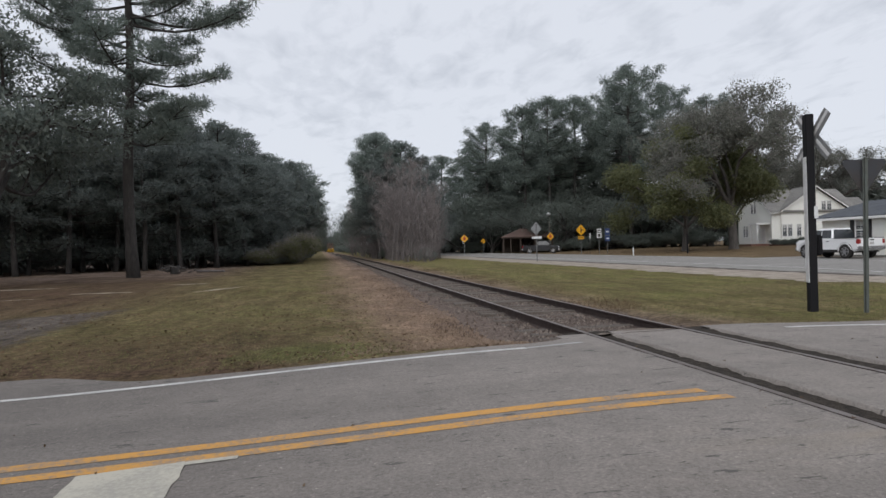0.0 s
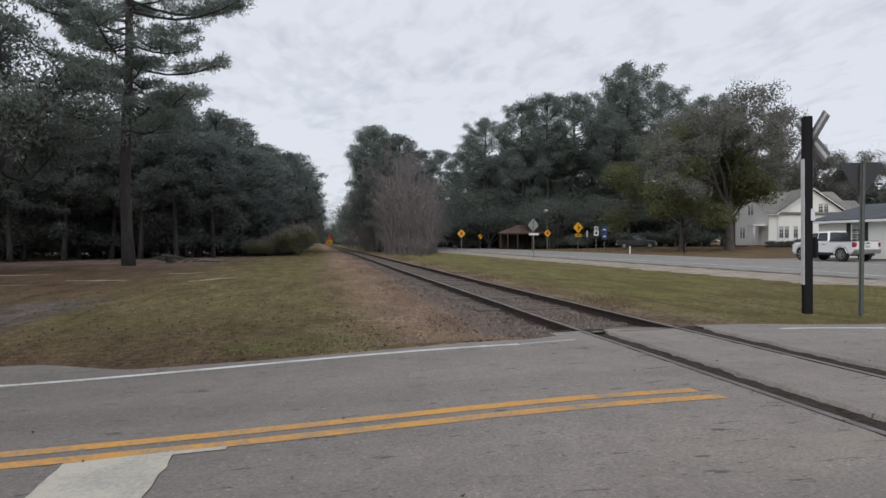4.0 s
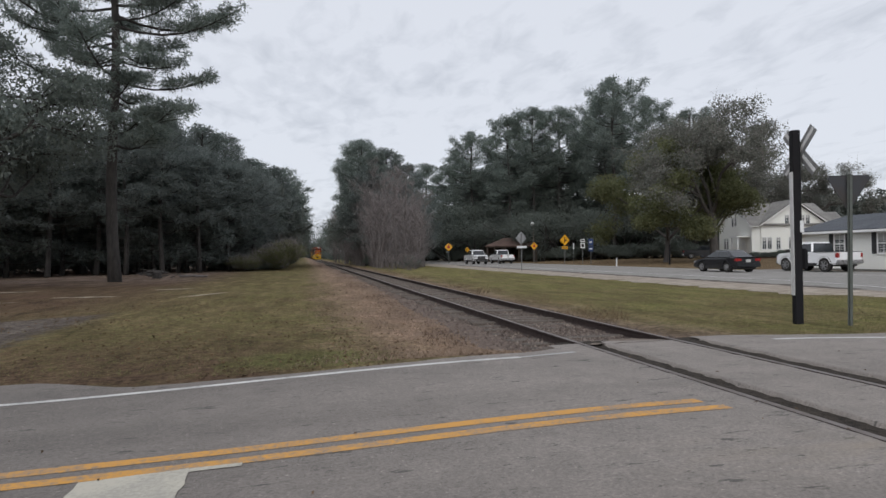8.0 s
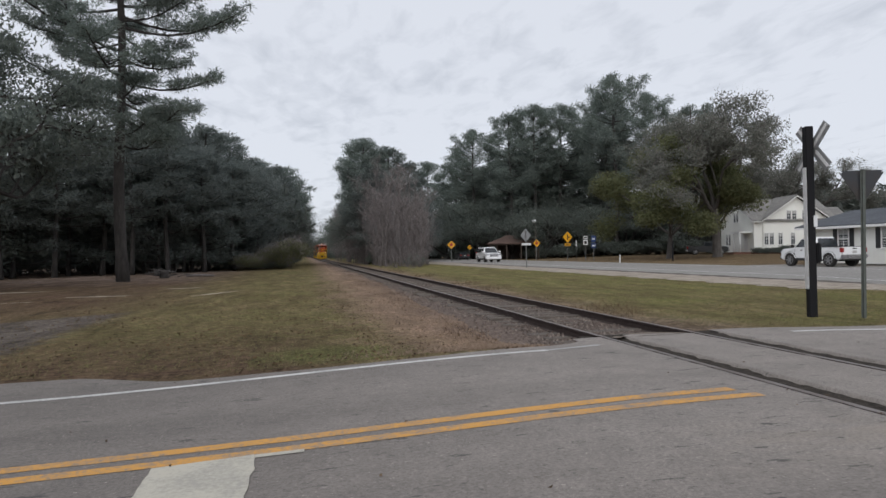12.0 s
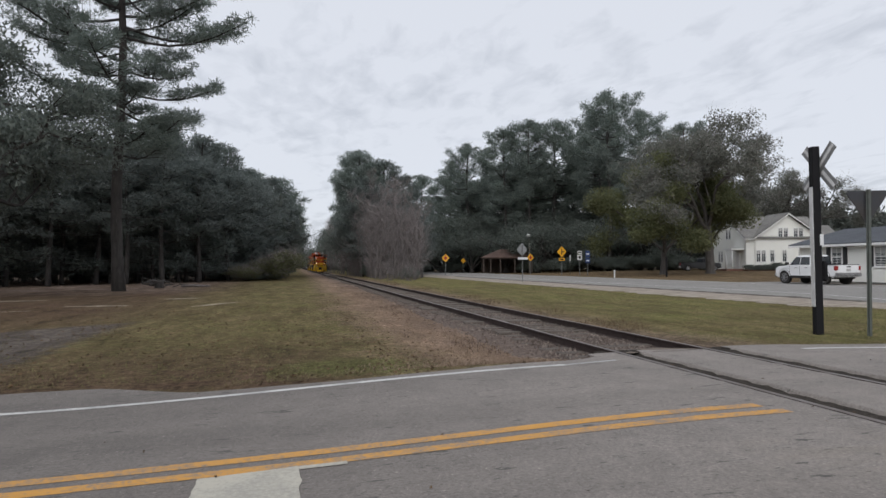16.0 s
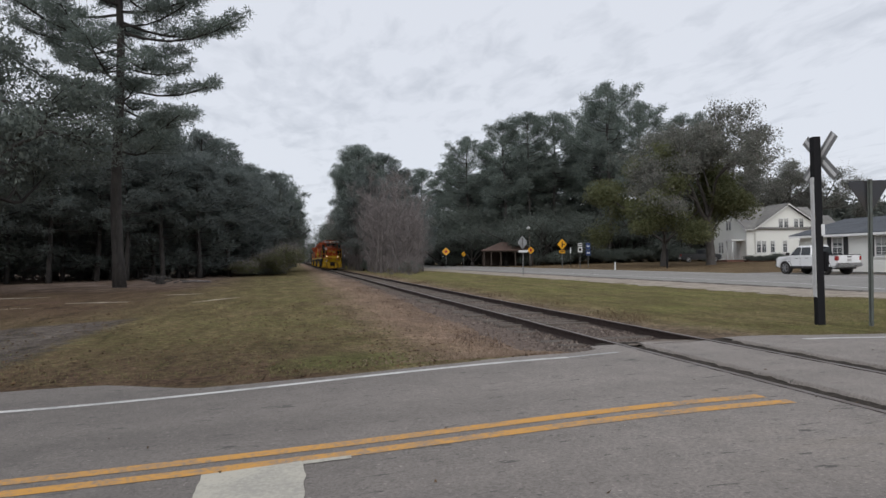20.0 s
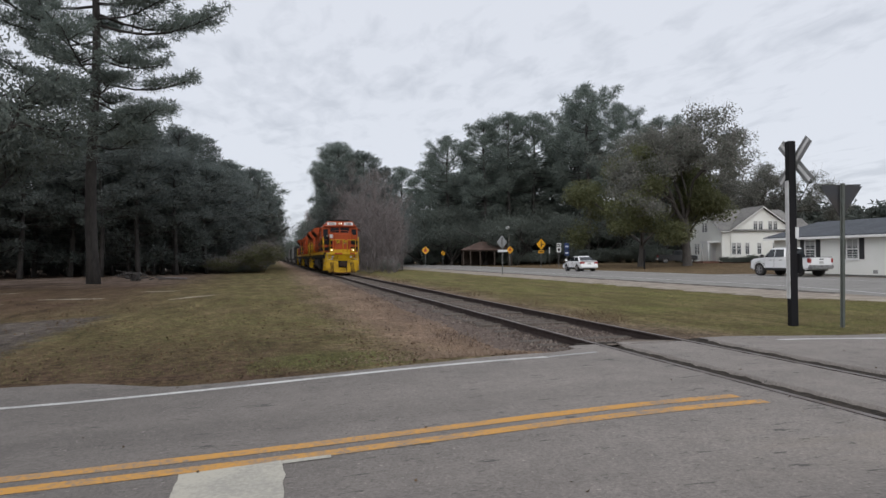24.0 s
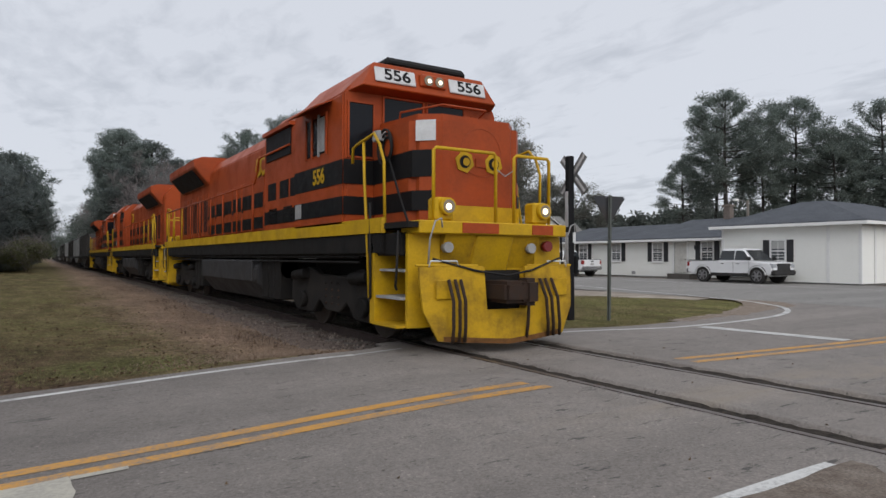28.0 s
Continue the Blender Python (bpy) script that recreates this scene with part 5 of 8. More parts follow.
for k in range(26):
    a, l = rb.uniform(0, 2 * math.pi), rb.uniform(0.4, 1.3)
    p = Vector((rb.normal(0, 0.45), rb.normal(0, 0.4), rb.uniform(0.05, 0.45)))
    part("branch", tube(bmesh.new(), [p, p + Vector((l * math.cos(a), l * math.sin(a), rb.uniform(-0.1, 0.35)))], [0.045, 0.015], 5), BARK_GREY, stump)
part("stump", tube(bmesh.new(), [(0, 0, -0.1), (0, 0, 0.15), (0.03, 0.02, 0.55)], [0.38, 0.27, 0.24], 10), BARK_PINE, stump)
log = thing("log", pose(-7.2, 48.0, ground_z(-7.2, 48.0)), "short pale fallen log lying on the ground", "log")
part("trunk", tube(bmesh.new(), [(-0.9, 0, 0.07), (-0.3, 0.08, 0.10), (0.4, 0.05, 0.07), (1.0, -0.06, 0.06)], [0.09, 0.085, 0.075, 0.05], 8), TWIG_BARK, log)
hedge_r = np.random.default_rng(8)
for x, y, s in ((57.02, 73.19, 0.36), (58.06, 72.8, 0.34), (59.13, 72.55, 0.36), (60.1, 71.92, 0.46), (61.74, 71.88, 0.3), (62.97, 71.44, 0.33), (64.54, 71.11, 0.32), (66.05, 70.58, 0.34), (55.49, 79.63, 0.33), (56.35, 81.26, 0.3)):
    copy_thing(shrub, scaled(x, y, float(hedge_r.uniform(0, 360)), s, s * 0.95))

# ---- train ----
ORANGE = painted("faded_orange_paint", (0.36, 0.060, 0.012), 0.42, 0.0, 0.55, 1.3, (0.14, 0.036, 0.018), spec=0.22)
YELLOW = painted("grimy_yellow_paint", (0.54, 0.325, 0.010), 0.45, 0.0, 0.5, 2.0, (0.17, 0.10, 0.03), spec=0.22)
BLACK = painted("black_stripe_paint", (0.007, 0.007, 0.008), 0.45, 0.0, 0.5, 3.0, (0.020, 0.017, 0.016), spec=0.16)
UNDER = painted("oily_underframe_black", (0.009, 0.0085, 0.0085), 0.65, 0.0, 0.6, 3.0, (0.028, 0.023, 0.020), 0.2, spec=0.2)
TANK_GREY = painted("dusty_grey_tank_paint", (0.036, 0.036, 0.039), 0.55, 0.0, 0.6, 2.0, (0.05, 0.042, 0.035), spec=0.25)
STEEL_DARK = painted("rusty_coupler_steel", (0.034, 0.022, 0.017), 0.75, 0.1, 0.6, 6.0, (0.07, 0.035, 0.02), 0.3, spec=0.25)
WHITE_PLATE = painted("white_number_board", (0.62, 0.63, 0.64), 0.4, 0.0, 0.25, 3.0)
GREY_PLATE = painted("dull_grey_plate", (0.34, 0.34, 0.34), 0.55, 0.0, 0.5, 3.0)
TRUCK_DUST = painted("dusty_truck_casting", (0.016, 0.0145, 0.014), 0.8, 0.0, 0.7, 3.0, (0.050, 0.042, 0.036), 0.3, spec=0.2)
TYRE_STEEL = painted("wheel_steel", (0.055, 0.045, 0.04), 0.55, 0.4, 0.6, 4.0)
HOSE = painted("black_rubber_hose", (0.010, 0.010, 0.011), 0.6, spec=0.25)
RED_LENS = painted("red_lens", (0.16, 0.012, 0.012), 0.3)
CAB_GLASS = painted("dark_cab_glass", (0.006, 0.007, 0.010), 0.12, 0.0, 0.3, 2.0, (0.018, 0.018, 0.020), spec=0.22)
RUST_ORANGE = painted("stained_orange_paint", (0.36, 0.065, 0.018), 0.6)
YELLOW_GRIME = painted("rust_stained_yellow_paint", (0.50, 0.295, 0.010), 0.55, 0.0, 0.85, 2.6, (0.085, 0.046, 0.020), spec=0.2)
RUSTY_EDGE = painted("rusty_plough_edge", (0.16, 0.072, 0.022), 0.8, 0.0, 0.8, 5.0, (0.045, 0.026, 0.016), 0.3, spec=0.2)
HEADLIGHT = glowing("lit_headlight", (1.0, 0.84, 0.62), 3.0)
DITCH = glowing("lit_ditch_light", (1.0, 0.78, 0.48), 3.5)
LENS = painted("clear_lamp_lens", (0.30, 0.24, 0.17), 0.15, 0.5)
SCREEN = painted("dark_intake_screen", (0.014, 0.014, 0.017), 0.75, 0.0, 0.5, 4.0, (0.04, 0.028, 0.022), spec=0.2)


def text_mesh(name, text, size, m, material, parent, depth=0.006):
    cu = bpy.data.curves.new(name, "FONT")
    cu.body, cu.size, cu.align_x, cu.align_y, cu.extrude = text, size, "CENTER", "CENTER", depth
    cu.offset = size * 0.022
    tmp = bpy.data.objects.new(name, cu)
    scene.collection.objects.link(tmp)
    me = bpy.data.meshes.new_from_object(tmp.evaluated_get(bpy.context.evaluated_depsgraph_get()))
    bpy.data.objects.remove(tmp)
    me.materials.clear()
    me.materials.append(material)
    ob = new(name, me)
    ob.parent, ob.matrix_basis = parent, m
    return ob


def disc(bm, c, r, axis, depth, sides=16, bev=0.0):
    """A round plate round c, along axis 'x', 'y' or 'z'."""
    d = {"x": Vector((1, 0, 0)), "y": Vector((0, 1, 0)), "z": Vector((0, 0, 1))}[axis]
    return tube(bm, [Vector(c) - d * depth / 2, Vector(c) + d * depth / 2], r, sides)


def rounded(bm, pts, r, sides=6):
    """A bent pipe through pts."""
    return tube(bm, pts, r, sides)


def slab(bm, outline, x0, x1):
    """An outline of (y, z) pushed from x0 to x1."""
    a = [bm.verts.new((x0, y, z)) for y, z in outline]
    b = [bm.verts.new((x1, y, z)) for y, z in outline]
    n = len(a)
    fs = [bm.faces.new(a), bm.faces.new(b[::-1])] + [bm.faces.new((a[k], b[k], b[(k + 1) % n], a[(k + 1) % n])) for k in range(n)]
    bmesh.ops.recalc_face_normals(bm, faces=fs)
    return bm


def bevel_all(bm, offset, segments=2):
    bmesh.ops.bevel(bm, geom=[e for e in bm.edges if len(e.link_faces) == 2 and e.calc_face_angle(0) > 0.5], offset=offset, segments=segments, affect="EDGES")
    return bm


def locomotive(number, m):
    """A road locomotive with its front at y = 0, 20.2 m long, on the rails at z = 0."""
    L = 20.2
    lo = thing("locomotive", m, "orange and yellow diesel locomotive with black stripes", "locomotive", "locomotives of the train")
    # underframe and walkway
    part("underframe", bbox(-1.42, 1.42, 0.55, L - 0.55, 1.32, 1.64, bev=0.02), UNDER, lo)
    for sx in (-1, 1):
        bm = bbox(min(sx * 1.44, sx * 1.50), max(sx * 1.44, sx * 1.50), 0.95, L - 0.95, 1.645, 1.86)
        part("sill_stripe", bm, YELLOW, lo, "yellow sill stripe")
        part("side_sill", bbox(min(sx * 1.425, sx * 1.475), max(sx * 1.425, sx * 1.475), 1.0, L - 1.0, 1.36, 1.64), UNDER, lo)
    part("walkway", bbox(-1.46, 1.46, 0.25, L - 0.25, 1.70, 1.78), UNDER, lo)
    # long hood
    bm = bmesh.new()
    prof = [(-1.02, 1.8), (1.02, 1.8), (1.02, 3.92), (0.72, 4.30), (-0.72, 4.30), (-1.02, 3.92)]
    prism(bm, prof, 6.9, L - 1.3, bev=0.03)
    part("long_hood", bm, ORANGE, lo)
    bm = bmesh.new()
    prism(bm, [(-1.36, 1.8), (1.36, 1.8), (1.36, 3.88), (0.95, 4.36), (-0.95, 4.36), (-1.36, 3.88)], 4.55, 7.0, bev=0.03)
    part("equipment_cab", bm, ORANGE, lo)
    for sx in (-1, 1):
        part("intake_screen", bbox(min(sx * 1.355, sx * 1.385), max(sx * 1.355, sx * 1.385), 5.2, 6.8, 3.34, 3.88, bev=0.01), SCREEN, lo, "dark air intake screen")
        part("intake_hood", slab(bmesh.new(), [(5.1, 3.90), (6.9, 3.90), (6.9, 3.98), (5.1, 3.98)], sx * 1.30, sx * 1.44), ORANGE, lo)
    # flared radiator section
    bm = bmesh.new()
    prism(bm, [(-1.02, 3.55), (1.02, 3.55), (1.50, 4.10), (1.50, 4.34), (1.22, 4.44), (-1.22, 4.44), (-1.50, 4.34), (-1.50, 4.10)], 13.9, 18.3, bev=0.025)
    part("radiator", bm, ORANGE, lo, "flared orange radiator section")
    for sx in (-1, 1):
        bm = bmesh.new()
        v = [bm.verts.new(p) for p in ((sx * 1.10, 14.3, 3.60), (sx * 1.10, 17.9, 3.60), (sx * 1.485, 17.9, 4.05), (sx * 1.485, 14.3, 4.05))]
        f = bm.faces.new(v)
        r = bmesh.ops.extrude_face_region(bm, geom=[f])
        bmesh.ops.translate(bm, vec=(sx * 0.02, 0, -0.015), verts=[q for q in r["geom"] if isinstance(q, bmesh.types.BMVert)])
        part("radiator_screen", bm, SCREEN, lo, "dark radiator screen under the flare")
    part("roof_hatch", bbox(-0.5, 0.5, 8.2, 10.4, 4.28, 4.41, bev=0.03), ORANGE, lo)
    part("exhaust_stack", bbox(-0.3, 0.3, 11.0, 12.0, 4.28, 4.5, bev=0.03), UNDER, lo, "sooty exhaust stack")
    part("fan_housing", bbox(-0.9, 0.9, 14.4, 17.8, 4.42, 4.52, bev=0.03), UNDER, lo)
    part("roof_walk", bbox(-0.35, 0.35, 6.0, 8.0, 4.28, 4.42), UNDER, lo)
    # hood doors, their black blocks, louvres and latches
    for sx in (-1, 1):
        x0, x1 = sx * 1.015, sx * 1.045
        y = 7.1
        k = 0
        while y < 13.6:
            w = 0.92
            part("hood_door", bbox(min(x0, x1), max(x0, x1), y, y + w, 1.95, 3.2, bev=0.008), ORANGE, lo)
            for z0, z1 in ((2.50, 2.86), (1.99, 2.27)):
                part("stripe_block", bbox(min(sx * 1.042, sx * 1.052), max(sx * 1.042, sx * 1.052), y + 0.05, y + w - 0.05, z0, z1), BLACK, lo)
            part("latch", bbox(min(sx * 1.045, sx * 1.075), max(sx * 1.045, sx * 1.075), y + w - 0.09, y + w - 0.05, 2.45, 2.56), UNDER, lo)
            y += w + 0.07
            k += 1
        for j in range(5):
            yy = 14.0 + 0.82 * j
            part("hood_door", bbox(min(x0, x1), max(x0, x1), yy, yy + 0.72, 1.95, 3.3, bev=0.008), ORANGE, lo)
            for q in range(3):
                part("vent_slot", bbox(min(sx * 1.042, sx * 1.056), max(sx * 1.042, sx * 1.056), yy + 0.1 + 0.2 * q, yy + 0.2 + 0.2 * q, 2.1, 3.15), SCREEN, lo)
        for j in range(2):
            for q in range(4):
                part("louvre", bbox(min(sx * 1.358, sx * 1.378), max(sx * 1.358, sx * 1.378), 5.15 + 0.95 * j, 5.62 + 0.95 * j, 2.02 + 0.085 * q, 2.06 + 0.085 * q), BLACK, lo)
        part("stripe", bbox(min(sx * 1.355, sx * 1.366), max(sx * 1.355, sx * 1.366), 4.62, 6.95, 1.99, 2.27), BLACK, lo)
        for yy in (4.7, 5.35, 6.15):
            part("stripe_block", bbox(min(sx * 1.355, sx * 1.366), max(sx * 1.355, sx * 1.366), yy, yy + 0.55, 2.50, 2.86), BLACK, lo)
        # emblem: three linked yellow hexagons
        for j in range(2):
            bm = bmesh.new()
            disc(bm, (sx * 1.06, 8.05 + 0.42 * j, 3.48), 0.26, "x", 0.02, 6)
            part("emblem", bm, YELLOW, lo, "yellow hexagonal emblem plate")
            bm = bmesh.new()
            disc(bm, (sx * 1.072, 8.05 + 0.42 * j, 3.48), 0.14, "x", 0.015, 10)
            part("emblem_mark", bm, ORANGE, lo)
        # hood handrail
        bm = bmesh.new()
        rounded(bm, [(sx * 1.40, 5.2, 3.52), (sx * 1.42, 7.2, 3.50), (sx * 1.44, 7.3, 3.15), (sx * 1.46, 7.4, 2.95), (sx * 1.46, L - 1.2, 2.95)], 0.022)
        part("handrail", bm, ORANGE, lo)
        for j in range(9):
            yy = 7.5 + 1.42 * j
            part("stanchion", tube(bmesh.new(), [(sx * 1.46, yy, 1.75), (sx * 1.46, yy, 2.95)], 0.02, 6), ORANGE if j < 6 else YELLOW, lo)
    # cab
    bm = bmesh.new()
    prism(bm, [(-1.5, 1.8), (1.5, 1.8), (1.5, 3.92), (1.0, 4.46), (-1.0, 4.46), (-1.5, 3.92)], 2.33, 4.6, bev=0.03)
    cab = part("cab", bm, ORANGE, lo)
    # brow with number boards, leaning out over the windows
    bm = bmesh.new()
    top = [(-1.06, 2.14, 4.43), (1.06, 2.14, 4.43)]
    low = [(-1.30, 2.03, 4.01), (1.30, 2.03, 4.01)]
    back_t, back_l = [(-1.0, 2.58, 4.47), (1.0, 2.58, 4.47)], [(-1.48, 2.48, 3.93), (1.48, 2.48, 3.93)]
    V = [bm.verts.new(p) for p in (low[0], low[1], top[1], top[0], back_l[0], back_l[1], back_t[1], back_t[0])]
    for q in ((0, 1, 2, 3), (5, 4, 7, 6), (4, 0, 3, 7), (1, 5, 6, 2), (3, 2, 6, 7), (4, 5, 1, 0)):
        bm.faces.new([V[k] for k in q])
    bmesh.ops.recalc_face_normals(bm, faces=bm.faces)
    part("brow", bevel_all(bm, 0.015, 1), ORANGE, cab)
    part("roof_cap", bbox(-0.80, 0.80, 2.22, 4.4, 4.42, 4.60, bev=0.07), UNDER, cab, "dark roof cap")
    for cx, turn in ((-0.70, 0), (0.70, 0)):
        mm = Matrix.Translation((cx, 2.075, 4.225)) @ pose(0, 0, 0, 74, 0, 0)
        board = part("number_board", bbox(-0.37, 0.37, -0.128, 0.128, -0.012, 0.02, bev=0.012), WHITE_PLATE, cab, "white number board")
        board.matrix_basis = mm
        if number:
            text_mesh("number", number, 0.27, Matrix.Translation((0.03, 0, 0.021)) @ Matrix.Diagonal((1.22, 1, 1, 1)), BLACK, board, 0.004)
        else:
            part("number", bbox(-0.24, 0.24, -0.07, 0.07, 0.018, 0.026), BLACK, board)
    part("headlight_box", bbox(-0.25, 0.25, 2.02, 2.23, 4.13, 4.34, bev=0.02), ORANGE, cab)
    for cx in (-0.105, 0.105):
        bm = bmesh.new()
        disc(bm, (cx, 2.018, 4.235), 0.085, "y", 0.03, 16)
        lens = part("headlight", bm, LENS, cab, "lit headlight behind a clear lens")
        bm = bmesh.new()
        disc(bm, (cx + 0.01, 2.0, 4.23), 0.034, "y", 0.01, 12)
        part("bulb", bm, HEADLIGHT, lens)
    # windows of the cab front and the door
    for x0, x1, z0, z1 in ((-0.78, -0.05, 3.50, 3.92), (0.05, 0.78, 3.50, 3.92), (-1.40, -0.98, 2.92, 3.78), (0.98, 1.40, 3.30, 3.78)):
        part("window", bbox(x0, x1, 2.312, 2.34, z0, z1, bev=0.008), CAB_GLASS, cab, "dark cab window")
        bm = bmesh.new()
        for a in ((x0 - 0.03, x0, z0 - 0.03, z1 + 0.03), (x1, x1 + 0.03, z0 - 0.03, z1 + 0.03), (x0, x1, z0 - 0.03, z0), (x0, x1, z1, z1 + 0.03)):
            box(bm, a[0], a[1], 2.296, 2.34, a[2], a[3])
        part("window_frame", bm, ORANGE, cab)
    part("door", bbox(-1.44, -0.90, 2.305, 2.335, 1.85, 2.86, bev=0.008), ORANGE, cab)
    for z0, z1 in ((2.47, 2.86), (1.98, 2.27)):
        part("stripe", bbox(-1.50, -0.80, 2.290, 2.304, z0, z1), BLACK, cab)
        part("stripe", bbox(0.80, 1.50, 2.290, 2.304, z0, z1), BLACK, cab)
    for sx in (-1, 1):
        for z0, z1 in ((2.47, 2.86), (1.98, 2.27)):
            part("stripe", bbox(min(sx * 1.498, sx * 1.508), max(sx * 1.498, sx * 1.508), 2.335, 4.58, z0, z1), BLACK, cab)
        if number:
            text_mesh("number", number, 0.36, Matrix.Translation((sx * 1.511, 3.35, 2.665)) @ pose(0, 0, 0, 90, 0, 90 * sx), YELLOW, cab, 0.003)
        part("window", bbox(min(sx * 1.495, sx * 1.512), max(sx * 1.495, sx * 1.512), 3.0, 3.95, 3.06, 3.70), CAB_GLASS, cab, "dark cab side window")
        for yy in (2.96, 3.30, 3.62, 3.93):
            part("window_frame", bbox(min(sx * 1.505, sx * 1.535), max(sx * 1.505, sx * 1.535), yy, yy + 0.05, 3.02, 3.74), ORANGE if yy != 3.30 else GREY_PLATE, cab)
        part("window_curtain", bbox(min(sx * 1.51, sx * 1.522), max(sx * 1.51, sx * 1.522), 3.06, 3.30, 3.09, 3.67), GREY_PLATE, cab)
        bm = bmesh.new()
        v = [bm.verts.new(p) for p in ((sx * 1.49, 2.75, 3.90), (sx * 1.49, 4.15, 3.90), (sx * 1.84, 4.15, 3.74), (sx * 1.84, 2.75, 3.74))]
        f = bm.faces.new(v)
        r = bmesh.ops.extrude_face_region(bm, geom=[f])
        bmesh.ops.translate(bm, vec=(0, 0, -0.02), verts=[q for q in r["geom"] if isinstance(q, bmesh.types.BMVert)])
        part("sun_visor", bm, ORANGE, cab)
        part("marker_plate", bbox(min(sx * 1.508, sx * 1.518), max(sx * 1.508, sx * 1.518), 4.2, 4.5, 2.0, 2.26), GREY_PLATE, cab)
    # short nose, its corners cut
    bm = bmesh.new()
    plan = [(-0.98, 2.38), (-0.98, 1.0), (-0.66, 0.66), (0.66, 0.66), (0.98, 1.0), (0.98, 2.38)]
    a = [bm.verts.new((x, y, 1.78)) for x, y in plan]
    b = [bm.verts.new((x, y, 3.38 + 0.10 * min(1, (y - 0.6) / 1.2))) for x, y in plan]
    bm.faces.new(a)
    bm.faces.new(b[::-1])
    for k in range(6):
        bm.faces.new((a[k], b[k], b[(k + 1) % 6], a[(k + 1) % 6]))
    bmesh.ops.recalc_face_normals(bm, faces=bm.faces)
    bmesh.ops.bevel(bm, geom=[e for e in bm.edges if max(v.co.z for v in e.verts) > 3.3], offset=0.11, segments=4, affect="EDGES")
    nose = part("nose", bm, ORANGE, lo)
    for sx in (-1, 1):
        for z0, z1 in ((2.47, 2.86), (1.98, 2.27)):
            part("stripe", bbox(min(sx * 0.976, sx * 0.986), max(sx * 0.976, sx * 0.986), 1.0, 2.30, z0, z1), BLACK, nose)
            bm = bmesh.new()
            v = [bm.verts.new((sx * x, y, z)) for x, y, z in ((0.986, 0.994, z0), (0.756, 0.750, z0), (0.756, 0.750, z1), (0.986, 0.994, z1))]
            f = bm.faces.new(v)
            r = bmesh.ops.extrude_face_region(bm, geom=[f])
            bmesh.ops.translate(bm, vec=(-sx * 0.02, 0.02, 0), verts=[q for q in r["geom"] if isinstance(q, bmesh.types.BMVert)])
            part("stripe", bm, BLACK, nose)
    for cx in (-0.30, 0.22):
        bm = bmesh.new()
        disc(bm, (cx, 0.65, 2.70), 0.165, "y", 0.024, 6)
        part("emblem", bm, YELLOW, nose, "yellow hexagonal emblem plate")
        bm = bmesh.new()
        disc(bm, (cx, 0.635, 2.70), 0.095, "y", 0.012, 12)
        part("emblem_mark", bm, BLACK, nose)
        bm = bmesh.new()
        disc(bm, (cx + 0.02, 0.628, 2.70), 0.06, "y", 0.01, 12)
        part("emblem_mark", bm, YELLOW, nose)
    part("emblem", bbox(-0.10, 0.10, 0.64, 0.655, 2.64, 2.76), ORANGE, nose)
    bm = bmesh.new()
    ring = [(0.36 * math.cos(q * math.pi / 12), 0.652, 2.86 + 0.36 * math.sin(q * math.pi / 12)) for q in range(25)]
    tube(bm, ring, 0.003, 4, False)
    part("faint_ring", bm, RUST_ORANGE, nose)
    note = part("notice_plate", bbox(-0.15, 0.15, -0.008, 0.004, -0.15, 0.15), WHITE_PLATE, nose, "white notice plate")
    note.matrix_basis = Matrix.Translation((-0.846, 0.845, 3.14)) @ pose(0, 0, 0, 0, 0, -46)
    part("bell_box", bbox(-1.12, -0.97, 1.85, 2.05, 3.12, 3.28, bev=0.01), GREY_PLATE, nose)
    bm = bmesh.new()
    rounded(bm, [(-0.72, 1.9, 3.44), (-0.72, 1.85, 3.60), (-0.4, 1.1, 3.62), (0.4, 1.1, 3.62), (0.72, 1.85, 3.60), (0.72, 1.9, 3.44)], 0.018)
    part("grab_iron", bm, ORANGE, nose)
    bm = bmesh.new()
    for q in range(3):
        rr = 0.24 - 0.05 * q
        tube(bm, [(-1.05 + 0.02 * q, 1.75 + rr * math.cos(k * math.pi / 8), 3.0 + 1.15 * rr * math.sin(k * math.pi / 8)) for k in range(17)], 0.02, 5, False)
    tube(bm, [(-1.05, 1.6, 2.8), (-1.08, 1.2, 2.2), (-1.1, 0.9, 1.8)], 0.018, 5)
    part("cable_coil", bm, HOSE, nose, "coiled black cable")
    # front platform, ditch lights, rails of the platform
    for end, yy, sgn in ((0, 0.0, 1), (1, L, -1)):
        e = pose(0, 0, 0) if end == 0 else pose(0, L, 0, 0, 0, 180)
        pilot = thing("pilot", e, "", "")
        pilot.parent = lo
        for key in list(pilot.keys()):
            del pilot[key]
        part("platform", bbox(-1.30, 1.30, 0.22, 0.75, 1.62, 1.80, bev=0.015), YELLOW, pilot)
        for x0, x1 in ((-0.62, 0.0), (0.62, 1.02)):
            part("platform_panel", bbox(min(x0, x1), max(x0, x1), 0.206, 0.222, 1.64, 1.78), ORANGE, pilot)
        # sloped apron under the platform
        bm = bmesh.new()
        slab(bm, [(0.30, 1.62), (0.75, 1.62), (0.75, 0.7), (0.55, 0.7), (0.52, 1.15)], -0.84, 0.84)
        part("apron", bm, YELLOW_GRIME, pilot)
        bm = bmesh.new()
        v = [bm.verts.new(p) for p in ((-0.32, 0.28, 1.61), (0.32, 0.28, 1.61), (0.32, 0.50, 1.05), (-0.32, 0.50, 1.05), (-0.42, 0.58, 1.61), (0.42, 0.58, 1.61), (0.42, 0.60, 1.05), (-0.42, 0.60, 1.05))]
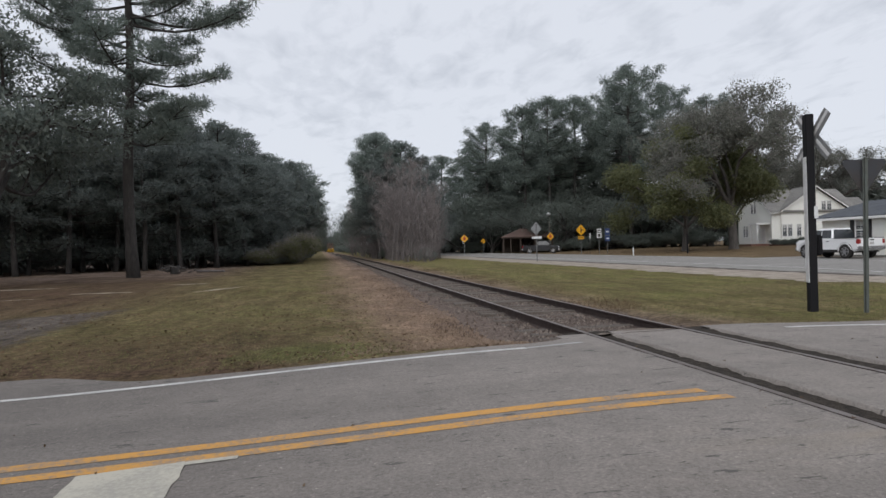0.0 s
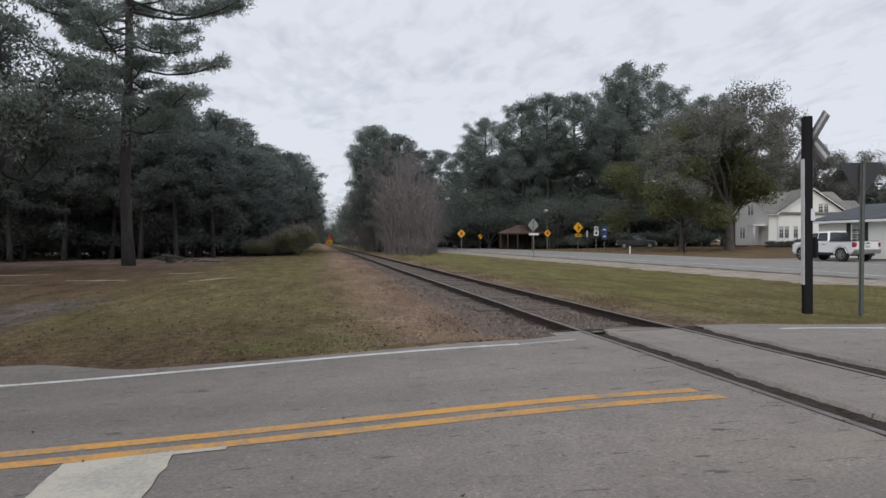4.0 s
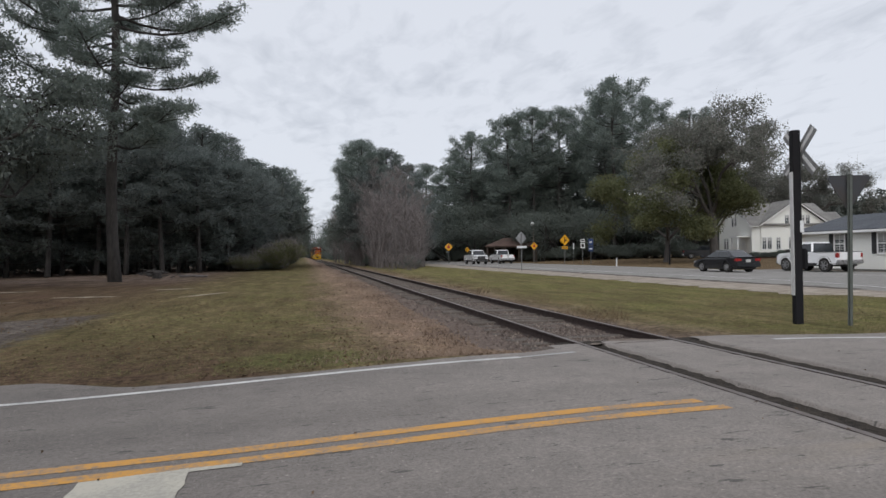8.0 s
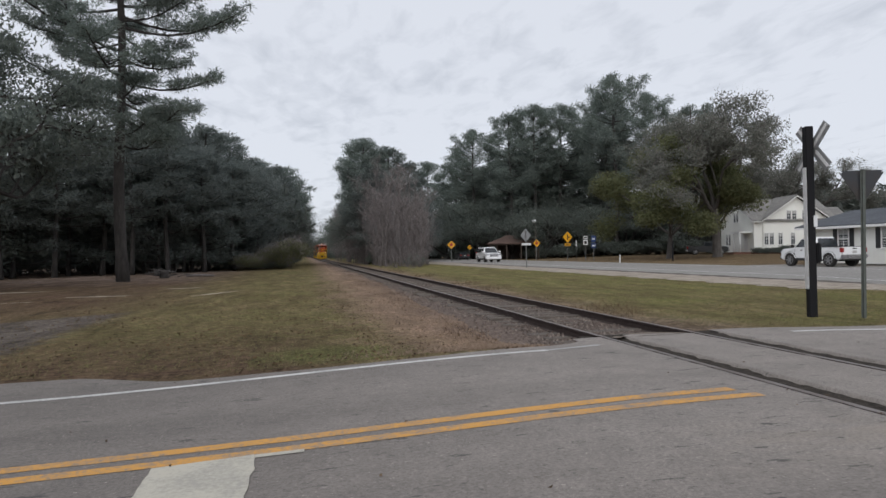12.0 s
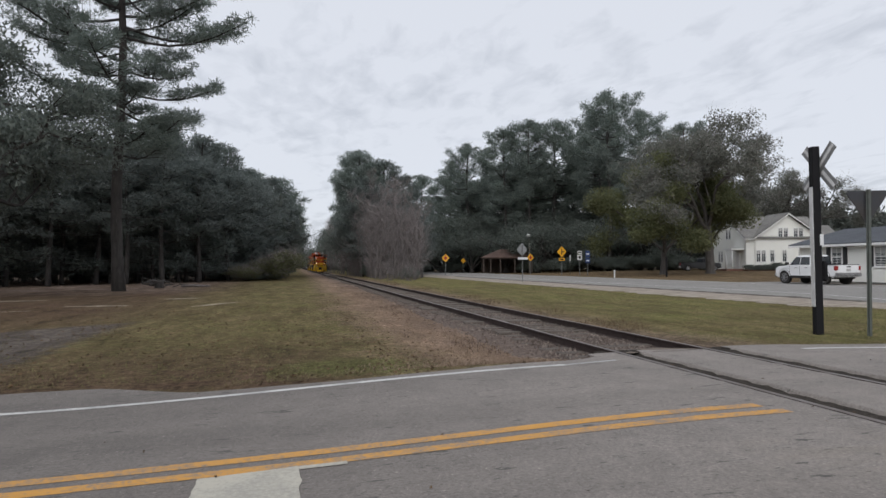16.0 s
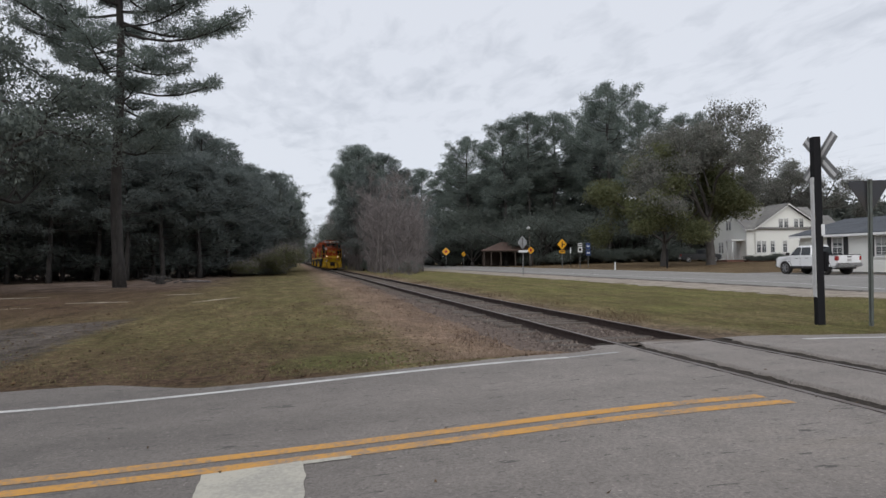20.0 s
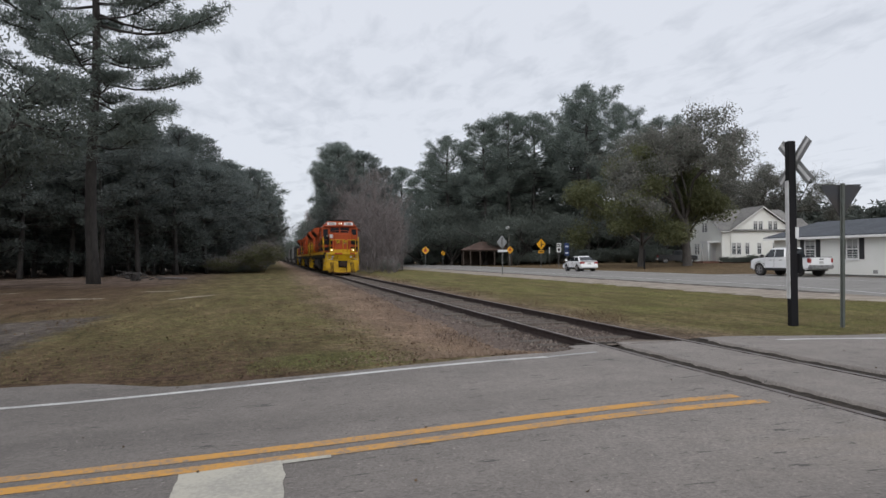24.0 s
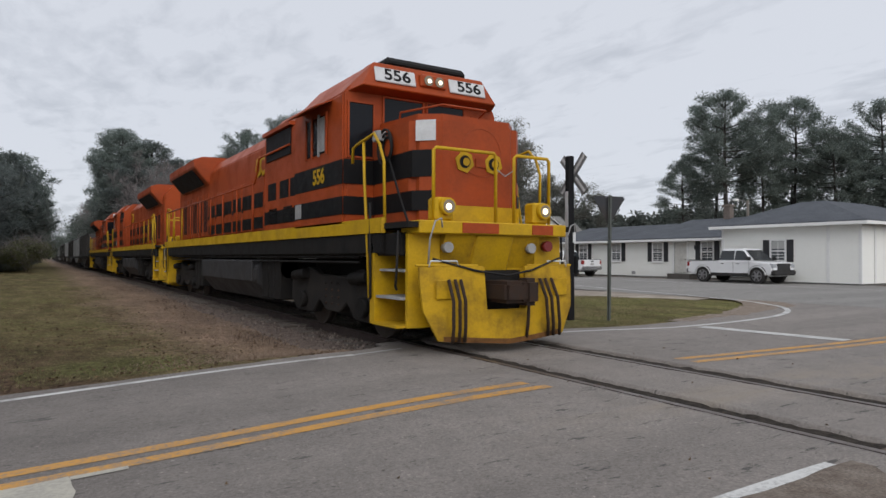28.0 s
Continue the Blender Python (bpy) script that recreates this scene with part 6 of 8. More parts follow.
        for q in ((0, 1, 2, 3), (4, 0, 3, 7), (1, 5, 6, 2), (3, 2, 6, 7), (0, 4, 5, 1)):
            bm.faces.new([v[k] for k in q])
        bmesh.ops.recalc_face_normals(bm, faces=bm.faces)
        part("draft_gear_cover", bm, YELLOW, pilot)
        # plough: a bowed plate with a coupler opening
        bm = bmesh.new()
        cols = [-1.38, -1.08, -0.72, -0.37, 0.37, 0.72, 1.08, 1.38]
        zr = [0.10, 0.58, 0.96, 1.18]
        grid = {}
        for i, x in enumerate(cols):
            for j, z in enumerate(zr):
                out = 0.12 * (1 - (x / 1.38) ** 2)
                xx = 0.02 + 0.965 * x * (0.80 + 0.20 * min(1.0, (z - 0.05) / 0.6))
                grid[i, j] = bm.verts.new((xx, 0.10 - out + 0.10 * (z - 0.12), z + (0.06 * abs(x) if j == 0 else 0)))
        for i in range(7):
            for j in range(3):
                if i == 3 and j == 1:
                    continue
                if i == 3 and j == 2:
                    continue
                bm.faces.new((grid[i, j], grid[i + 1, j], grid[i + 1, j + 1], grid[i, j + 1]))
        r = bmesh.ops.extrude_face_region(bm, geom=list(bm.faces))
        bmesh.ops.translate(bm, vec=(0, 0.04, 0), verts=[q for q in r["geom"] if isinstance(q, bmesh.types.BMVert)])
        bmesh.ops.recalc_face_normals(bm, faces=bm.faces)
        part("plough", bm, YELLOW_GRIME, pilot, "yellow plough with rust and grime")
        for q in range(10):
            u0, u1 = -1.30 + 0.26 * q, -1.30 + 0.26 * (q + 1)
            edge = [(0.02 + 0.97 * x * (0.80 + 0.20 * 0.05 / 0.6), 0.088 - 0.12 * (1 - (x / 1.38) ** 2), 0.10 + 0.06 * abs(x)) for x in (u0, u1)]
            bm = bmesh.new()
            fc = bm.faces.new([bm.verts.new(p) for p in (edge[0], edge[1], (edge[1][0], edge[1][1] + 0.005, edge[1][2] + 0.07), (edge[0][0], edge[0][1] + 0.005, edge[0][2] + 0.07))])
            ex = bmesh.ops.extrude_face_region(bm, geom=[fc])
            bmesh.ops.translate(bm, vec=(0, -0.012, 0), verts=[w for w in ex["geom"] if isinstance(w, bmesh.types.BMVert)])
            bmesh.ops.recalc_face_normals(bm, faces=bm.faces)
            part("wear_strip", bm, RUSTY_EDGE, pilot, "rusty wear strip along the plough's foot")
        part("plough_rim", tube(bmesh.new(), [(-1.37, 0.21, 1.19), (-0.72, 0.14, 1.19), (-0.44, 0.12, 1.19)], 0.018, 5), YELLOW, pilot)
        part("plough_rim", tube(bmesh.new(), [(1.37, 0.21, 1.19), (0.72, 0.14, 1.19), (0.44, 0.12, 1.19)], 0.018, 5), YELLOW, pilot)
        for x0, x1 in ((-1.18, -0.74), (0.86, 1.22)):
            part("grab_handle", tube(bmesh.new(), [(x0, 0.18, 1.17), (x0 + 0.02, 0.17, 1.25), (x1 - 0.02, 0.14, 1.25), (x1, 0.14, 1.17)], 0.013, 6), WHITE_PLATE, pilot, "white grab handle")
        part("coupler", bevel_all(bbox(-0.27, 0.20, -0.32, 0.9, 0.68, 0.98), 0.05), STEEL_DARK, pilot, "rusty coupler")
        part("coupler_jaw", bevel_all(bbox(0.04, 0.30, -0.36, -0.05, 0.64, 1.02), 0.06), STEEL_DARK, pilot)
        part("coupler_pocket", bbox(-0.45, 0.45, 0.30, 0.34, 0.50, 1.12), UNDER, pilot)
        part("coupler_lever", tube(bmesh.new(), [(-1.12, 0.18, 1.28), (-0.5, 0.08, 1.12), (0.0, 0.0, 1.05), (0.5, 0.08, 1.12), (1.12, 0.18, 1.30)], 0.016, 6), HOSE, pilot)
        for hx in (-0.95, -0.85, -0.76, 0.34, 0.62, 0.72, 0.84):
            lean = 0.10 if hx > 0.5 else (-0.02 if hx > 0 else 0.02)
            part("air_hose", tube(bmesh.new(), [(hx, 0.05, 1.0), (hx + 0.35 * lean, -0.06, 0.72), (hx + 0.8 * lean, -0.05, 0.36), (hx + lean, -0.02, 0.17)], 0.024, 7), STEEL_DARK, pilot, "rusty brown air hose")
        for hx in (-1.12, 0.92):
            part("plough_recess", bbox(hx, hx + 0.26, 0.072, 0.10, 0.74, 1.0, bev=0.01), YELLOW_GRIME, pilot)
        for hx, mt in ((-0.78, WHITE_PLATE), (0.70, WHITE_PLATE)):
            bm = bmesh.new()
            disc(bm, (hx, 0.36, 1.44), 0.075, "y", 0.10, 14)
            part("socket", bm, GREY_PLATE, pilot)
        bm = bmesh.new()
        disc(bm, (0.98, 0.31, 1.47), 0.08, "y", 0.10, 14)
        part("marker_lamp", bm, RED_LENS, pilot, "red marker lamp")
        for hx in (-1.18, 1.22):
            part("hose_loop", tube(bmesh.new(), [(hx, 0.20, 1.2), (hx - 0.02, 0.12, 1.55), (hx + 0.04, 0.08, 1.78), (hx + 0.13, 0.08, 1.82), (hx + 0.16, 0.1, 1.70)], 0.012, 6), GREY_PLATE, pilot)
        for hx in (-0.86, 0.86):
            part("lamp_box", bbox(hx - 0.13, hx + 0.16, 0.31, 0.56, 1.80, 2.13, bev=0.035), YELLOW, pilot)
            bm = bmesh.new()
            disc(bm, (hx + 0.03, 0.28, 2.0), 0.118, "y", 0.09, 18)
            part("lamp_rim", bm, YELLOW, pilot)
            bm = bmesh.new()
            disc(bm, (hx + 0.03, 0.236, 2.0), 0.092, "y", 0.02, 16)
            lens = part("ditch_light", bm, LENS, pilot, "lit ditch light" if end == 0 and number else "unlit ditch light")
            if end == 0 and number:
                bm = bmesh.new()
                disc(bm, (hx + 0.02, 0.224, 1.995), 0.044, "y", 0.008, 14)
                glow = part("ditch_bulb", bm, DITCH, pilot)
        part("kick_plate", bbox(-0.66, 0.66, 0.58, 0.62, 1.80, 2.05), YELLOW, pilot)
        for x0, x1 in ((-0.98, 0.08), (0.42, 1.10)):
            part("end_rail", tube(bmesh.new(), [(x0, 0.40, 1.8), (x0, 0.40, 2.78), (x0 + 0.04, 0.40, 2.82), (x1 - 0.04, 0.40, 2.82), (x1, 0.40, 2.78), (x1, 0.40, 1.8)], 0.026, 8), YELLOW, pilot)
        part("end_chain", tube(bmesh.new(), [(0.08, 0.40, 2.6), (0.25, 0.40, 2.5), (0.42, 0.40, 2.6)], 0.01, 4), GREY_PLATE, pilot)
        for sx in (-1, 1):
            # stairs at the corners
            st = [(0.72, 1.62), (1.62, 1.62), (1.62, 0.62), (1.25, 0.34), (0.72, 0.34)]
            part("stair_side", slab(bmesh.new(), [(1.24, 1.70), (1.40, 1.70), (1.40, 0.34), (1.24, 0.34)], sx * 0.95, sx * 1.46), YELLOW, pilot)
            part("stair_side", slab(bmesh.new(), [(0.44, 1.62), (0.50, 1.62), (0.50, 0.34), (0.44, 0.34)], sx * 0.85, sx * 1.36), YELLOW, pilot)
            part("stair_back", slab(bmesh.new(), [(0.50, 1.62), (1.25, 1.62), (1.25, 0.36), (0.50, 0.36)], sx * 0.86, sx * 0.92), YELLOW, pilot)
            for q, z in enumerate((0.34, 0.72, 1.10, 1.46)):
                part("step", slab(bmesh.new(), [(0.50, z), (1.245, z), (1.245, z + 0.035), (0.50, z + 0.035)], sx * 0.92, sx * (1.50 - 0.06 * q)), GREY_PLATE if q else YELLOW, pilot)
            part("stair_rail", tube(bmesh.new(), [(sx * 1.42, 1.0, 1.72), (sx * 1.44, 1.0, 2.66), (sx * 1.45, 1.12, 2.92), (sx * 1.45, 1.30, 3.10), (sx * 1.45, 1.9, 3.02), (sx * 1.45, 2.04, 2.98), (sx * 1.45, 2.06, 2.75)], 0.023, 8), YELLOW, pilot)
            part("stair_rail", tube(bmesh.new(), [(sx * 1.47, 1.40, 0.7), (sx * 1.47, 1.50, 1.76), (sx * 1.45, 1.62, 2.4), (sx * 1.45, 1.66, 3.03)], 0.023, 8), YELLOW, pilot)
            part("stair_rail", tube(bmesh.new(), [(sx * 1.46, 0.52, 1.66), (sx * 1.48, 0.52, 1.2), (sx * 1.48, 0.56, 0.9), (sx * 1.44, 0.60, 0.86)], 0.018, 6), HOSE, pilot)
            part("stair_rail", tube(bmesh.new(), [(sx * 1.48, 1.36, 2.1), (sx * 1.49, 1.33, 1.4), (sx * 1.49, 1.32, 0.75), (sx * 1.46, 1.38, 0.7)], 0.02, 6), HOSE, pilot)
            bm = bmesh.new()
            disc(bm, (sx * 1.465, 1.32, 1.45), 0.06, "x", 0.02, 10)
            part("filler_cap", bm, GREY_PLATE, pilot)
    # fuel tank and the machinery between the trucks
    bm = bmesh.new()
    prism(bm, [(-1.30, 1.25), (1.30, 1.25), (1.42, 1.05), (1.42, 0.75), (1.05, 0.32), (-1.05, 0.32), (-1.42, 0.75), (-1.42, 1.05)], 7.3, 13.0, bev=0.03)
    part("fuel_tank", bm, TANK_GREY, lo, "dusty grey fuel tank")
    for sx in (-1, 1):
        part("tank_panel", bbox(min(sx * 1.40, sx * 1.46), max(sx * 1.40, sx * 1.46), 7.6, 12.8, 0.74, 1.22, bev=0.015), TANK_GREY, lo)
        bm = bmesh.new()
        tube(bm, [(sx * 1.15, 5.9, 1.05), (sx * 1.15, 7.1, 1.05)], 0.19, 14)
        part("air_reservoir", bm, UNDER, lo)
        for yy in (5.9, 6.3, 6.75, 13.2, 13.6, 14.0):
            part("pipe_box", bbox(min(sx * 0.95, sx * 1.35), max(sx * 0.95, sx * 1.35), yy, yy + 0.37, 0.42, 1.3, bev=0.02), UNDER, lo)
        for zz in (1.22, 1.30):
            part("brake_pipe", tube(bmesh.new(), [(sx * 1.40, 1.9, zz), (sx * 1.42, 7.0, zz), (sx * 1.42, 18.0, zz)], 0.02, 5), UNDER, lo)
    # trucks
    for cy in (3.55, L - 3.55):
        tr = part("truck", bbox(-0.66, 0.66, cy - 2.15, cy + 2.15, 0.20, 1.28, bev=0.03), UNDER, lo)
        for sx in (-1, 1):
            x0, x1 = (sx * 0.98, sx * 1.16)
            out = [(cy - 2.15, 0.46), (cy - 2.1, 0.95), (cy - 1.2, 1.12), (cy - 0.6, 0.98), (cy + 0.6, 0.98), (cy + 1.2, 1.12), (cy + 2.1, 0.95), (cy + 2.15, 0.46), (cy + 1.8, 0.26), (cy + 0.95, 0.26), (cy + 0.62, 0.52), (cy + 0.3, 0.34), (cy - 0.3, 0.34), (cy - 0.62, 0.52), (cy - 0.95, 0.26), (cy - 1.8, 0.26)]
            part("side_frame", bevel_all(slab(bmesh.new(), out, x0, x1), 0.02, 1), TRUCK_DUST, tr)
            for q in (-0.28, 0.0, 0.28):
                bm = bmesh.new()
                pts = [(sx * 1.08 + 0.085 * math.cos(k * 1.05), cy + q + 0.085 * math.sin(k * 1.05), 0.42 + 0.02 * k) for k in range(22)]
                tube(bm, pts, 0.022, 5, False)
                part("spring", bm, STEEL_DARK, tr)
            for ay in (-1.37, 1.37):
                bm = bmesh.new()
                disc(bm, (sx * 1.20, cy + ay, 0.5), 0.16, "x", 0.14, 12)
                part("axle_box", bm, UNDER, tr)
                part("brake_hanger", tube(bmesh.new(), [(sx * 1.10, cy + ay - 0.62, 1.0), (sx * 1.12, cy + ay - 0.58, 0.45)], 0.04, 6), UNDER, tr)
                bm = bmesh.new()
                tube(bm, [(sx * 1.22, cy + ay - 0.25, 1.0), (sx * 1.24, cy + ay + 0.35, 0.95)], 0.10, 10)
                part("brake_cylinder", bm, UNDER, tr)
                bm = bmesh.new()
                disc(bm, (sx * 0.755, cy + ay, 0.51), 0.51, "x", 0.13, 28)
                part("wheel", bm, TYRE_STEEL, tr)
                bm = bmesh.new()
                disc(bm, (sx * 0.68, cy + ay, 0.51), 0.535, "x", 0.03, 28)
                part("wheel_flange", bm, TYRE_STEEL, tr)
    return lo


LOCO_Y = 7.3
RAIL_Z = RAIL_TOP
loco_1 = locomotive("556", pose(TRACK_X, LOCO_Y, RAIL_Z))
loco_2 = locomotive("", pose(TRACK_X, LOCO_Y + 41.3, RAIL_Z, 0, 0, 180))
loco_3 = copy_thing(loco_2, pose(TRACK_X, LOCO_Y + 42.2, RAIL_Z))

HOPPER_BLACK = painted("sooty_hopper_paint", (0.022, 0.021, 0.021), 0.6, 0.0, 0.6, 1.2, (0.07, 0.055, 0.045))
HOPPER_GREY = painted("dull_grey_hopper_paint", (0.28, 0.285, 0.29), 0.55, 0.0, 0.5, 1.0, (0.10, 0.08, 0.065))


def hopper(m, mat, label):
    L = 15.2
    h = thing("hopper_car", m, label, "freight car", "hopper cars of the train")
    bm = bmesh.new()
    slab(bm, [(0.6, 1.35), (1.0, 3.5), (L - 1.0, 3.5), (L - 0.6, 1.35), (L - 3.0, 1.1), (L / 2 + 1, 0.5), (L / 2 - 1, 0.5), (3.0, 1.1)], -1.42, 1.42)
    part("body", bm, mat, h)
    for sx in (-1, 1):
        part("top_rail", bbox(min(sx * 1.40, sx * 1.52), max(sx * 1.40, sx * 1.52), 0.9, L - 0.9, 3.4, 3.56, bev=0.01), mat, h)
        part("sill", bbox(min(sx * 1.38, sx * 1.50), max(sx * 1.38, sx * 1.50), 0.4, L - 0.4, 1.12, 1.36, bev=0.01), UNDER, h)
        for k in range(12):
            y = 1.15 + k * (L - 2.3) / 11
            part("rib", bbox(min(sx * 1.42, sx * 1.53), max(sx * 1.42, sx * 1.53), y - 0.05, y + 0.05, 1.36, 3.42), mat, h)
        for y in (0.5, L - 0.5):
            part("ladder", tube(bmesh.new(), [(sx * 1.44, y, 1.2), (sx * 1.44, y, 3.4)], 0.02, 5), UNDER, h)
    part("centre_sill", bbox(-0.3, 0.3, -0.35, L + 0.35, 0.75, 1.12), UNDER, h)
    for cy in (2.0, L - 2.0):
        tr = part("truck", bbox(-0.6, 0.6, cy - 0.3, cy + 0.3, 0.4, 0.9), UNDER, h)
        for sx in (-1, 1):
            part("side_frame", slab(bmesh.new(), [(cy - 1.25, 0.38), (cy - 1.1, 0.66), (cy - 0.4, 0.78), (cy + 0.4, 0.78), (cy + 1.1, 0.66), (cy + 1.25, 0.38), (cy + 0.5, 0.3), (cy - 0.5, 0.3)], sx * 0.96, sx * 1.10), UNDER, tr)
            for ay in (-0.88, 0.88):
                bm = bmesh.new()
                disc(bm, (sx * 0.755, cy + ay, 0.46), 0.46, "x", 0.13, 20)
                part("wheel", bm, TYRE_STEEL, tr)
    return h


hop_a = hopper(pose(TRACK_X, LOCO_Y + 63.0, RAIL_Z), HOPPER_BLACK, "black open hopper car with vertical ribs")
hop_b = hopper(pose(TRACK_X, LOCO_Y + 79.0, RAIL_Z), HOPPER_GREY, "dull grey open hopper car with vertical ribs")
TRAIN = [(loco_1, 0.0, 0), (loco_2, 41.3, 180), (loco_3, 42.2, 0), (hop_a, 63.0, 0), (hop_b, 79.0, 0)]
for k in range(2, 12):
    car = copy_thing(hop_b if k in (3, 6) else hop_a, pose(TRACK_X, LOCO_Y + 63.0 + 16.0 * k, RAIL_Z))
    TRAIN.append((car, 63.0 + 16.0 * k, 0))

# ---- road vehicles ----
def car_paint(name, c, flake=0.0):
    m = Mat(name, 0.28)
    m.color(m.mix(m.ramp(m.noise(2.5, 4.0), (0.4, 0.0), (0.8, 0.25)), c, tuple(v * 0.75 for v in c)))
    m.b.inputs["Coat Weight"].default_value = 0.5
    return m.m


CAR_WHITE = car_paint("white_car_paint", (0.74, 0.745, 0.755))
CAR_BLACK = car_paint("black_car_paint", (0.012, 0.013, 0.016))
CAR_GLASS = glass_dark("tinted_car_glass", (0.012, 0.014, 0.016), 0.05)
RUBBER = painted("black_tyre_rubber", (0.016, 0.016, 0.016), 0.75, 0.0, 0.4, 8.0)
ALLOY = painted("grey_alloy_rim", (0.36, 0.36, 0.37), 0.35, 0.7, 0.3, 8.0)
ALLOY_DARK = painted("dark_alloy_rim", (0.09, 0.09, 0.095), 0.4, 0.6, 0.3, 8.0)
TRIM = painted("black_plastic_trim", (0.018, 0.018, 0.019), 0.55)
CHROME = painted("dull_chrome", (0.42, 0.42, 0.43), 0.25, 0.9, 0.2, 6.0)
TAIL = painted("red_tail_lamp_lens", (0.30, 0.018, 0.018), 0.2)
LAMP = painted("clear_headlamp_lens", (0.50, 0.52, 0.55), 0.12, 0.3)
PLATE = painted("pale_plate", (0.45, 0.45, 0.44), 0.5)


def arc(cx, cz, r, a0, a1, n=9):
    return [(cx + r * math.cos(radians(a0 + (a1 - a0) * k / n)), cz + r * math.sin(radians(a0 + (a1 - a0) * k / n))) for k in range(n + 1)]


def pane(x, z, w, parent, name, mat, half, side):
    """A side window from an outline of (x, z) on the leaning side of the cabin."""
    bm = bmesh.new()
    n = len(x)
    a = [bm.verts.new((x[k], side * (half(z[k]) + 0.004), z[k])) for k in range(n)]
    f = bm.faces.new(a)
    r = bmesh.ops.extrude_face_region(bm, geom=[f])
    bmesh.ops.translate(bm, vec=(0, -side * w, 0), verts=[q for q in r["geom"] if isinstance(q, bmesh.types.BMVert)])
    bmesh.ops.recalc_face_normals(bm, faces=bm.faces)
    return part(name, bm, mat, parent)


def vehicle(name, m, spec, paint, label, category):
    """A car or truck, front towards +x, standing at z = 0; spec gives its outlines."""
    s = spec
    v = thing(name, m, label, category)
    W, r = s["half_width"], s["wheel"]
    fx, rx = s["axles"]
    # lower body with wheel arches
    bottom = s["floor"]
    out = [(s["tail"], bottom + 0.1)] + [(s["tail"], s["deck"][0][1] - 0.03)] + s["deck"] + [(s["nose"], bottom + 0.14), (s["nose"] - 0.1, bottom)]
    ra = r + 0.07
    under = [(fx + ra, bottom)] + arc(fx, r, ra, 0 + 8, 180 - 8) + [(fx - ra, bottom), (rx + ra, bottom)] + arc(rx, r, ra, 8, 172) + [(rx - ra, bottom)]
    bm = bmesh.new()
    prism(bm, (out + under)[::-1], -W, W)
    bevel_all(bm, 0.075, 3)
    body = part("body", bm, paint, v)
    part("underbody", bbox(s["tail"] + 0.25, s["nose"] - 0.3, -W + 0.12, W - 0.12, bottom - 0.04, bottom + 0.28), TRIM, v)
    for ax in (fx, rx):
        part("wheel_well", bbox(ax - ra + 0.04, ax + ra - 0.04, -W + 0.05, W - 0.05, bottom, r + ra - 0.02), TRIM, v)
    # cabin
    base, roof = s["belt"], s["roof"]
    cb = s["cabin"]  # (rear base x, rear top x, front top x, front base x)
    inset = s["inset"]

    def half(z):
        return W - 0.05 - inset * max(0.0, (z - base)) / (roof - base)
    bm = bmesh.new()
    q = []
    for x, z in ((cb[0], base - 0.02), (cb[1], roof), (cb[2], roof), (cb[3], base - 0.02)):
        q.append((bm.verts.new((x, -half(z), z)), bm.verts.new((x, half(z), z))))
    for i in range(4):
        bm.faces.new((q[i][0], q[i][1], q[(i + 1) % 4][1], q[(i + 1) % 4][0]))
    bm.faces.new([p[0] for p in q])
    bm.faces.new([p[1] for p in q][::-1])
    bmesh.ops.recalc_face_normals(bm, faces=bm.faces)
    bevel_all(bm, 0.085, 3)
    part("cabin", bm, paint, v)

    def edge_x(i, z):
        a, b = ((cb[0], cb[1]), (cb[3], cb[2]))[i]
        return a + (b - a) * (z - base) / (roof - base)
    zl, zh = base + 0.04, roof - 0.10
    for side in (-1, 1):
        for x0, x1 in s["windows"]:
            lo0, hi0 = max(x0, edge_x(0, zl) + 0.08), max(x0, edge_x(0, zh) + 0.08)
            lo1, hi1 = min(x1, edge_x(1, zl) - 0.08), min(x1, edge_x(1, zh) - 0.08)
            pane((lo0, lo1, hi1, hi0), (zl, zl, zh, zh), 0.012, v, "side_window", CAR_GLASS, half, side)
        for x0, x1 in s["windows"]:
            part("door_handle", bbox(x0 + 0.12, x0 + 0.30, min(side * W, side * (W + 0.025)), max(side * W, side * (W + 0.025)), base - 0.16, base - 0.12), TRIM if paint is CAR_BLACK else CHROME, v)
            part("door_gap", bbox(x1 - 0.01, x1 + 0.005, min(side * (W - 0.01), side * (W + 0.003)), max(side * (W - 0.01), side * (W + 0.003)), bottom + 0.16, base - 0.03), TRIM, v)
        mx = edge_x(1, zl) - 0.12
        part("mirror", bevel_all(bbox(mx - 0.08, mx + 0.08, min(side * (W + 0.02), side * (W + 0.24)), max(side * (W + 0.02), side * (W + 0.24)), base + 0.02, base + 0.20), 0.03), TRIM if s.get("dark_mirror") else paint, v)
        part("rocker", bbox(rx + ra + 0.05, fx - ra - 0.05, min(side * (W - 0.02), side * (W + 0.012)), max(side * (W - 0.02), side * (W + 0.012)), bottom - 0.01, bottom + 0.13), s.get("step", TRIM), v)
        for ax in (fx, rx):
            bm = bmesh.new()
            disc(bm, (ax, side * (W - 0.12), r), r, "y", 0.24, 26)
            wheel = part("wheel", bm, RUBBER, v)
            bm = bmesh.new()
            disc(bm, (ax, side * (W + 0.004), r), r * 0.70, "y", 0.03, 20)
            part("rim", bm, s.get("rim", ALLOY), wheel)
            # black disc puts the shade between the spokes into the colour
            bm = bmesh.new()
            disc(bm, (ax, side * (W + 0.016), r), r * 0.63, "y", 0.02, 20)
            part("rim_shadow", bm, TRIM, wheel)
            bm = bmesh.new()
            for k in range(6):
                a = k * math.pi / 3
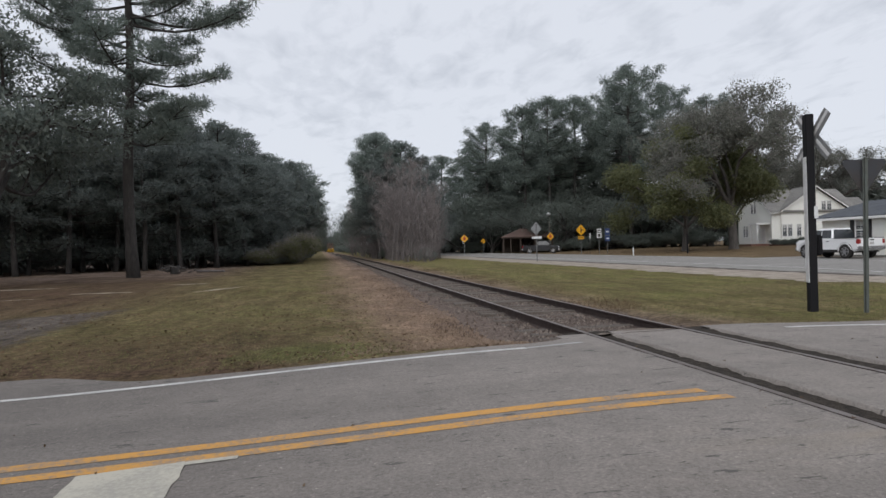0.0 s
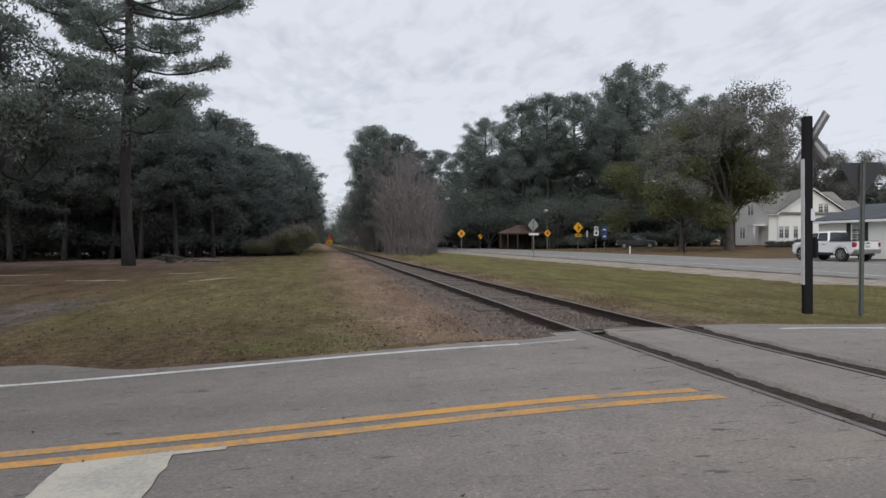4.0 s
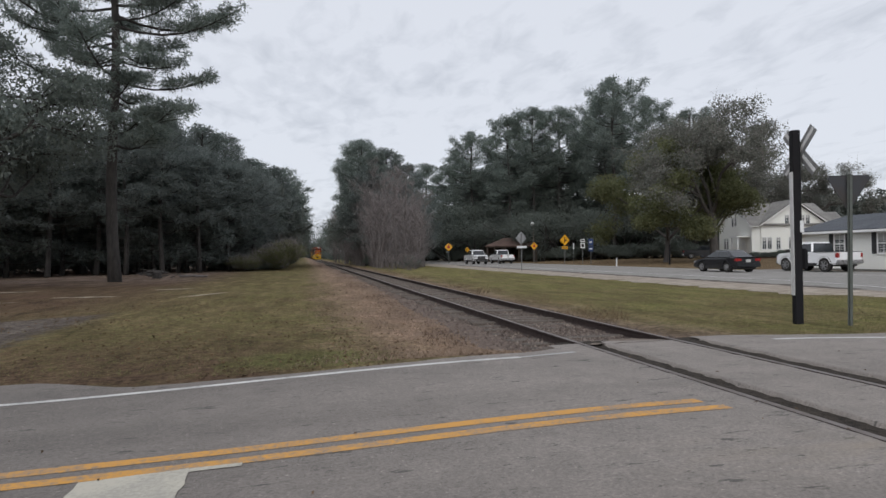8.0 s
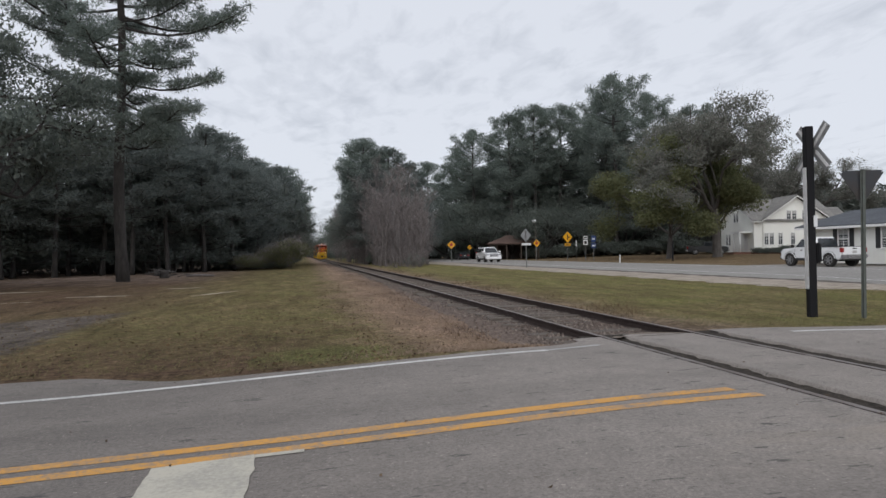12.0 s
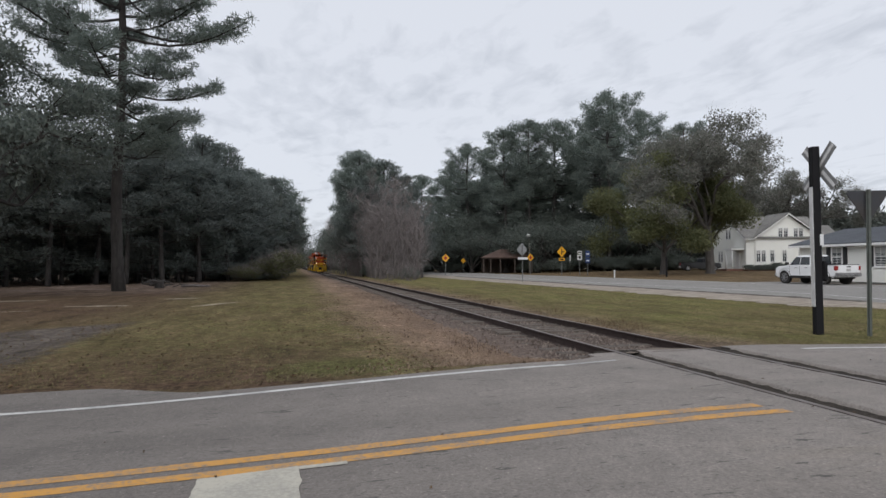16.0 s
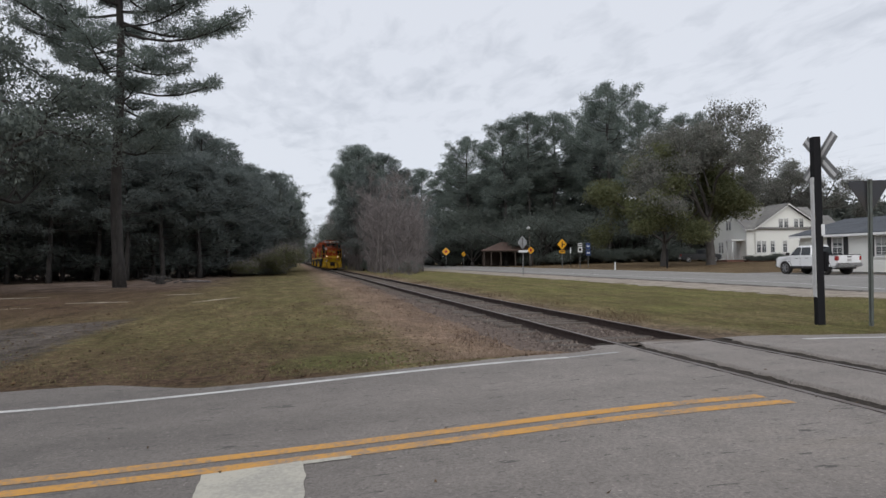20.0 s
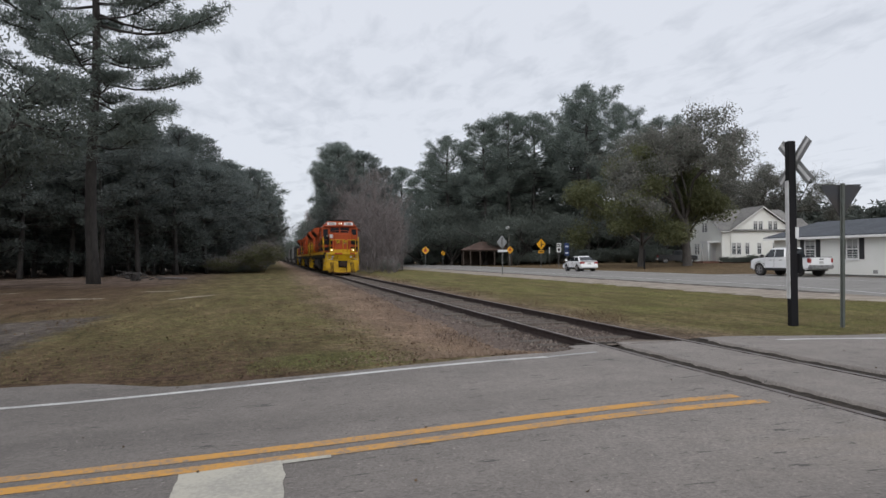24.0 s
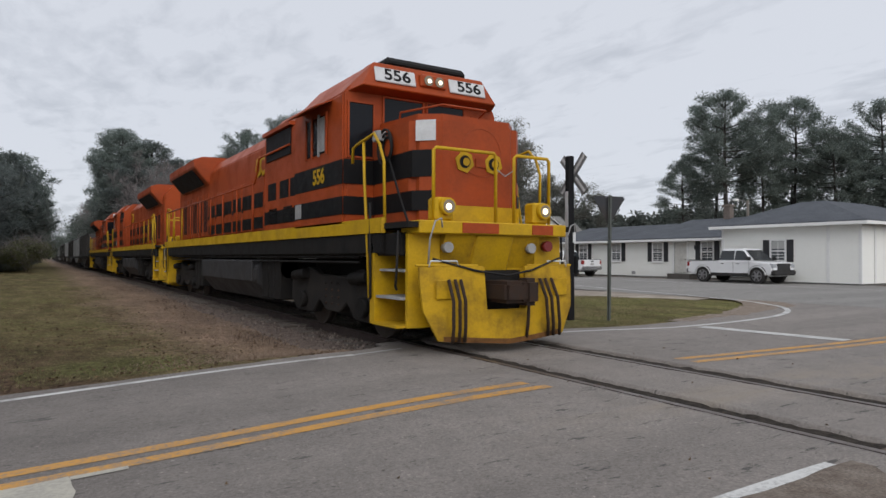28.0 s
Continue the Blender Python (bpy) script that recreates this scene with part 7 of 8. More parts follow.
                tube(bm, [(ax + 0.05 * math.cos(a), side * (W + 0.028), r + 0.05 * math.sin(a)), (ax + r * 0.6 * math.cos(a), side * (W + 0.022), r + r * 0.6 * math.sin(a))], 0.045, 4)
            disc(bm, (ax, side * (W + 0.03), r), 0.10, "y", 0.03, 10)
            part("spokes", bm, s.get("rim", ALLOY), wheel)
            bm = bmesh.new()
            ring = [(ax + ra * math.cos(radians(a)), side * (W + 0.002), r + ra * math.sin(radians(a))) for a in range(6, 176, 10)]
            tube(bm, ring, 0.028, 5)
            part("arch_trim", bm, s.get("arch", paint), v)
        # lamps
        hz0, hz1 = s["lamp_z"]
        part("headlamp", bevel_all(bbox(s["nose"] - 0.32, s["nose"] + 0.012, min(side * (W - 0.34), side * (W - 0.02)), max(side * (W - 0.34), side * (W - 0.02)), hz0, hz1), 0.03), LAMP, v)
        tz0, tz1 = s["tail_z"]
        part("tail_lamp", bevel_all(bbox(s["tail"] - 0.012, s["tail"] + 0.16, min(side * (W - s["tail_w"]), side * (W + 0.004)), max(side * (W - s["tail_w"]), side * (W + 0.004)), tz0, tz1), 0.02), TAIL, v)
    # windscreen and rear window
    for i, nm in ((1, "windscreen"), (0, "rear_window")):
        bm = bmesh.new()
        sgn = 1 if i else -1
        pts = []
        for z in (base + 0.03, roof - 0.07):
            for sd in (-1, 1):
                pts.append((edge_x(i, z) + sgn * 0.008, sd * (half(z) - 0.09), z))
        f = bm.faces.new([bm.verts.new(p) for p in (pts[0], pts[1], pts[3], pts[2])])
        r2 = bmesh.ops.extrude_face_region(bm, geom=[f])
        bmesh.ops.translate(bm, vec=(-sgn * 0.014, 0, 0), verts=[p for p in r2["geom"] if isinstance(p, bmesh.types.BMVert)])
        bmesh.ops.recalc_face_normals(bm, faces=bm.faces)
        part(nm, bm, CAR_GLASS, v)
    part("grille", bevel_all(bbox(s["nose"] - 0.05, s["nose"] + 0.018, -W + 0.36, W - 0.36, hz0 - 0.16, hz1 + 0.02), 0.03), s.get("grille", TRIM), v)
    part("front_bumper", bevel_all(bbox(s["nose"] - 0.25, s["nose"] + 0.09, -W + 0.02, W - 0.02, bottom + 0.04, bottom + 0.30), 0.05), s.get("bumper", paint), v)
    part("rear_bumper", bevel_all(bbox(s["tail"] - 0.10, s["tail"] + 0.2, -W + 0.02, W - 0.02, bottom + 0.10, bottom + 0.32), 0.04), s.get("rear_bumper", paint), v)
    part("plate", bbox(s["tail"] - 0.112, s["tail"] - 0.098, -0.15, 0.15, bottom + 0.16, bottom + 0.30) if s.get("plate_low") else bbox(s["tail"] - 0.018, s["tail"] - 0.004, -0.15, 0.15, s["tail_z"][0] - 0.05, s["tail_z"][0] + 0.10), PLATE, v)
    if "bed" in s:
        b0, b1 = s["bed"]
        part("bed_floor", bbox(b0 + 0.06, b1 - 0.03, -W + 0.14, W - 0.14, s["bed_top"] - 0.012, s["bed_top"] + 0.006), TRIM, v)
        for side in (-1, 1):
            part("bed_rail", bbox(b0, b1, min(side * (W - 0.12), side * (W - 0.02)), max(side * (W - 0.12), side * (W - 0.02)), s["bed_top"] - 0.005, s["bed_top"] + 0.03, bev=0.01), TRIM, v)
        part("tailgate", bevel_all(bbox(s["tail"] - 0.012, s["tail"] + 0.03, -W + 0.22, W - 0.22, bottom + 0.42, s["bed_top"] - 0.02), 0.012), paint, v)
        part("gate_handle", bbox(s["tail"] - 0.03, s["tail"] - 0.01, -0.14, 0.14, s["bed_top"] - 0.14, s["bed_top"] - 0.07), TRIM, v)
    if s.get("rack"):
        for side in (-1, 1):
            part("roof_rail", tube(bmesh.new(), [(cb[1] + 0.25, side * (half(roof) - 0.1), roof), (cb[1] + 0.35, side * (half(roof) - 0.1), roof + 0.06), (cb[2] - 0.5, side * (half(roof) - 0.1), roof + 0.06), (cb[2] - 0.4, side * (half(roof) - 0.1), roof)], 0.02, 6), CHROME, v)
    return v


PICKUP = dict(half_width=1.01, wheel=0.43, axles=(1.95, -1.75), floor=0.42, tail=-2.92, nose=2.92, belt=1.26, roof=1.95, inset=0.16,
              deck=[(-2.92, 1.27), (-0.62, 1.30), (1.45, 1.30), (1.62, 1.27), (2.62, 1.20), (2.86, 1.10), (2.92, 0.95)],
              cabin=(-0.62, -0.46, 0.92, 1.68), windows=((-0.50, 0.42), (0.48, 1.42)), lamp_z=(0.86, 1.10), tail_z=(0.92, 1.22), tail_w=0.20,
              bed=(-2.9, -0.66), bed_top=1.28, dark_mirror=True, bumper=CHROME, rear_bumper=CHROME, step=TRIM)
PICKUP_B = dict(PICKUP, bumper=TRIM, grille=TRIM, rim=ALLOY, axles=(2.0, -1.85))
PICKUP_C = dict(PICKUP, rim=ALLOY, grille=TRIM, bumper=TRIM, cabin=(-0.70, -0.56, 0.95, 1.72), windows=((-0.58, 0.40), (0.46, 1.45)))
SUV = dict(half_width=1.01, wheel=0.41, axles=(1.72, -1.55), floor=0.36, tail=-2.70, nose=2.72, belt=1.22, roof=1.94, inset=0.17,
           deck=[(-2.70, 1.22), (1.35, 1.24), (1.5, 1.22), (2.45, 1.14), (2.66, 1.04), (2.72, 0.9)],
           cabin=(-2.66, -2.42, 0.75, 1.55), windows=((-2.45, -1.25), (-1.18, -0.18), (-0.10, 0.95)), lamp_z=(0.86, 1.08), tail_z=(0.95, 1.35), tail_w=0.18,
           rim=ALLOY_DARK, grille=CHROME, rack=True)
SEDAN = dict(half_width=0.90, wheel=0.325, axles=(1.38, -1.32), floor=0.24, tail=-2.30, nose=2.32, belt=0.94, roof=1.46, inset=0.22,
             deck=[(-2.30, 1.00), (-1.75, 1.04), (-1.2, 0.97), (1.0, 0.95), (1.2, 0.93), (2.0, 0.80), (2.24, 0.68), (2.32, 0.55)],
             cabin=(-1.98, -0.98, 0.15, 1.32), windows=((-1.55, -0.42), (-0.36, 0.80)), lamp_z=(0.58, 0.72), tail_z=(0.72, 0.92), tail_w=0.42, plate_low=False)
BOXTRUCK = dict(half_width=1.12, wheel=0.46, axles=(2.2, -2.0), floor=0.55, tail=-3.4, nose=3.0, belt=1.62, roof=2.55, inset=0.12,
                deck=[(-3.4, 1.2), (0.2, 1.2), (0.22, 1.62), (1.75, 1.62), (2.75, 1.52), (2.95, 1.4), (3.0, 1.1)],
                cabin=(0.25, 0.3, 1.35, 1.85), windows=((0.45, 1.55),), lamp_z=(1.0, 1.22), tail_z=(0.8, 1.0), tail_w=0.16, grille=TRIM, bumper=CAR_WHITE, rear_bumper=TRIM, dark_mirror=True)



def sized(v, k):
    """The outlines of a vehicle at k of their length, width and height."""
    if isinstance(v, dict):
        return {key: sized(w, k) for key, w in v.items()}
    if isinstance(v, (tuple, list)):
        return type(v)(sized(w, k) for w in v)
    return v * k if isinstance(v, float) else v


PICKUP, PICKUP_B, PICKUP_C, SUV, SEDAN, BOXTRUCK = [sized(v, 0.88) for v in (PICKUP, PICKUP_B, PICKUP_C, SUV, SEDAN, BOXTRUCK)]


def shortened(s, k):
    """The same outlines with every length along the vehicle at k."""
    q = dict(s)
    for key in ("axles", "cabin", "bed"):
        if key in s:
            q[key] = tuple(x * k for x in s[key])
    q["tail"], q["nose"] = s["tail"] * k, s["nose"] * k
    q["deck"] = [(x * k, z) for x, z in s["deck"]]
    q["windows"] = tuple((a * k, b * k) for a, b in s["windows"])
    return q


PICKUP_A, PICKUP_C, SEDAN_W = shortened(PICKUP, 0.87), shortened(PICKUP_C, 0.95), shortened(SEDAN, 0.84)
ZR = 0.352
vehicle("pickup_truck", pose(30.0, 33.05, 0.333, 0, 0, 93), PICKUP_A, CAR_WHITE, "white pickup truck parked at the roadside", "pickup truck")
vehicle("pickup_truck", pose(29.9, 20.25, 0.333, 0, 0, -92), PICKUP_C, CAR_WHITE, "white pickup truck parked beside the white building", "pickup truck")
pickup_d = vehicle("pickup_truck", pose(25.0, -42, ZR, 0, 0, 90), PICKUP, CAR_WHITE, "white pickup truck driving away on the highway", "pickup truck")
pickup_f = vehicle("pickup_truck", pose(21.1, 200, ZR, 0, 0, -90), PICKUP_B, CAR_WHITE, "white pickup truck with black front bumper on the highway", "pickup truck")
pickup_k = vehicle("pickup_truck", pose(31, 88, 0.36, 0, 0, -27), PICKUP, CAR_BLACK, "dark pickup truck beyond the highway", "pickup truck")
sedan_e = vehicle("sedan", pose(25.0, -98, ZR, 0, 0, 90), SEDAN, CAR_BLACK, "black sedan driving on the highway", "car")
sedan_w = vehicle("sedan", pose(25.0, -98, ZR, 0, 0, 90), SEDAN_W, CAR_WHITE, "white sedan driving away on the highway", "car")
suv_g = vehicle("suv", pose(21.1, 280, ZR, 0, 0, -90), SUV, CAR_WHITE, "long white sport utility vehicle with chrome grille", "car")
truck_i = vehicle("truck", pose(21.1, 500, ZR, 0, 0, -90), BOXTRUCK, CAR_WHITE, "white conventional truck tractor pulling a dark flatbed trailer", "truck")
part("sun_visor", bbox(1.22, 1.42, -0.86, 0.86, 2.12, 2.2, bev=0.02), CAR_WHITE, truck_i)
for side in (-1, 1):
    part("exhaust_stack", tube(bmesh.new(), [(0.02, side * 0.86, 0.9), (0.02, side * 0.86, 2.62)], 0.06, 8), CHROME, truck_i)
    part("fuel_tank", tube(bmesh.new(), [(0.2, side * 0.9, 0.62), (1.1, side * 0.9, 0.62)], 0.24, 12), ALLOY, truck_i)
trailer = part("trailer", bbox(-12.2, -0.9, -1.08, 1.08, 1.08, 1.26, bev=0.02), TRIM, truck_i, "dark flatbed trailer")
part("headboard", bbox(-0.98, -0.88, -1.06, 1.06, 1.26, 2.0, bev=0.02), TRIM, trailer)
for k in range(7):
    for side in (-1, 1):
        part("stake", bbox(-2.4 - 1.55 * k, -2.3 - 1.55 * k, min(side * 1.0, side * 1.08), max(side * 1.0, side * 1.08), 1.26, 2.0), TRIM, trailer)
for ax in (-2.9, -10.2, -11.2):
    for side in (-1, 1):
        part("wheel", disc(bmesh.new(), (ax, side * 0.9, 0.43), 0.43, "y", 0.3, 20), RUBBER, trailer)

# ---- buildings ----
SIDING = Mat("white_lap_siding", 0.6)
_a, _b = SIDING.noise(1.2, 4.0, 0.6), SIDING.noise(9.0, 4.0, 0.6, stretch=(1, 1, 4))
SIDING.color(SIDING.mix(SIDING.ramp(_a, (0.4, 0.0), (0.75, 0.5)), SIDING.mix(SIDING.ramp(_b, (0.4, 0.0), (0.8, 0.4)), (0.80, 0.80, 0.765), (0.72, 0.715, 0.67)), (0.74, 0.74, 0.70)))
SIDING = SIDING.m
WHITE_TRIM = painted("white_painted_trim", (0.80, 0.80, 0.79), 0.5, 0.0, 0.15, 2.0, (0.4, 0.38, 0.34))
SHUTTER = painted("charcoal_shutter_paint", (0.022, 0.024, 0.028), 0.5)
PANE = glass_dark("dim_window_glass", (0.05, 0.055, 0.06), 0.05)
BLIND = painted("pale_window_blind", (0.42, 0.42, 0.41), 0.7, 0.0, 0.1, 2.0)


def shingles(name, a, b):
    m = Mat(name, 0.9)
    n1, n2 = m.noise(1.0, 5.0, 0.6, world=True), m.noise(14.0, 3.0, 0.7, stretch=(1, 1, 4), world=True)
    c = m.mix(m.ramp(n1, (0.35, 0.0), (0.7, 1.0)), a, b)
    m.color(m.mix(1.0, c, m.ramp(n2, (0.3, 0.7), (0.7, 1.2)), "MULTIPLY")).bump(n2, 0.6, 0.02)
    return m.m


ROOF_DARK = shingles("dark_slate_shingles", (0.052, 0.058, 0.070), (0.075, 0.082, 0.096))
ROOF_GREY = shingles("grey_brown_shingles", (0.15, 0.145, 0.138), (0.22, 0.212, 0.20))
ROOF_RUST = shingles("rusty_brown_sheet_roof", (0.066, 0.042, 0.035), (0.105, 0.066, 0.053))
BRICK_CH = painted("grey_brown_chimney_brick", (0.20, 0.165, 0.145), 0.85, 0.0, 0.5, 5.0, (0.08, 0.07, 0.06), 0.4)
CONCRETE = painted("grey_concrete", (0.26, 0.255, 0.245), 0.85, 0.0, 0.5, 4.0, (0.12, 0.11, 0.10), 0.3)
POST_WOOD = painted("weathered_post_wood", (0.16, 0.145, 0.13), 0.9, 0.0, 0.5, 5.0)
STEP_BRICK = painted("dull_red_brick", (0.20, 0.10, 0.075), 0.85, 0.0, 0.4, 8.0)


def lap_wall(p0, p1, z0, z1, parent, pitch=0.13, lap=0.014, material=None, gable=None):
    """A wall of lap siding from p0 to p1, its outer face on the right hand of that way; gable: (share, height) of a peak."""
    p0, p1 = Vector((*p0, 0)), Vector((*p1, 0))
    d = p1 - p0
    n = Vector((d.y, -d.x, 0)).normalized()
    verts, faces = [], []

    def span_at(z):
        if not gable or z <= z1:
            return 0.0, 1.0
        f = (z - z1) / gable[1]
        return gable[0] * f, 1 - (1 - gable[0]) * f
    top = z1 + (gable[1] if gable else 0)
    z = z0
    while z < top - 1e-4:
        zn = min(z + pitch, top)
        a, b = span_at(z)
        a2, b2 = span_at(zn)
        k = len(verts)
        for f, zz, o in ((a, z, lap), (b, z, lap), (b2, zn, 0.0), (a2, zn, 0.0)):
            verts.append((p0 + d * f + n * o + Vector((0, 0, zz)))[:])
        for f, zz, o in ((a, z, 0.0), (b, z, 0.0)):
            verts.append((p0 + d * f + n * o + Vector((0, 0, zz)))[:])
        faces += [(k, k + 1, k + 2, k + 3), (k + 4, k + 5, k + 1, k)]
        z = zn
    # inner face, so that the wall has thickness
    k = len(verts)
    th = -0.12
    out = [(0, z0), (1, z0), (1, z1)] + ([(gable[0], top)] if gable else []) + [(0, z1)]
    verts += [(p0 + d * f + n * th + Vector((0, 0, zz)))[:] for f, zz in out]
    me = bpy.data.meshes.new("wall")
    me.from_pydata(verts, [], faces + [tuple(range(k, k + len(out)))[::-1], (4, k, k + 1, 5)])
    bm = bmesh.new()
    bm.from_mesh(me)
    bmesh.ops.remove_doubles(bm, verts=bm.verts, dist=0.0008)
    bm.to_mesh(me)
    bm.free()
    me.materials.append(material or SIDING)
    ob = new("wall", me)
    ob.parent = parent
    return ob


def wall_frame(p0, p1):
    """A matrix whose x runs along the wall and whose -y looks out of it."""
    d = (Vector((*p1, 0)) - Vector((*p0, 0))).normalized()
    n = Vector((d.y, -d.x, 0))
    return Matrix(((d.x, -n.x, 0, p0[0]), (d.y, -n.y, 0, p0[1]), (0, 0, 1, 0), (0, 0, 0, 1)))


def window(fr, x, z0, w, h, parent, shutters=True, sash=True, blind=0.0):
    """A sash window on a wall frame, with trim, panes, sill and shutters."""
    wn = part("window", bbox(x - w / 2, x + w / 2, -0.02, 0.06, z0, z0 + h), PANE, parent)
    wn.matrix_basis = fr
    bm = bmesh.new()
    t = 0.085
    for a in ((x - w / 2 - t, x - w / 2, z0 - t, z0 + h + t), (x + w / 2, x + w / 2 + t, z0 - t, z0 + h + t), (x - w / 2, x + w / 2, z0 - t, z0), (x - w / 2, x + w / 2, z0 + h, z0 + h + t)):
        box(bm, a[0], a[1], -0.055, 0.05, a[2], a[3])
    part("frame", bm, WHITE_TRIM, wn)
    part("meeting_rail", bbox(x - w / 2, x + w / 2, -0.04, -0.015, z0 + h / 2 - 0.025, z0 + h / 2 + 0.025), WHITE_TRIM, wn)
    part("muntin", bbox(x - 0.012, x + 0.012, -0.034, -0.015, z0, z0 + h), WHITE_TRIM, wn)
    part("sill", bbox(x - w / 2 - 0.12, x + w / 2 + 0.12, -0.085, 0.0, z0 - t - 0.05, z0 - t), WHITE_TRIM, wn)
    if blind:
        part("blind", bbox(x - w / 2 + 0.02, x + w / 2 - 0.02, -0.026, -0.021, z0 + h * (1 - blind), z0 + h - 0.01), BLIND, wn)
    if shutters:
        for sx in (-1, 1):
            c = x + sx * (w / 2 + t + 0.19)
            sh = part("shutter", bbox(c - 0.17, c + 0.17, -0.05, -0.016, z0 - 0.06, z0 + h + 0.06, bev=0.008), SHUTTER, wn)
            bm = bmesh.new()
            for q in range(10):
                zz = z0 + (h - 0.04) * q / 10
                box(bm, c - 0.13, c + 0.13, -0.058, -0.048, zz, zz + h / 10 * 0.55)
            part("slats", bm, SHUTTER, sh)
    return wn


def roof_mesh(faces, material, parent, name="roof", thick=0.10):
    bm = bmesh.new()
    for f in faces:
        bm.faces.new([bm.verts.new(p) for p in f])
    bmesh.ops.remove_doubles(bm, verts=bm.verts, dist=0.01)
    bmesh.ops.recalc_face_normals(bm, faces=bm.faces)
    geo = list(bm.faces)
    r = bmesh.ops.extrude_face_region(bm, geom=geo)
    bmesh.ops.translate(bm, vec=(0, 0, thick), verts=[q for q in r["geom"] if isinstance(q, bmesh.types.BMVert)])
    bmesh.ops.recalc_face_normals(bm, faces=bm.faces)
    return part(name, bm, material, parent)


# the long white building beside the parking apron
G = 0.21
STEP_GREY = painted("dark_weathered_step", (0.095, 0.088, 0.08), 0.85)
DOOR_CREAM = painted("cream_door_paint", (0.60, 0.585, 0.54), 0.5)
bld = thing("office_building", pose(0, 0, 0.20), "long white lap-sided building with dark hipped roof and shutters", "building")
FX, RX = 33.3, 31.2
lap_wall((FX, 38.0), (FX, 21.9), G, 2.50, bld, 0.15, 0.024)
lap_wall((RX, 22.0), (RX, 15.0), G, 3.0, bld, 0.15, 0.024)
lap_wall((RX, 15.0), (44.0, 15.0), G, 3.0, bld)
lap_wall((FX, 22.0), (RX, 22.0), G, 3.0, bld)
lap_wall((42.0, 38.0), (FX, 38.0), G, 2.50, bld, gable=(0.45, 1.1))
part("wall", bbox(41.9, 43.9, 15.1, 37.9, G, 2.5), SIDING, bld)
part("foundation", bbox(FX + 0.03, 41.8, 22.1, 37.9, -0.3, G + 0.02), CONCRETE, bld)
part("foundation", bbox(RX + 0.03, 43.8, 15.1, 21.9, -0.3, G + 0.02), CONCRETE, bld)
for y in (16.45, 15.03):
    part("corner_board", bbox(RX - 0.035, RX + 0.02, y - 0.07, y + 0.07, G, 2.98), WHITE_TRIM, bld)
part("corner_board", bbox(RX - 0.035, RX + 0.03, 21.94, 22.08, G, 2.98), WHITE_TRIM, bld)
part("corner_board", bbox(32.35, 32.5, 14.95, 14.98, G, 2.98), WHITE_TRIM, bld)
# roofs with white fascia
roof_mesh([((32.75, 38.40, 2.52), (32.75, 29.6, 2.52), (37.4, 29.6, 3.68), (37.4, 38.40, 3.68)), ((42.4, 38.40, 2.52), (37.4, 38.40, 3.68), (37.4, 29.6, 3.68), (42.4, 29.6, 2.52)), ((32.75, 29.6, 2.52), (32.75, 21.8, 2.52), (38.6, 21.8, 3.98), (38.6, 29.6, 3.98)), ((42.4, 29.6, 2.52), (38.6, 29.6, 3.98), (38.6, 21.8, 3.98), (42.4, 21.8, 2.52))], ROOF_DARK, bld)
roof_mesh([((30.65, 22.5, 3.03), (30.65, 14.5, 3.03), (35.6, 18.9, 4.42), (35.6, 20.2, 4.42)), ((30.65, 14.5, 3.03), (44.4, 14.5, 3.03), (40.0, 18.9, 4.42), (35.6, 18.9, 4.42)), ((30.65, 22.5, 3.03), (35.6, 20.2, 4.42), (40.0, 20.2, 4.42), (44.4, 22.5, 3.03)), ((44.4, 22.5, 3.03), (40.0, 20.2, 4.42), (40.0, 18.9, 4.42), (44.4, 14.5, 3.03)), ((35.6, 18.9, 4.42), (40.0, 18.9, 4.42), (40.0, 20.2, 4.42), (35.6, 20.2, 4.42))], ROOF_DARK, bld)
for a in ((32.72, 32.78, 22.55, 38.40, 2.42, 2.56), (30.62, 30.68, 14.5, 22.5, 2.93, 3.08), (30.68, 44.4, 14.47, 14.53, 2.93, 3.08), (30.68, 33.2, 22.47, 22.53, 2.93, 3.08)):
    part("fascia", bbox(*a), WHITE_TRIM, bld, "white fascia board")
part("soffit", bbox(32.78, 33.32, 22.1, 38.35, 2.445, 2.47), WHITE_TRIM, bld)
part("soffit", bbox(30.68, 31.22, 14.54, 22.46, 2.955, 2.98), WHITE_TRIM, bld)
fr_l, fr_r = wall_frame((FX, 37.2), (FX, 21.9)), wall_frame((RX, 22.0), (RX, 15.0))
for y, bl in ((34.85, 0.3), (31.67, 0.36), (28.14, 0.34), (24.5, 0.26)):
    window(fr_l, 37.2 - y, 1.20, 0.74, 1.14, bld, blind=bl)
window(fr_r, 22.0 - 18.9, 1.25, 0.70, 1.0, bld, blind=0.4)
dr = part("door", bbox(37.2 - 26.38 - 0.45, 37.2 - 26.38 + 0.45, -0.04, 0.05, 0.47, 2.33, bev=0.01), DOOR_CREAM, bld)
# charcoal seam drawn for the shadow lines along the door frame
part("door_gap", bbox(37.2 - 26.38 - 0.465, 37.2 - 26.38 + 0.465, -0.032, 0.04, 0.46, 2.345), SHUTTER, dr)
dr.matrix_basis = fr_l
bm = bmesh.new()
for a in ((10.25, 10.355, 0.44, 2.44), (11.285, 11.39, 0.44, 2.44), (10.355, 11.285, 2.345, 2.44)):
    box(bm, a[0], a[1], -0.085, 0.04, a[2], a[3])
part("frame", bm, WHITE_TRIM, dr)
part("handle", tube(bmesh.new(), [(11.17, -0.03, 1.30), (11.17, -0.09, 1.30)], 0.03, 8), CHROME, dr, "metal door knob")
st = part("step", bbox(10.35, 12.0, -0.75, -0.02, 0.05, 0.42, bev=0.02), STEP_GREY, bld)
st.matrix_basis = fr_l
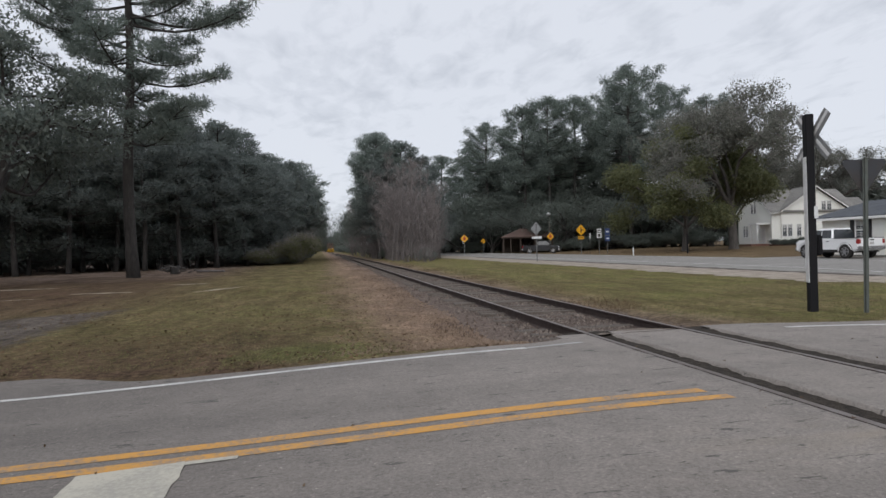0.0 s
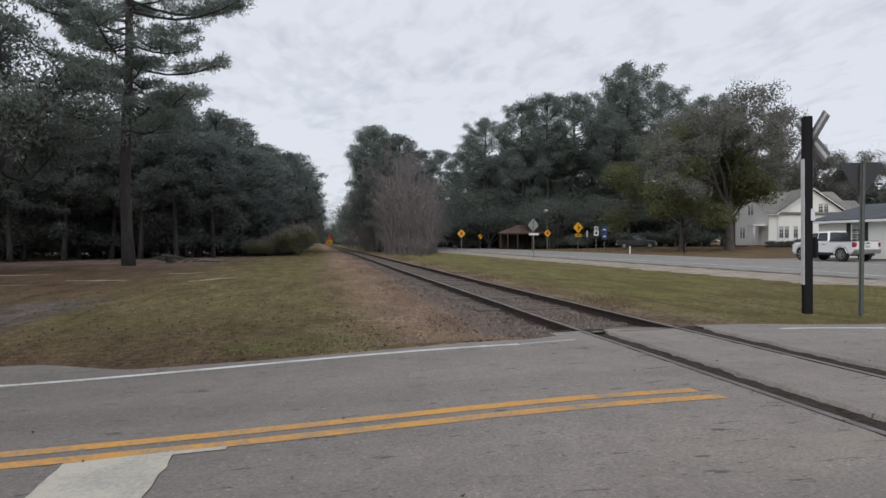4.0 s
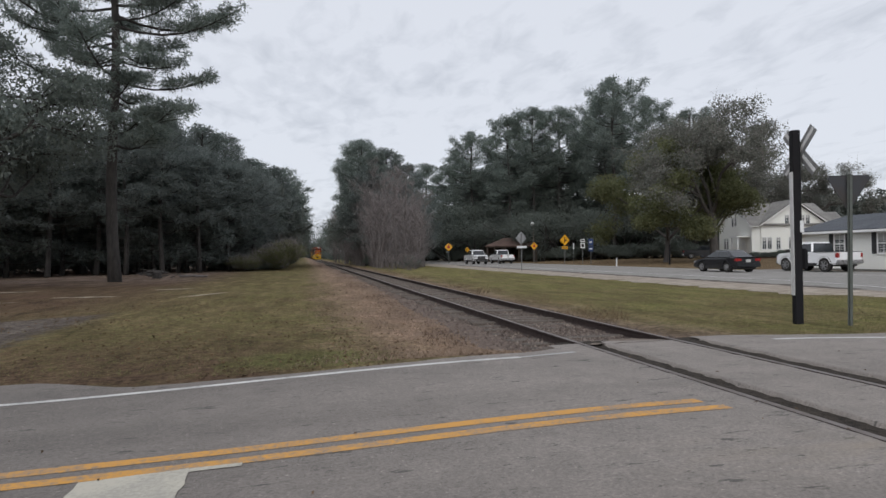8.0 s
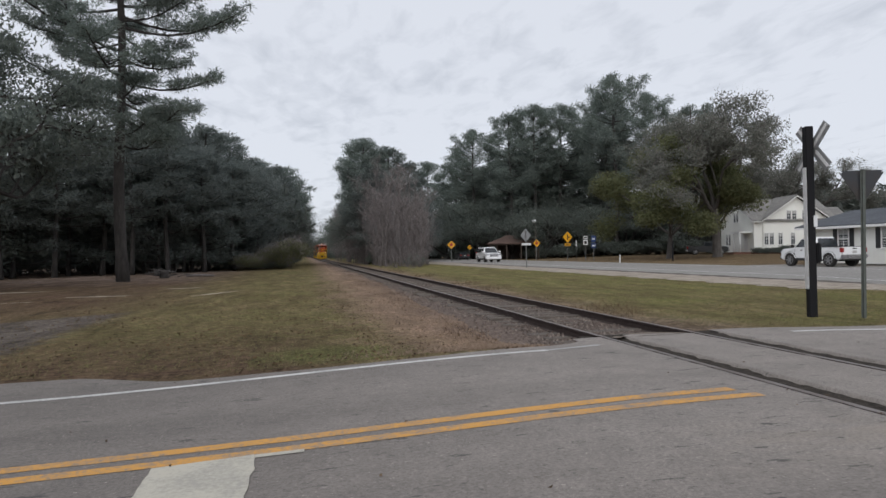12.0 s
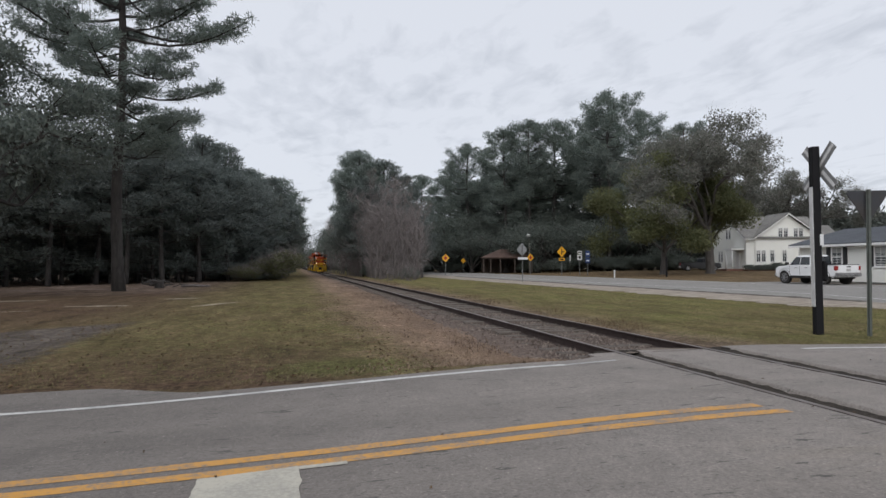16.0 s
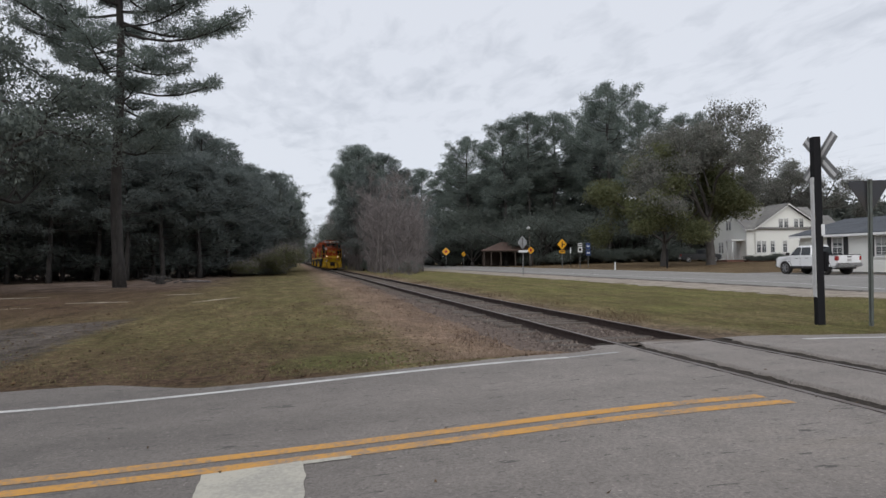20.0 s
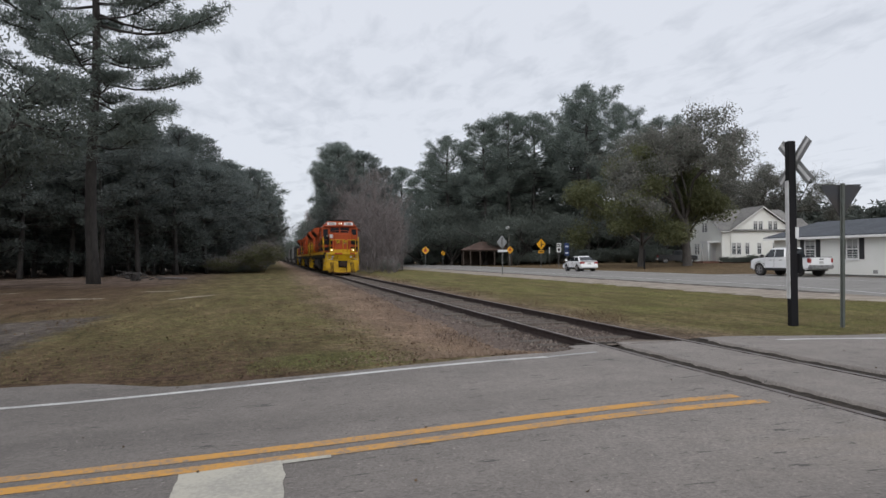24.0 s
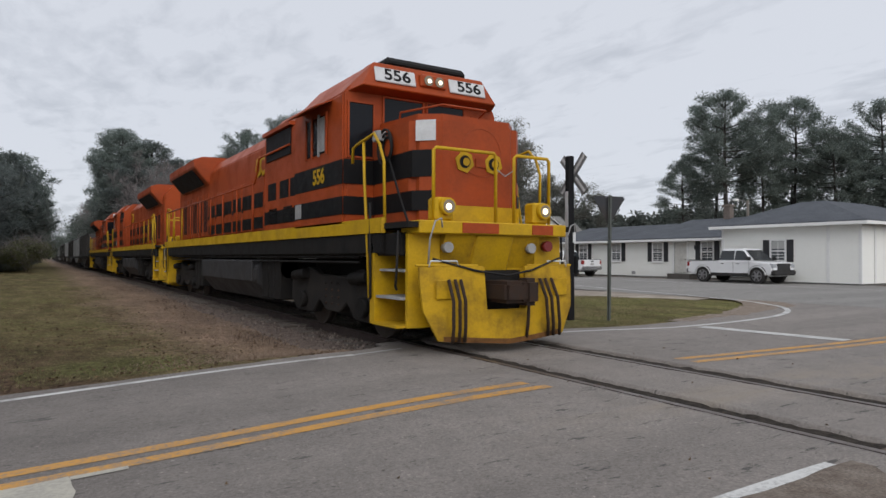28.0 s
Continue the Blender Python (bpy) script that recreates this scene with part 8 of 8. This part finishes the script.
lampb = part("wall_lamp", bbox(11.85, 11.98, -0.14, -0.02, 1.9, 2.15, bev=0.02), SHUTTER, bld)
lampb.matrix_basis = fr_l
vent = part("foundation_vent", bbox(6.9, 7.2, -0.03, 0.0, 0.3, 0.5), GREY_PLATE, bld)
vent.matrix_basis = fr_l
chimney = part("chimney", bbox(38.2, 38.6, 26.35, 26.8, 3.0, 4.80), BRICK_CH, bld, "grey-brown brick chimney")
part("cap", bbox(38.13, 38.67, 26.28, 26.87, 4.80, 4.95, bev=0.01), BRICK_CH, chimney)
for q in range(12):
    part("course", bbox(38.185, 38.615, 26.335, 26.815, 3.0 + 0.145 * q, 3.11 + 0.145 * q), BRICK_CH, chimney)
sl = thing("street_lamp", pose(45.4, 29.7, 0.29), "weathered pole with a small lamp head behind the roof", "street lamp")
part("pole", tube(bmesh.new(), [(0, 0, -0.2), (0, 0, 5.75)], 0.10, 8), POST_WOOD, sl)
part("arm", tube(bmesh.new(), [(0, 0, 5.5), (-0.25, 0.35, 5.75), (-0.45, 0.6, 5.75)], 0.03, 6), GREY_PLATE, sl)
part("lamp_head", bevel_all(bbox(-0.88, -0.36, 0.42, 0.76, 5.70, 5.86), 0.06), WHITE_TRIM, sl)

# the white two-storey house under the oaks
house = thing("house", pose(57.47, 74.4, 0.62, 0, 0, -11), "white two-storey gabled house with grey shingle roof", "house")
lap_wall((0, 0), (1.15, 0), 0.25, 4.4, house, 0.16)
lap_wall((1.15, -0.15), (9.85, -0.15), 0.25, 4.4, house, 0.16, gable=(0.5, 3.0))
lap_wall((9.85, 0), (10.7, 0), 0.25, 4.4, house, 0.16)
lap_wall((0, 9.5), (0, 0), 0.25, 4.4, house, 0.16, gable=(0.5, 2.85))
lap_wall((10.7, 0), (10.7, 9.5), 0.25, 4.4, house, 0.16, gable=(0.5, 2.85))
part("wall", bbox(0.05, 10.65, 9.4, 9.5, 0.25, 4.3), SIDING, house)
part("foundation", bbox(0.1, 10.6, 0.0, 9.3, -0.5, 0.27), STEP_BRICK, house)
roof_mesh([((-0.35, -0.45, 4.26), (11.1, -0.45, 4.26), (11.1, 4.75, 7.42), (-0.35, 4.75, 7.42)), ((-0.35, 9.95, 4.26), (11.1, 9.95, 4.26), (11.1, 4.75, 7.42), (-0.35, 4.75, 7.42))], ROOF_GREY, house)
roof_mesh([((0.78, -0.6, 4.32), (5.5, -0.6, 7.60), (5.5, 5.0, 7.60), (0.78, 5.0, 4.32)), ((10.22, -0.6, 4.32), (5.5, -0.6, 7.60), (5.5, 5.0, 7.60), (10.22, 5.0, 4.32))], ROOF_GREY, house)
for pts in ([(0.76, 4.14), (5.5, 7.42), (5.5, 7.56), (0.76, 4.30)], [(10.24, 4.14), (10.24, 4.30), (5.5, 7.56), (5.5, 7.42)]):
    part("fascia", prism(bmesh.new(), pts, -0.64, -0.60), WHITE_TRIM, house, "white rake board")
part("fascia", bbox(-0.35, 0.76, -0.49, -0.45, 4.15, 4.26), WHITE_TRIM, house, "white fascia board")
for y0, y1, z0, z1 in ((-0.45, 4.75, 4.26, 7.42), (9.95, 4.75, 4.26, 7.42)):
    bm = bmesh.new()
    slab(bm, [(y0, z0 - 0.12), (y1, z1 - 0.12), (y1, z1), (y0, z0)], -0.39, -0.35)
    part("fascia", bm, WHITE_TRIM, house, "white rake board")
roof_mesh([((11.1, 3.0, 4.5), (14.7, 3.0, 4.5), (14.7, 5.6, 6.25), (11.1, 5.6, 6.25)), ((11.1, 8.2, 4.5), (14.7, 8.2, 4.5), (14.7, 5.6, 6.25), (11.1, 5.6, 6.25))], ROOF_GREY, house)
lap_wall((10.7, 3.4), (14.3, 3.4), 0.25, 4.5, house, 0.16)
lap_wall((14.3, 3.4), (14.3, 7.8), 0.25, 4.5, house, 0.16, gable=(0.5, 1.5))
hf = wall_frame((0, -0.15), (1, -0.15))
for x, z, h in ((1.55, 1.25, 1.45), (2.25, 1.25, 1.45), (3.40, 1.25, 1.45), (5.05, 1.25, 1.45), (7.2, 1.25, 1.45), (8.8, 1.25, 1.45), (4.55, 4.30, 1.3), (5.27, 4.30, 1.3), (6.6, 4.30, 1.3), (7.3, 4.30, 1.3)):
    window(hf, x, z, 0.50, h, house, shutters=False, blind=0.3)
he = wall_frame((0, 9.5), (0, 0))
for x, z, h in ((1.9, 1.25, 1.45), (2.7, 1.25, 1.45), (4.3, 4.4, 1.2), (5.1, 4.4, 1.2)):
    window(he, x, z, 0.54, h, house, shutters=False, blind=0.3)
hd = part("door", bbox(6.9, 7.8, -0.05, 0.03, 0.3, 2.4), WHITE_TRIM, house)
hd.matrix_basis = he
for y in (0.8, 2.5):
    part("porch_column", tube(bmesh.new(), [(-1.5, y, 0.2), (-1.5, y, 2.85)], 0.10, 10), WHITE_TRIM, house)
part("porch_roof", bbox(-1.75, -0.02, 0.5, 2.8, 2.8, 3.02), WHITE_TRIM, house)
part("porch_steps", bbox(-2.3, -0.02, 0.7, 2.6, -0.4, 0.3), STEP_BRICK, house)

# open shelter with a rusty roof beyond the highway
SHED_WOOD = painted("dark_stained_timber", (0.05, 0.036, 0.03), 0.8, 0.0, 0.5, 4.0)
shed = thing("shelter", pose(31.5, 97.2, 0.42, 0, 0, -14), "open shelter with rusty brown roof on wooden posts", "shelter")
roof_mesh([((-3.6, -2.2, 2.3), (4.6, -2.2, 2.3), (3.2, 1.0, 3.6), (-0.4, 1.0, 3.6)), ((-3.6, -2.2, 2.3), (-0.4, 1.0, 3.6), (-3.6, 4.2, 2.3)), ((4.6, -2.2, 2.3), (3.2, 1.0, 3.6), (4.6, 4.2, 2.3)), ((-3.6, 4.2, 2.3), (-0.4, 1.0, 3.6), (3.2, 1.0, 3.6), (4.6, 4.2, 2.3))], ROOF_RUST, shed)
part("beam", bbox(-3.4, 4.4, -2.05, -1.9, 2.14, 2.30), SHED_WOOD, shed)
for x, y in ((-3.2, -1.95), (-2.1, -1.95), (-0.6, -1.95), (1.6, -1.95), (4.2, -1.95), (-3.2, 4.0), (4.2, 4.0)):
    part("post", bbox(x - 0.075, x + 0.075, y - 0.075, y + 0.075, -0.1, 2.35, bev=0.01), SHED_WOOD, shed)
part("back_wall", bbox(-3.3, 4.3, 4.0, 4.12, 0.0, 2.3), SHED_WOOD, shed)
lamp2 = thing("street_lamp", pose(34.6, 94.0, 0.29), "slim pole with a pale round lamp head", "street lamp")
part("pole", tube(bmesh.new(), [(0, 0, -0.2), (0, 0, 6.2)], 0.09, 8), POST_WOOD, lamp2)
bm = bmesh.new()
bmesh.ops.create_uvsphere(bm, u_segments=12, v_segments=8, radius=0.36)
bmesh.ops.scale(bm, vec=(1, 1, 0.7), verts=bm.verts)
bmesh.ops.translate(bm, vec=(-0.3, -0.4, 5.8), verts=bm.verts)
part("lamp_head", bm, WHITE_PLATE, lamp2)

# ---- signs ----
SIGN_YELLOW = painted("yellow_sign_sheeting", (0.72, 0.36, 0.015), 0.4, 0.0, 0.15, 4.0)
SIGN_BACK = painted("bare_aluminium_sign_back", (0.30, 0.305, 0.31), 0.5, 0.5, 0.4, 4.0)
SIGN_DARK = painted("dark_grey_sign_back", (0.042, 0.044, 0.050), 0.6, 0.1, 0.4, 4.0, spec=0.25)
SIGN_BLUE = painted("blue_sign_sheeting", (0.03, 0.06, 0.17), 0.4)
SIGN_WHITE = painted("white_sign_sheeting", (0.62, 0.63, 0.64), 0.4, 0.0, 0.2, 4.0)
SIGN_BLACK = painted("black_sign_ink", (0.012, 0.012, 0.012), 0.5)
SIGN_RED = painted("red_sign_ink", (0.35, 0.02, 0.02), 0.5)
GALV = painted("galvanised_post", (0.20, 0.205, 0.205), 0.5, 0.6, 0.4, 6.0)
POST_BLACK = painted("black_tarred_post", (0.008, 0.008, 0.010), 0.75, 0.0, 0.5, 3.0, (0.022, 0.020, 0.020), 0.3, spec=0.2)
POST_GREEN = painted("dull_green_channel_post", (0.085, 0.098, 0.09), 0.6, 0.3, 0.4, 6.0)
TAPE = painted("white_reflective_tape", (0.66, 0.66, 0.66), 0.4, 0.0, 0.3, 5.0)


def channel_post(parent, h, mat, w=0.06):
    bm = bmesh.new()
    prism(bm, [(-w, 0.0), (-w * 0.5, 0.0), (-w * 0.3, 0.035), (w * 0.3, 0.035), (w * 0.5, 0.0), (w, 0.0), (w, 0.006), (w * 0.55, 0.008), (w * 0.35, 0.042), (-w * 0.35, 0.042), (-w * 0.55, 0.008), (-w, 0.006)], -0.3, h)
    bmesh.ops.rotate(bm, cent=(0, 0, 0), matrix=Matrix.Rotation(radians(90), 3, "X"), verts=bm.verts)
    return part("post", bm, mat, parent)


def diamond(side, thick=0.006):
    h = side / math.sqrt(2)
    bm = bmesh.new()
    prism(bm, [(0, -h), (h, 0), (0, h), (-h, 0)], -thick / 2, thick / 2)
    bmesh.ops.bevel(bm, geom=[e for e in bm.edges if abs(e.verts[0].co.y - e.verts[1].co.y) > thick / 2], offset=0.05, segments=3, affect="EDGES")
    return bm


def warning_sign(x, y, zc, side, rz, label, symbol, plaque=False):
    s = thing("warning_sign", pose(x, y, 0.29, 0, 0, rz), label, "road sign")
    part("post", bbox(-0.035, 0.035, 0.0, 0.06, -0.3, zc - 0.29, bev=0.008), GALV, s)
    pl = part("panel", diamond(side), SIGN_YELLOW, s)
    pl.location = (0, -0.02, zc - 0.29)
    bm = bmesh.new()
    if symbol == "stop":
        disc(bm, (0, -0.006, 0.0), side * 0.27, "y", 0.004, 8)
        part("symbol", bm, SIGN_RED, pl)
        bm = bmesh.new()
        box(bm, -0.04, 0.04, -0.009, -0.003, side * 0.30, side * 0.52)
        part("symbol", bm, SIGN_BLACK, pl)
    elif symbol == "side":
        box(bm, -0.06, 0.06, -0.009, -0.003, -0.34, 0.34)
        box(bm, 0.06, 0.34, -0.009, -0.003, -0.06, 0.06)
        part("symbol", bm, SIGN_BLACK, pl)
    elif symbol == "curve":
        tube(bm, [(-0.15, -0.006, -0.25), (-0.13, -0.006, 0.0), (0.02, -0.006, 0.12), (0.2, -0.006, 0.22)], 0.05, 4)
        part("symbol", bm, SIGN_BLACK, pl)
    if plaque:
        q = part("plaque", bbox(-side * 0.42, side * 0.42, -0.03, -0.02, zc - 0.29 - side * 1.12, zc - 0.29 - side * 0.76, bev=0.004), SIGN_YELLOW, s)
        for k, zz in enumerate((0.98, 0.88)):
            part("text_bar", bbox(-side * 0.32, side * 0.32, -0.036, -0.029, zc - 0.29 - side * zz - 0.03, zc - 0.29 - side * zz + 0.03), SIGN_BLACK, q)
    return s


warning_sign(30.5, 72.1, 3.12, 0.95, 10, "yellow side-road warning sign with plaque", "side", True)
warning_sign(19.24, 84.6, 2.57, 0.80, 0, "yellow stop-ahead warning sign on a post", "stop")
warning_sign(32.0, 86.6, 2.64, 0.80, 10, "yellow stop-ahead warning sign on a post", "stop")
warning_sign(26.2, 101.9, 2.32, 0.62, 10, "small pale curve warning sign", "curve")
# back of a warning sign with a white plate, near the highway edge
s = thing("warning_sign", pose(15.98, 45.6, 0.30, 0, 0, 20), "grey back of a diamond sign with white plate", "road sign")
part("post", bbox(-0.03, 0.03, -0.05, 0.0, -0.3, 2.75, bev=0.006), GALV, s)
pl = part("panel", diamond(0.72), SIGN_BACK, s)
pl.location = (0, 0.012, 2.40)
part("plate", bbox(-0.46, 0.46, -0.062, -0.052, 1.66, 1.82, bev=0.003), SIGN_WHITE, s, "narrow white plate")
# route sign, blue sign, delineators
s = thing("route_sign", pose(31.6, 69.5, 0.55, 0, 0, 10), "black and white route marker on a post", "road sign")
part("post", bbox(-0.03, 0.03, 0.0, 0.05, -0.3, 2.7), GALV, s)
part("panel", bbox(-0.30, 0.30, -0.012, -0.002, 2.28, 2.62, bev=0.003), SIGN_WHITE, s)
part("panel", bbox(-0.31, 0.31, -0.012, -0.002, 1.58, 2.18, bev=0.003), SIGN_WHITE, s)
part("text_bar", bbox(-0.22, 0.22, -0.018, -0.011, 2.39, 2.51), SIGN_BLACK, s)
part("text_bar", bbox(-0.16, 0.16, -0.018, -0.011, 1.72, 2.04), SIGN_BLACK, s)
s = thing("information_sign", pose(32.84, 70.0, 0.45, 0, 0, 10), "stacked blue signs on a post", "road sign")
part("post", bbox(-0.03, 0.03, 0.0, 0.05, -0.3, 2.9), GALV, s)
for z0, z1 in ((2.2, 2.95), (1.5, 2.1)):
    part("panel", bbox(-0.33, 0.33, -0.012, -0.002, z0 - 0.2, z1 - 0.2, bev=0.003), SIGN_BLUE, s)
    part("text_bar", bbox(-0.2, 0.2, -0.018, -0.011, (z0 + z1) / 2 - 0.28, (z0 + z1) / 2 - 0.12), SIGN_WHITE, s)
s = thing("delineator", pose(33.3, 76.0, 0.70), "slim white delineator on a thin post", "delineator")
part("post", tube(bmesh.new(), [(0, 0, -0.6), (0, 0, 2.1)], 0.02, 6), GALV, s)
part("reflector", bbox(-0.07, 0.07, -0.03, -0.02, 1.35, 2.1), SIGN_WHITE, s)
s = thing("marker_post", pose(29.03, 56.3, 0.32), "short white marker post in the verge", "marker post")
part("post", bbox(-0.055, 0.055, -0.05, 0.05, -0.2, 0.72, bev=0.02), SIGN_WHITE, s)
s = thing("fence_post", pose(36.2, 59.0, 0.3), "tall dark weathered post in the yard", "post")
part("post", bbox(-0.07, 0.07, -0.07, 0.07, -0.2, 2.0, bev=0.02), POST_BLACK, s)

# crossbuck at the crossing
cb = thing("crossbuck", pose(9.34, 10.68, 0.17, 0, -0.3, -16) @ Matrix.Scale(1.08, 4), "black timber post with a white-striped crossbuck", "railway sign")
part("post", bevel_all(bbox(-0.068, 0.068, -0.068, 0.068, -0.3, 3.34), 0.012, 1), POST_BLACK, cb)
part("tape", bbox(-0.074, -0.0685, -0.064, 0.064, 0.50, 2.62), TAPE, cb, "white reflective tape strip")
part("notice", bbox(0.03, 0.09, -0.080, -0.070, 1.58, 1.78), SIGN_WHITE, cb, "small white notice")
part("box", bevel_all(bbox(0.075, 0.15, -0.09, 0.05, 0.95, 1.3), 0.02), POST_BLACK, cb)
for ang in (48, -48):
    bl = part("blade", bbox(-0.50, 0.50, 0.088 + (0.012 if ang > 0 else 0), 0.098 + (0.012 if ang > 0 else 0), -0.095, 0.095, bev=0.003), SIGN_BACK, cb, "grey blade with a white stripe")
    bl.matrix_basis = Matrix.Translation((0.0, 0, 2.97)) @ pose(0, 0, 0, 0, 0, -74) @ pose(0, 0, 0, 0, ang, 0)
    sp = part("stripe", bbox(-0.49, 0.49, -0.004 + 0.087 + (0.012 if ang > 0 else 0), 0.088 + (0.012 if ang > 0 else 0), -0.028, 0.028), TAPE, bl)
# yield sign seen from behind
ys = thing("yield_sign", pose(9.92, 10.1, 0.2, 0, 0.6, -25), "back of a yield sign on a channel post", "road sign")
channel_post(ys, 2.70, POST_GREEN, 0.042)
bm = bmesh.new()
prism(bm, [(0, -0.41), (0.385, 0.235), (-0.385, 0.235)], 0.05, 0.058)
bmesh.ops.bevel(bm, geom=[e for e in bm.edges if abs(e.verts[0].co.y - e.verts[1].co.y) > 0.004], offset=0.045, segments=4, affect="EDGES")
p = part("panel", bm, SIGN_DARK, ys)
p.location = (0, 0, 2.45)


# ---- what moves ----
def motions():
    for car, back, turn in TRAIN:
        walk(car, [(t, pose(TRACK_X, y + back, RAIL_Z, 0, 0, turn)) for t, y in TRAIN_ROWS])
    for car, x, rz, rows in ((pickup_d, 25.0, 90, [(0, -41.8), (6, 49.1), (8, 79.4), (9, 94.5), (28, 382)]),
                             (sedan_e, 25.0, 90, [(0, -101), (8, 34.6), (9, 52), (10, 69), (11, 85.7), (28, 370)]),
                             (sedan_w, 25.0, 90, [(0, -337), (22.5, 26.9), (24, 51), (25, 67), (26, 82.4), (28, 115)]),
                             (pickup_f, 21.1, -90, [(0, 215), (8, 77.6), (9, 61), (10, 43.8), (11, 26.3), (28, -265)]),
                             (suv_g, 21.1, -90, [(0, 278), (11, 90.4), (12, 73.4), (12.5, 65.2), (14.5, 30.6), (15, 22.1), (28, -199)]),
                             (truck_i, 21.1, -90, [(0, 570), (25, 101.9), (26, 83.1), (26.5, 73.3), (28, 45)])):
        walk(car, [(t, pose(x, y, ZR, 0, 0, rz)) for t, y in rows])
    walk(pickup_k, [(t, pose(x, y, ground_z(x, y) + 0.02, 0, 0, -27)) for t, x, y in ((0, 30.9, 87.3), (1, 33.9, 86.0), (3, 39.9, 83.4), (6, 48.5, 78.7), (6.6, 49.9, 78.0), (7.2, 51.0, 77.4), (8.5, 52.2, 76.8), (28, 52.2, 76.8))])


TRAIN_ROWS = [(0, 325.4), (8, 234.6), (15, 155.3), (18, 121.2), (20, 98.6), (22.5, 70.1), (25, 41.8), (27, 18.7), (27.5, 12.95), (28, 7.3)]
motions()
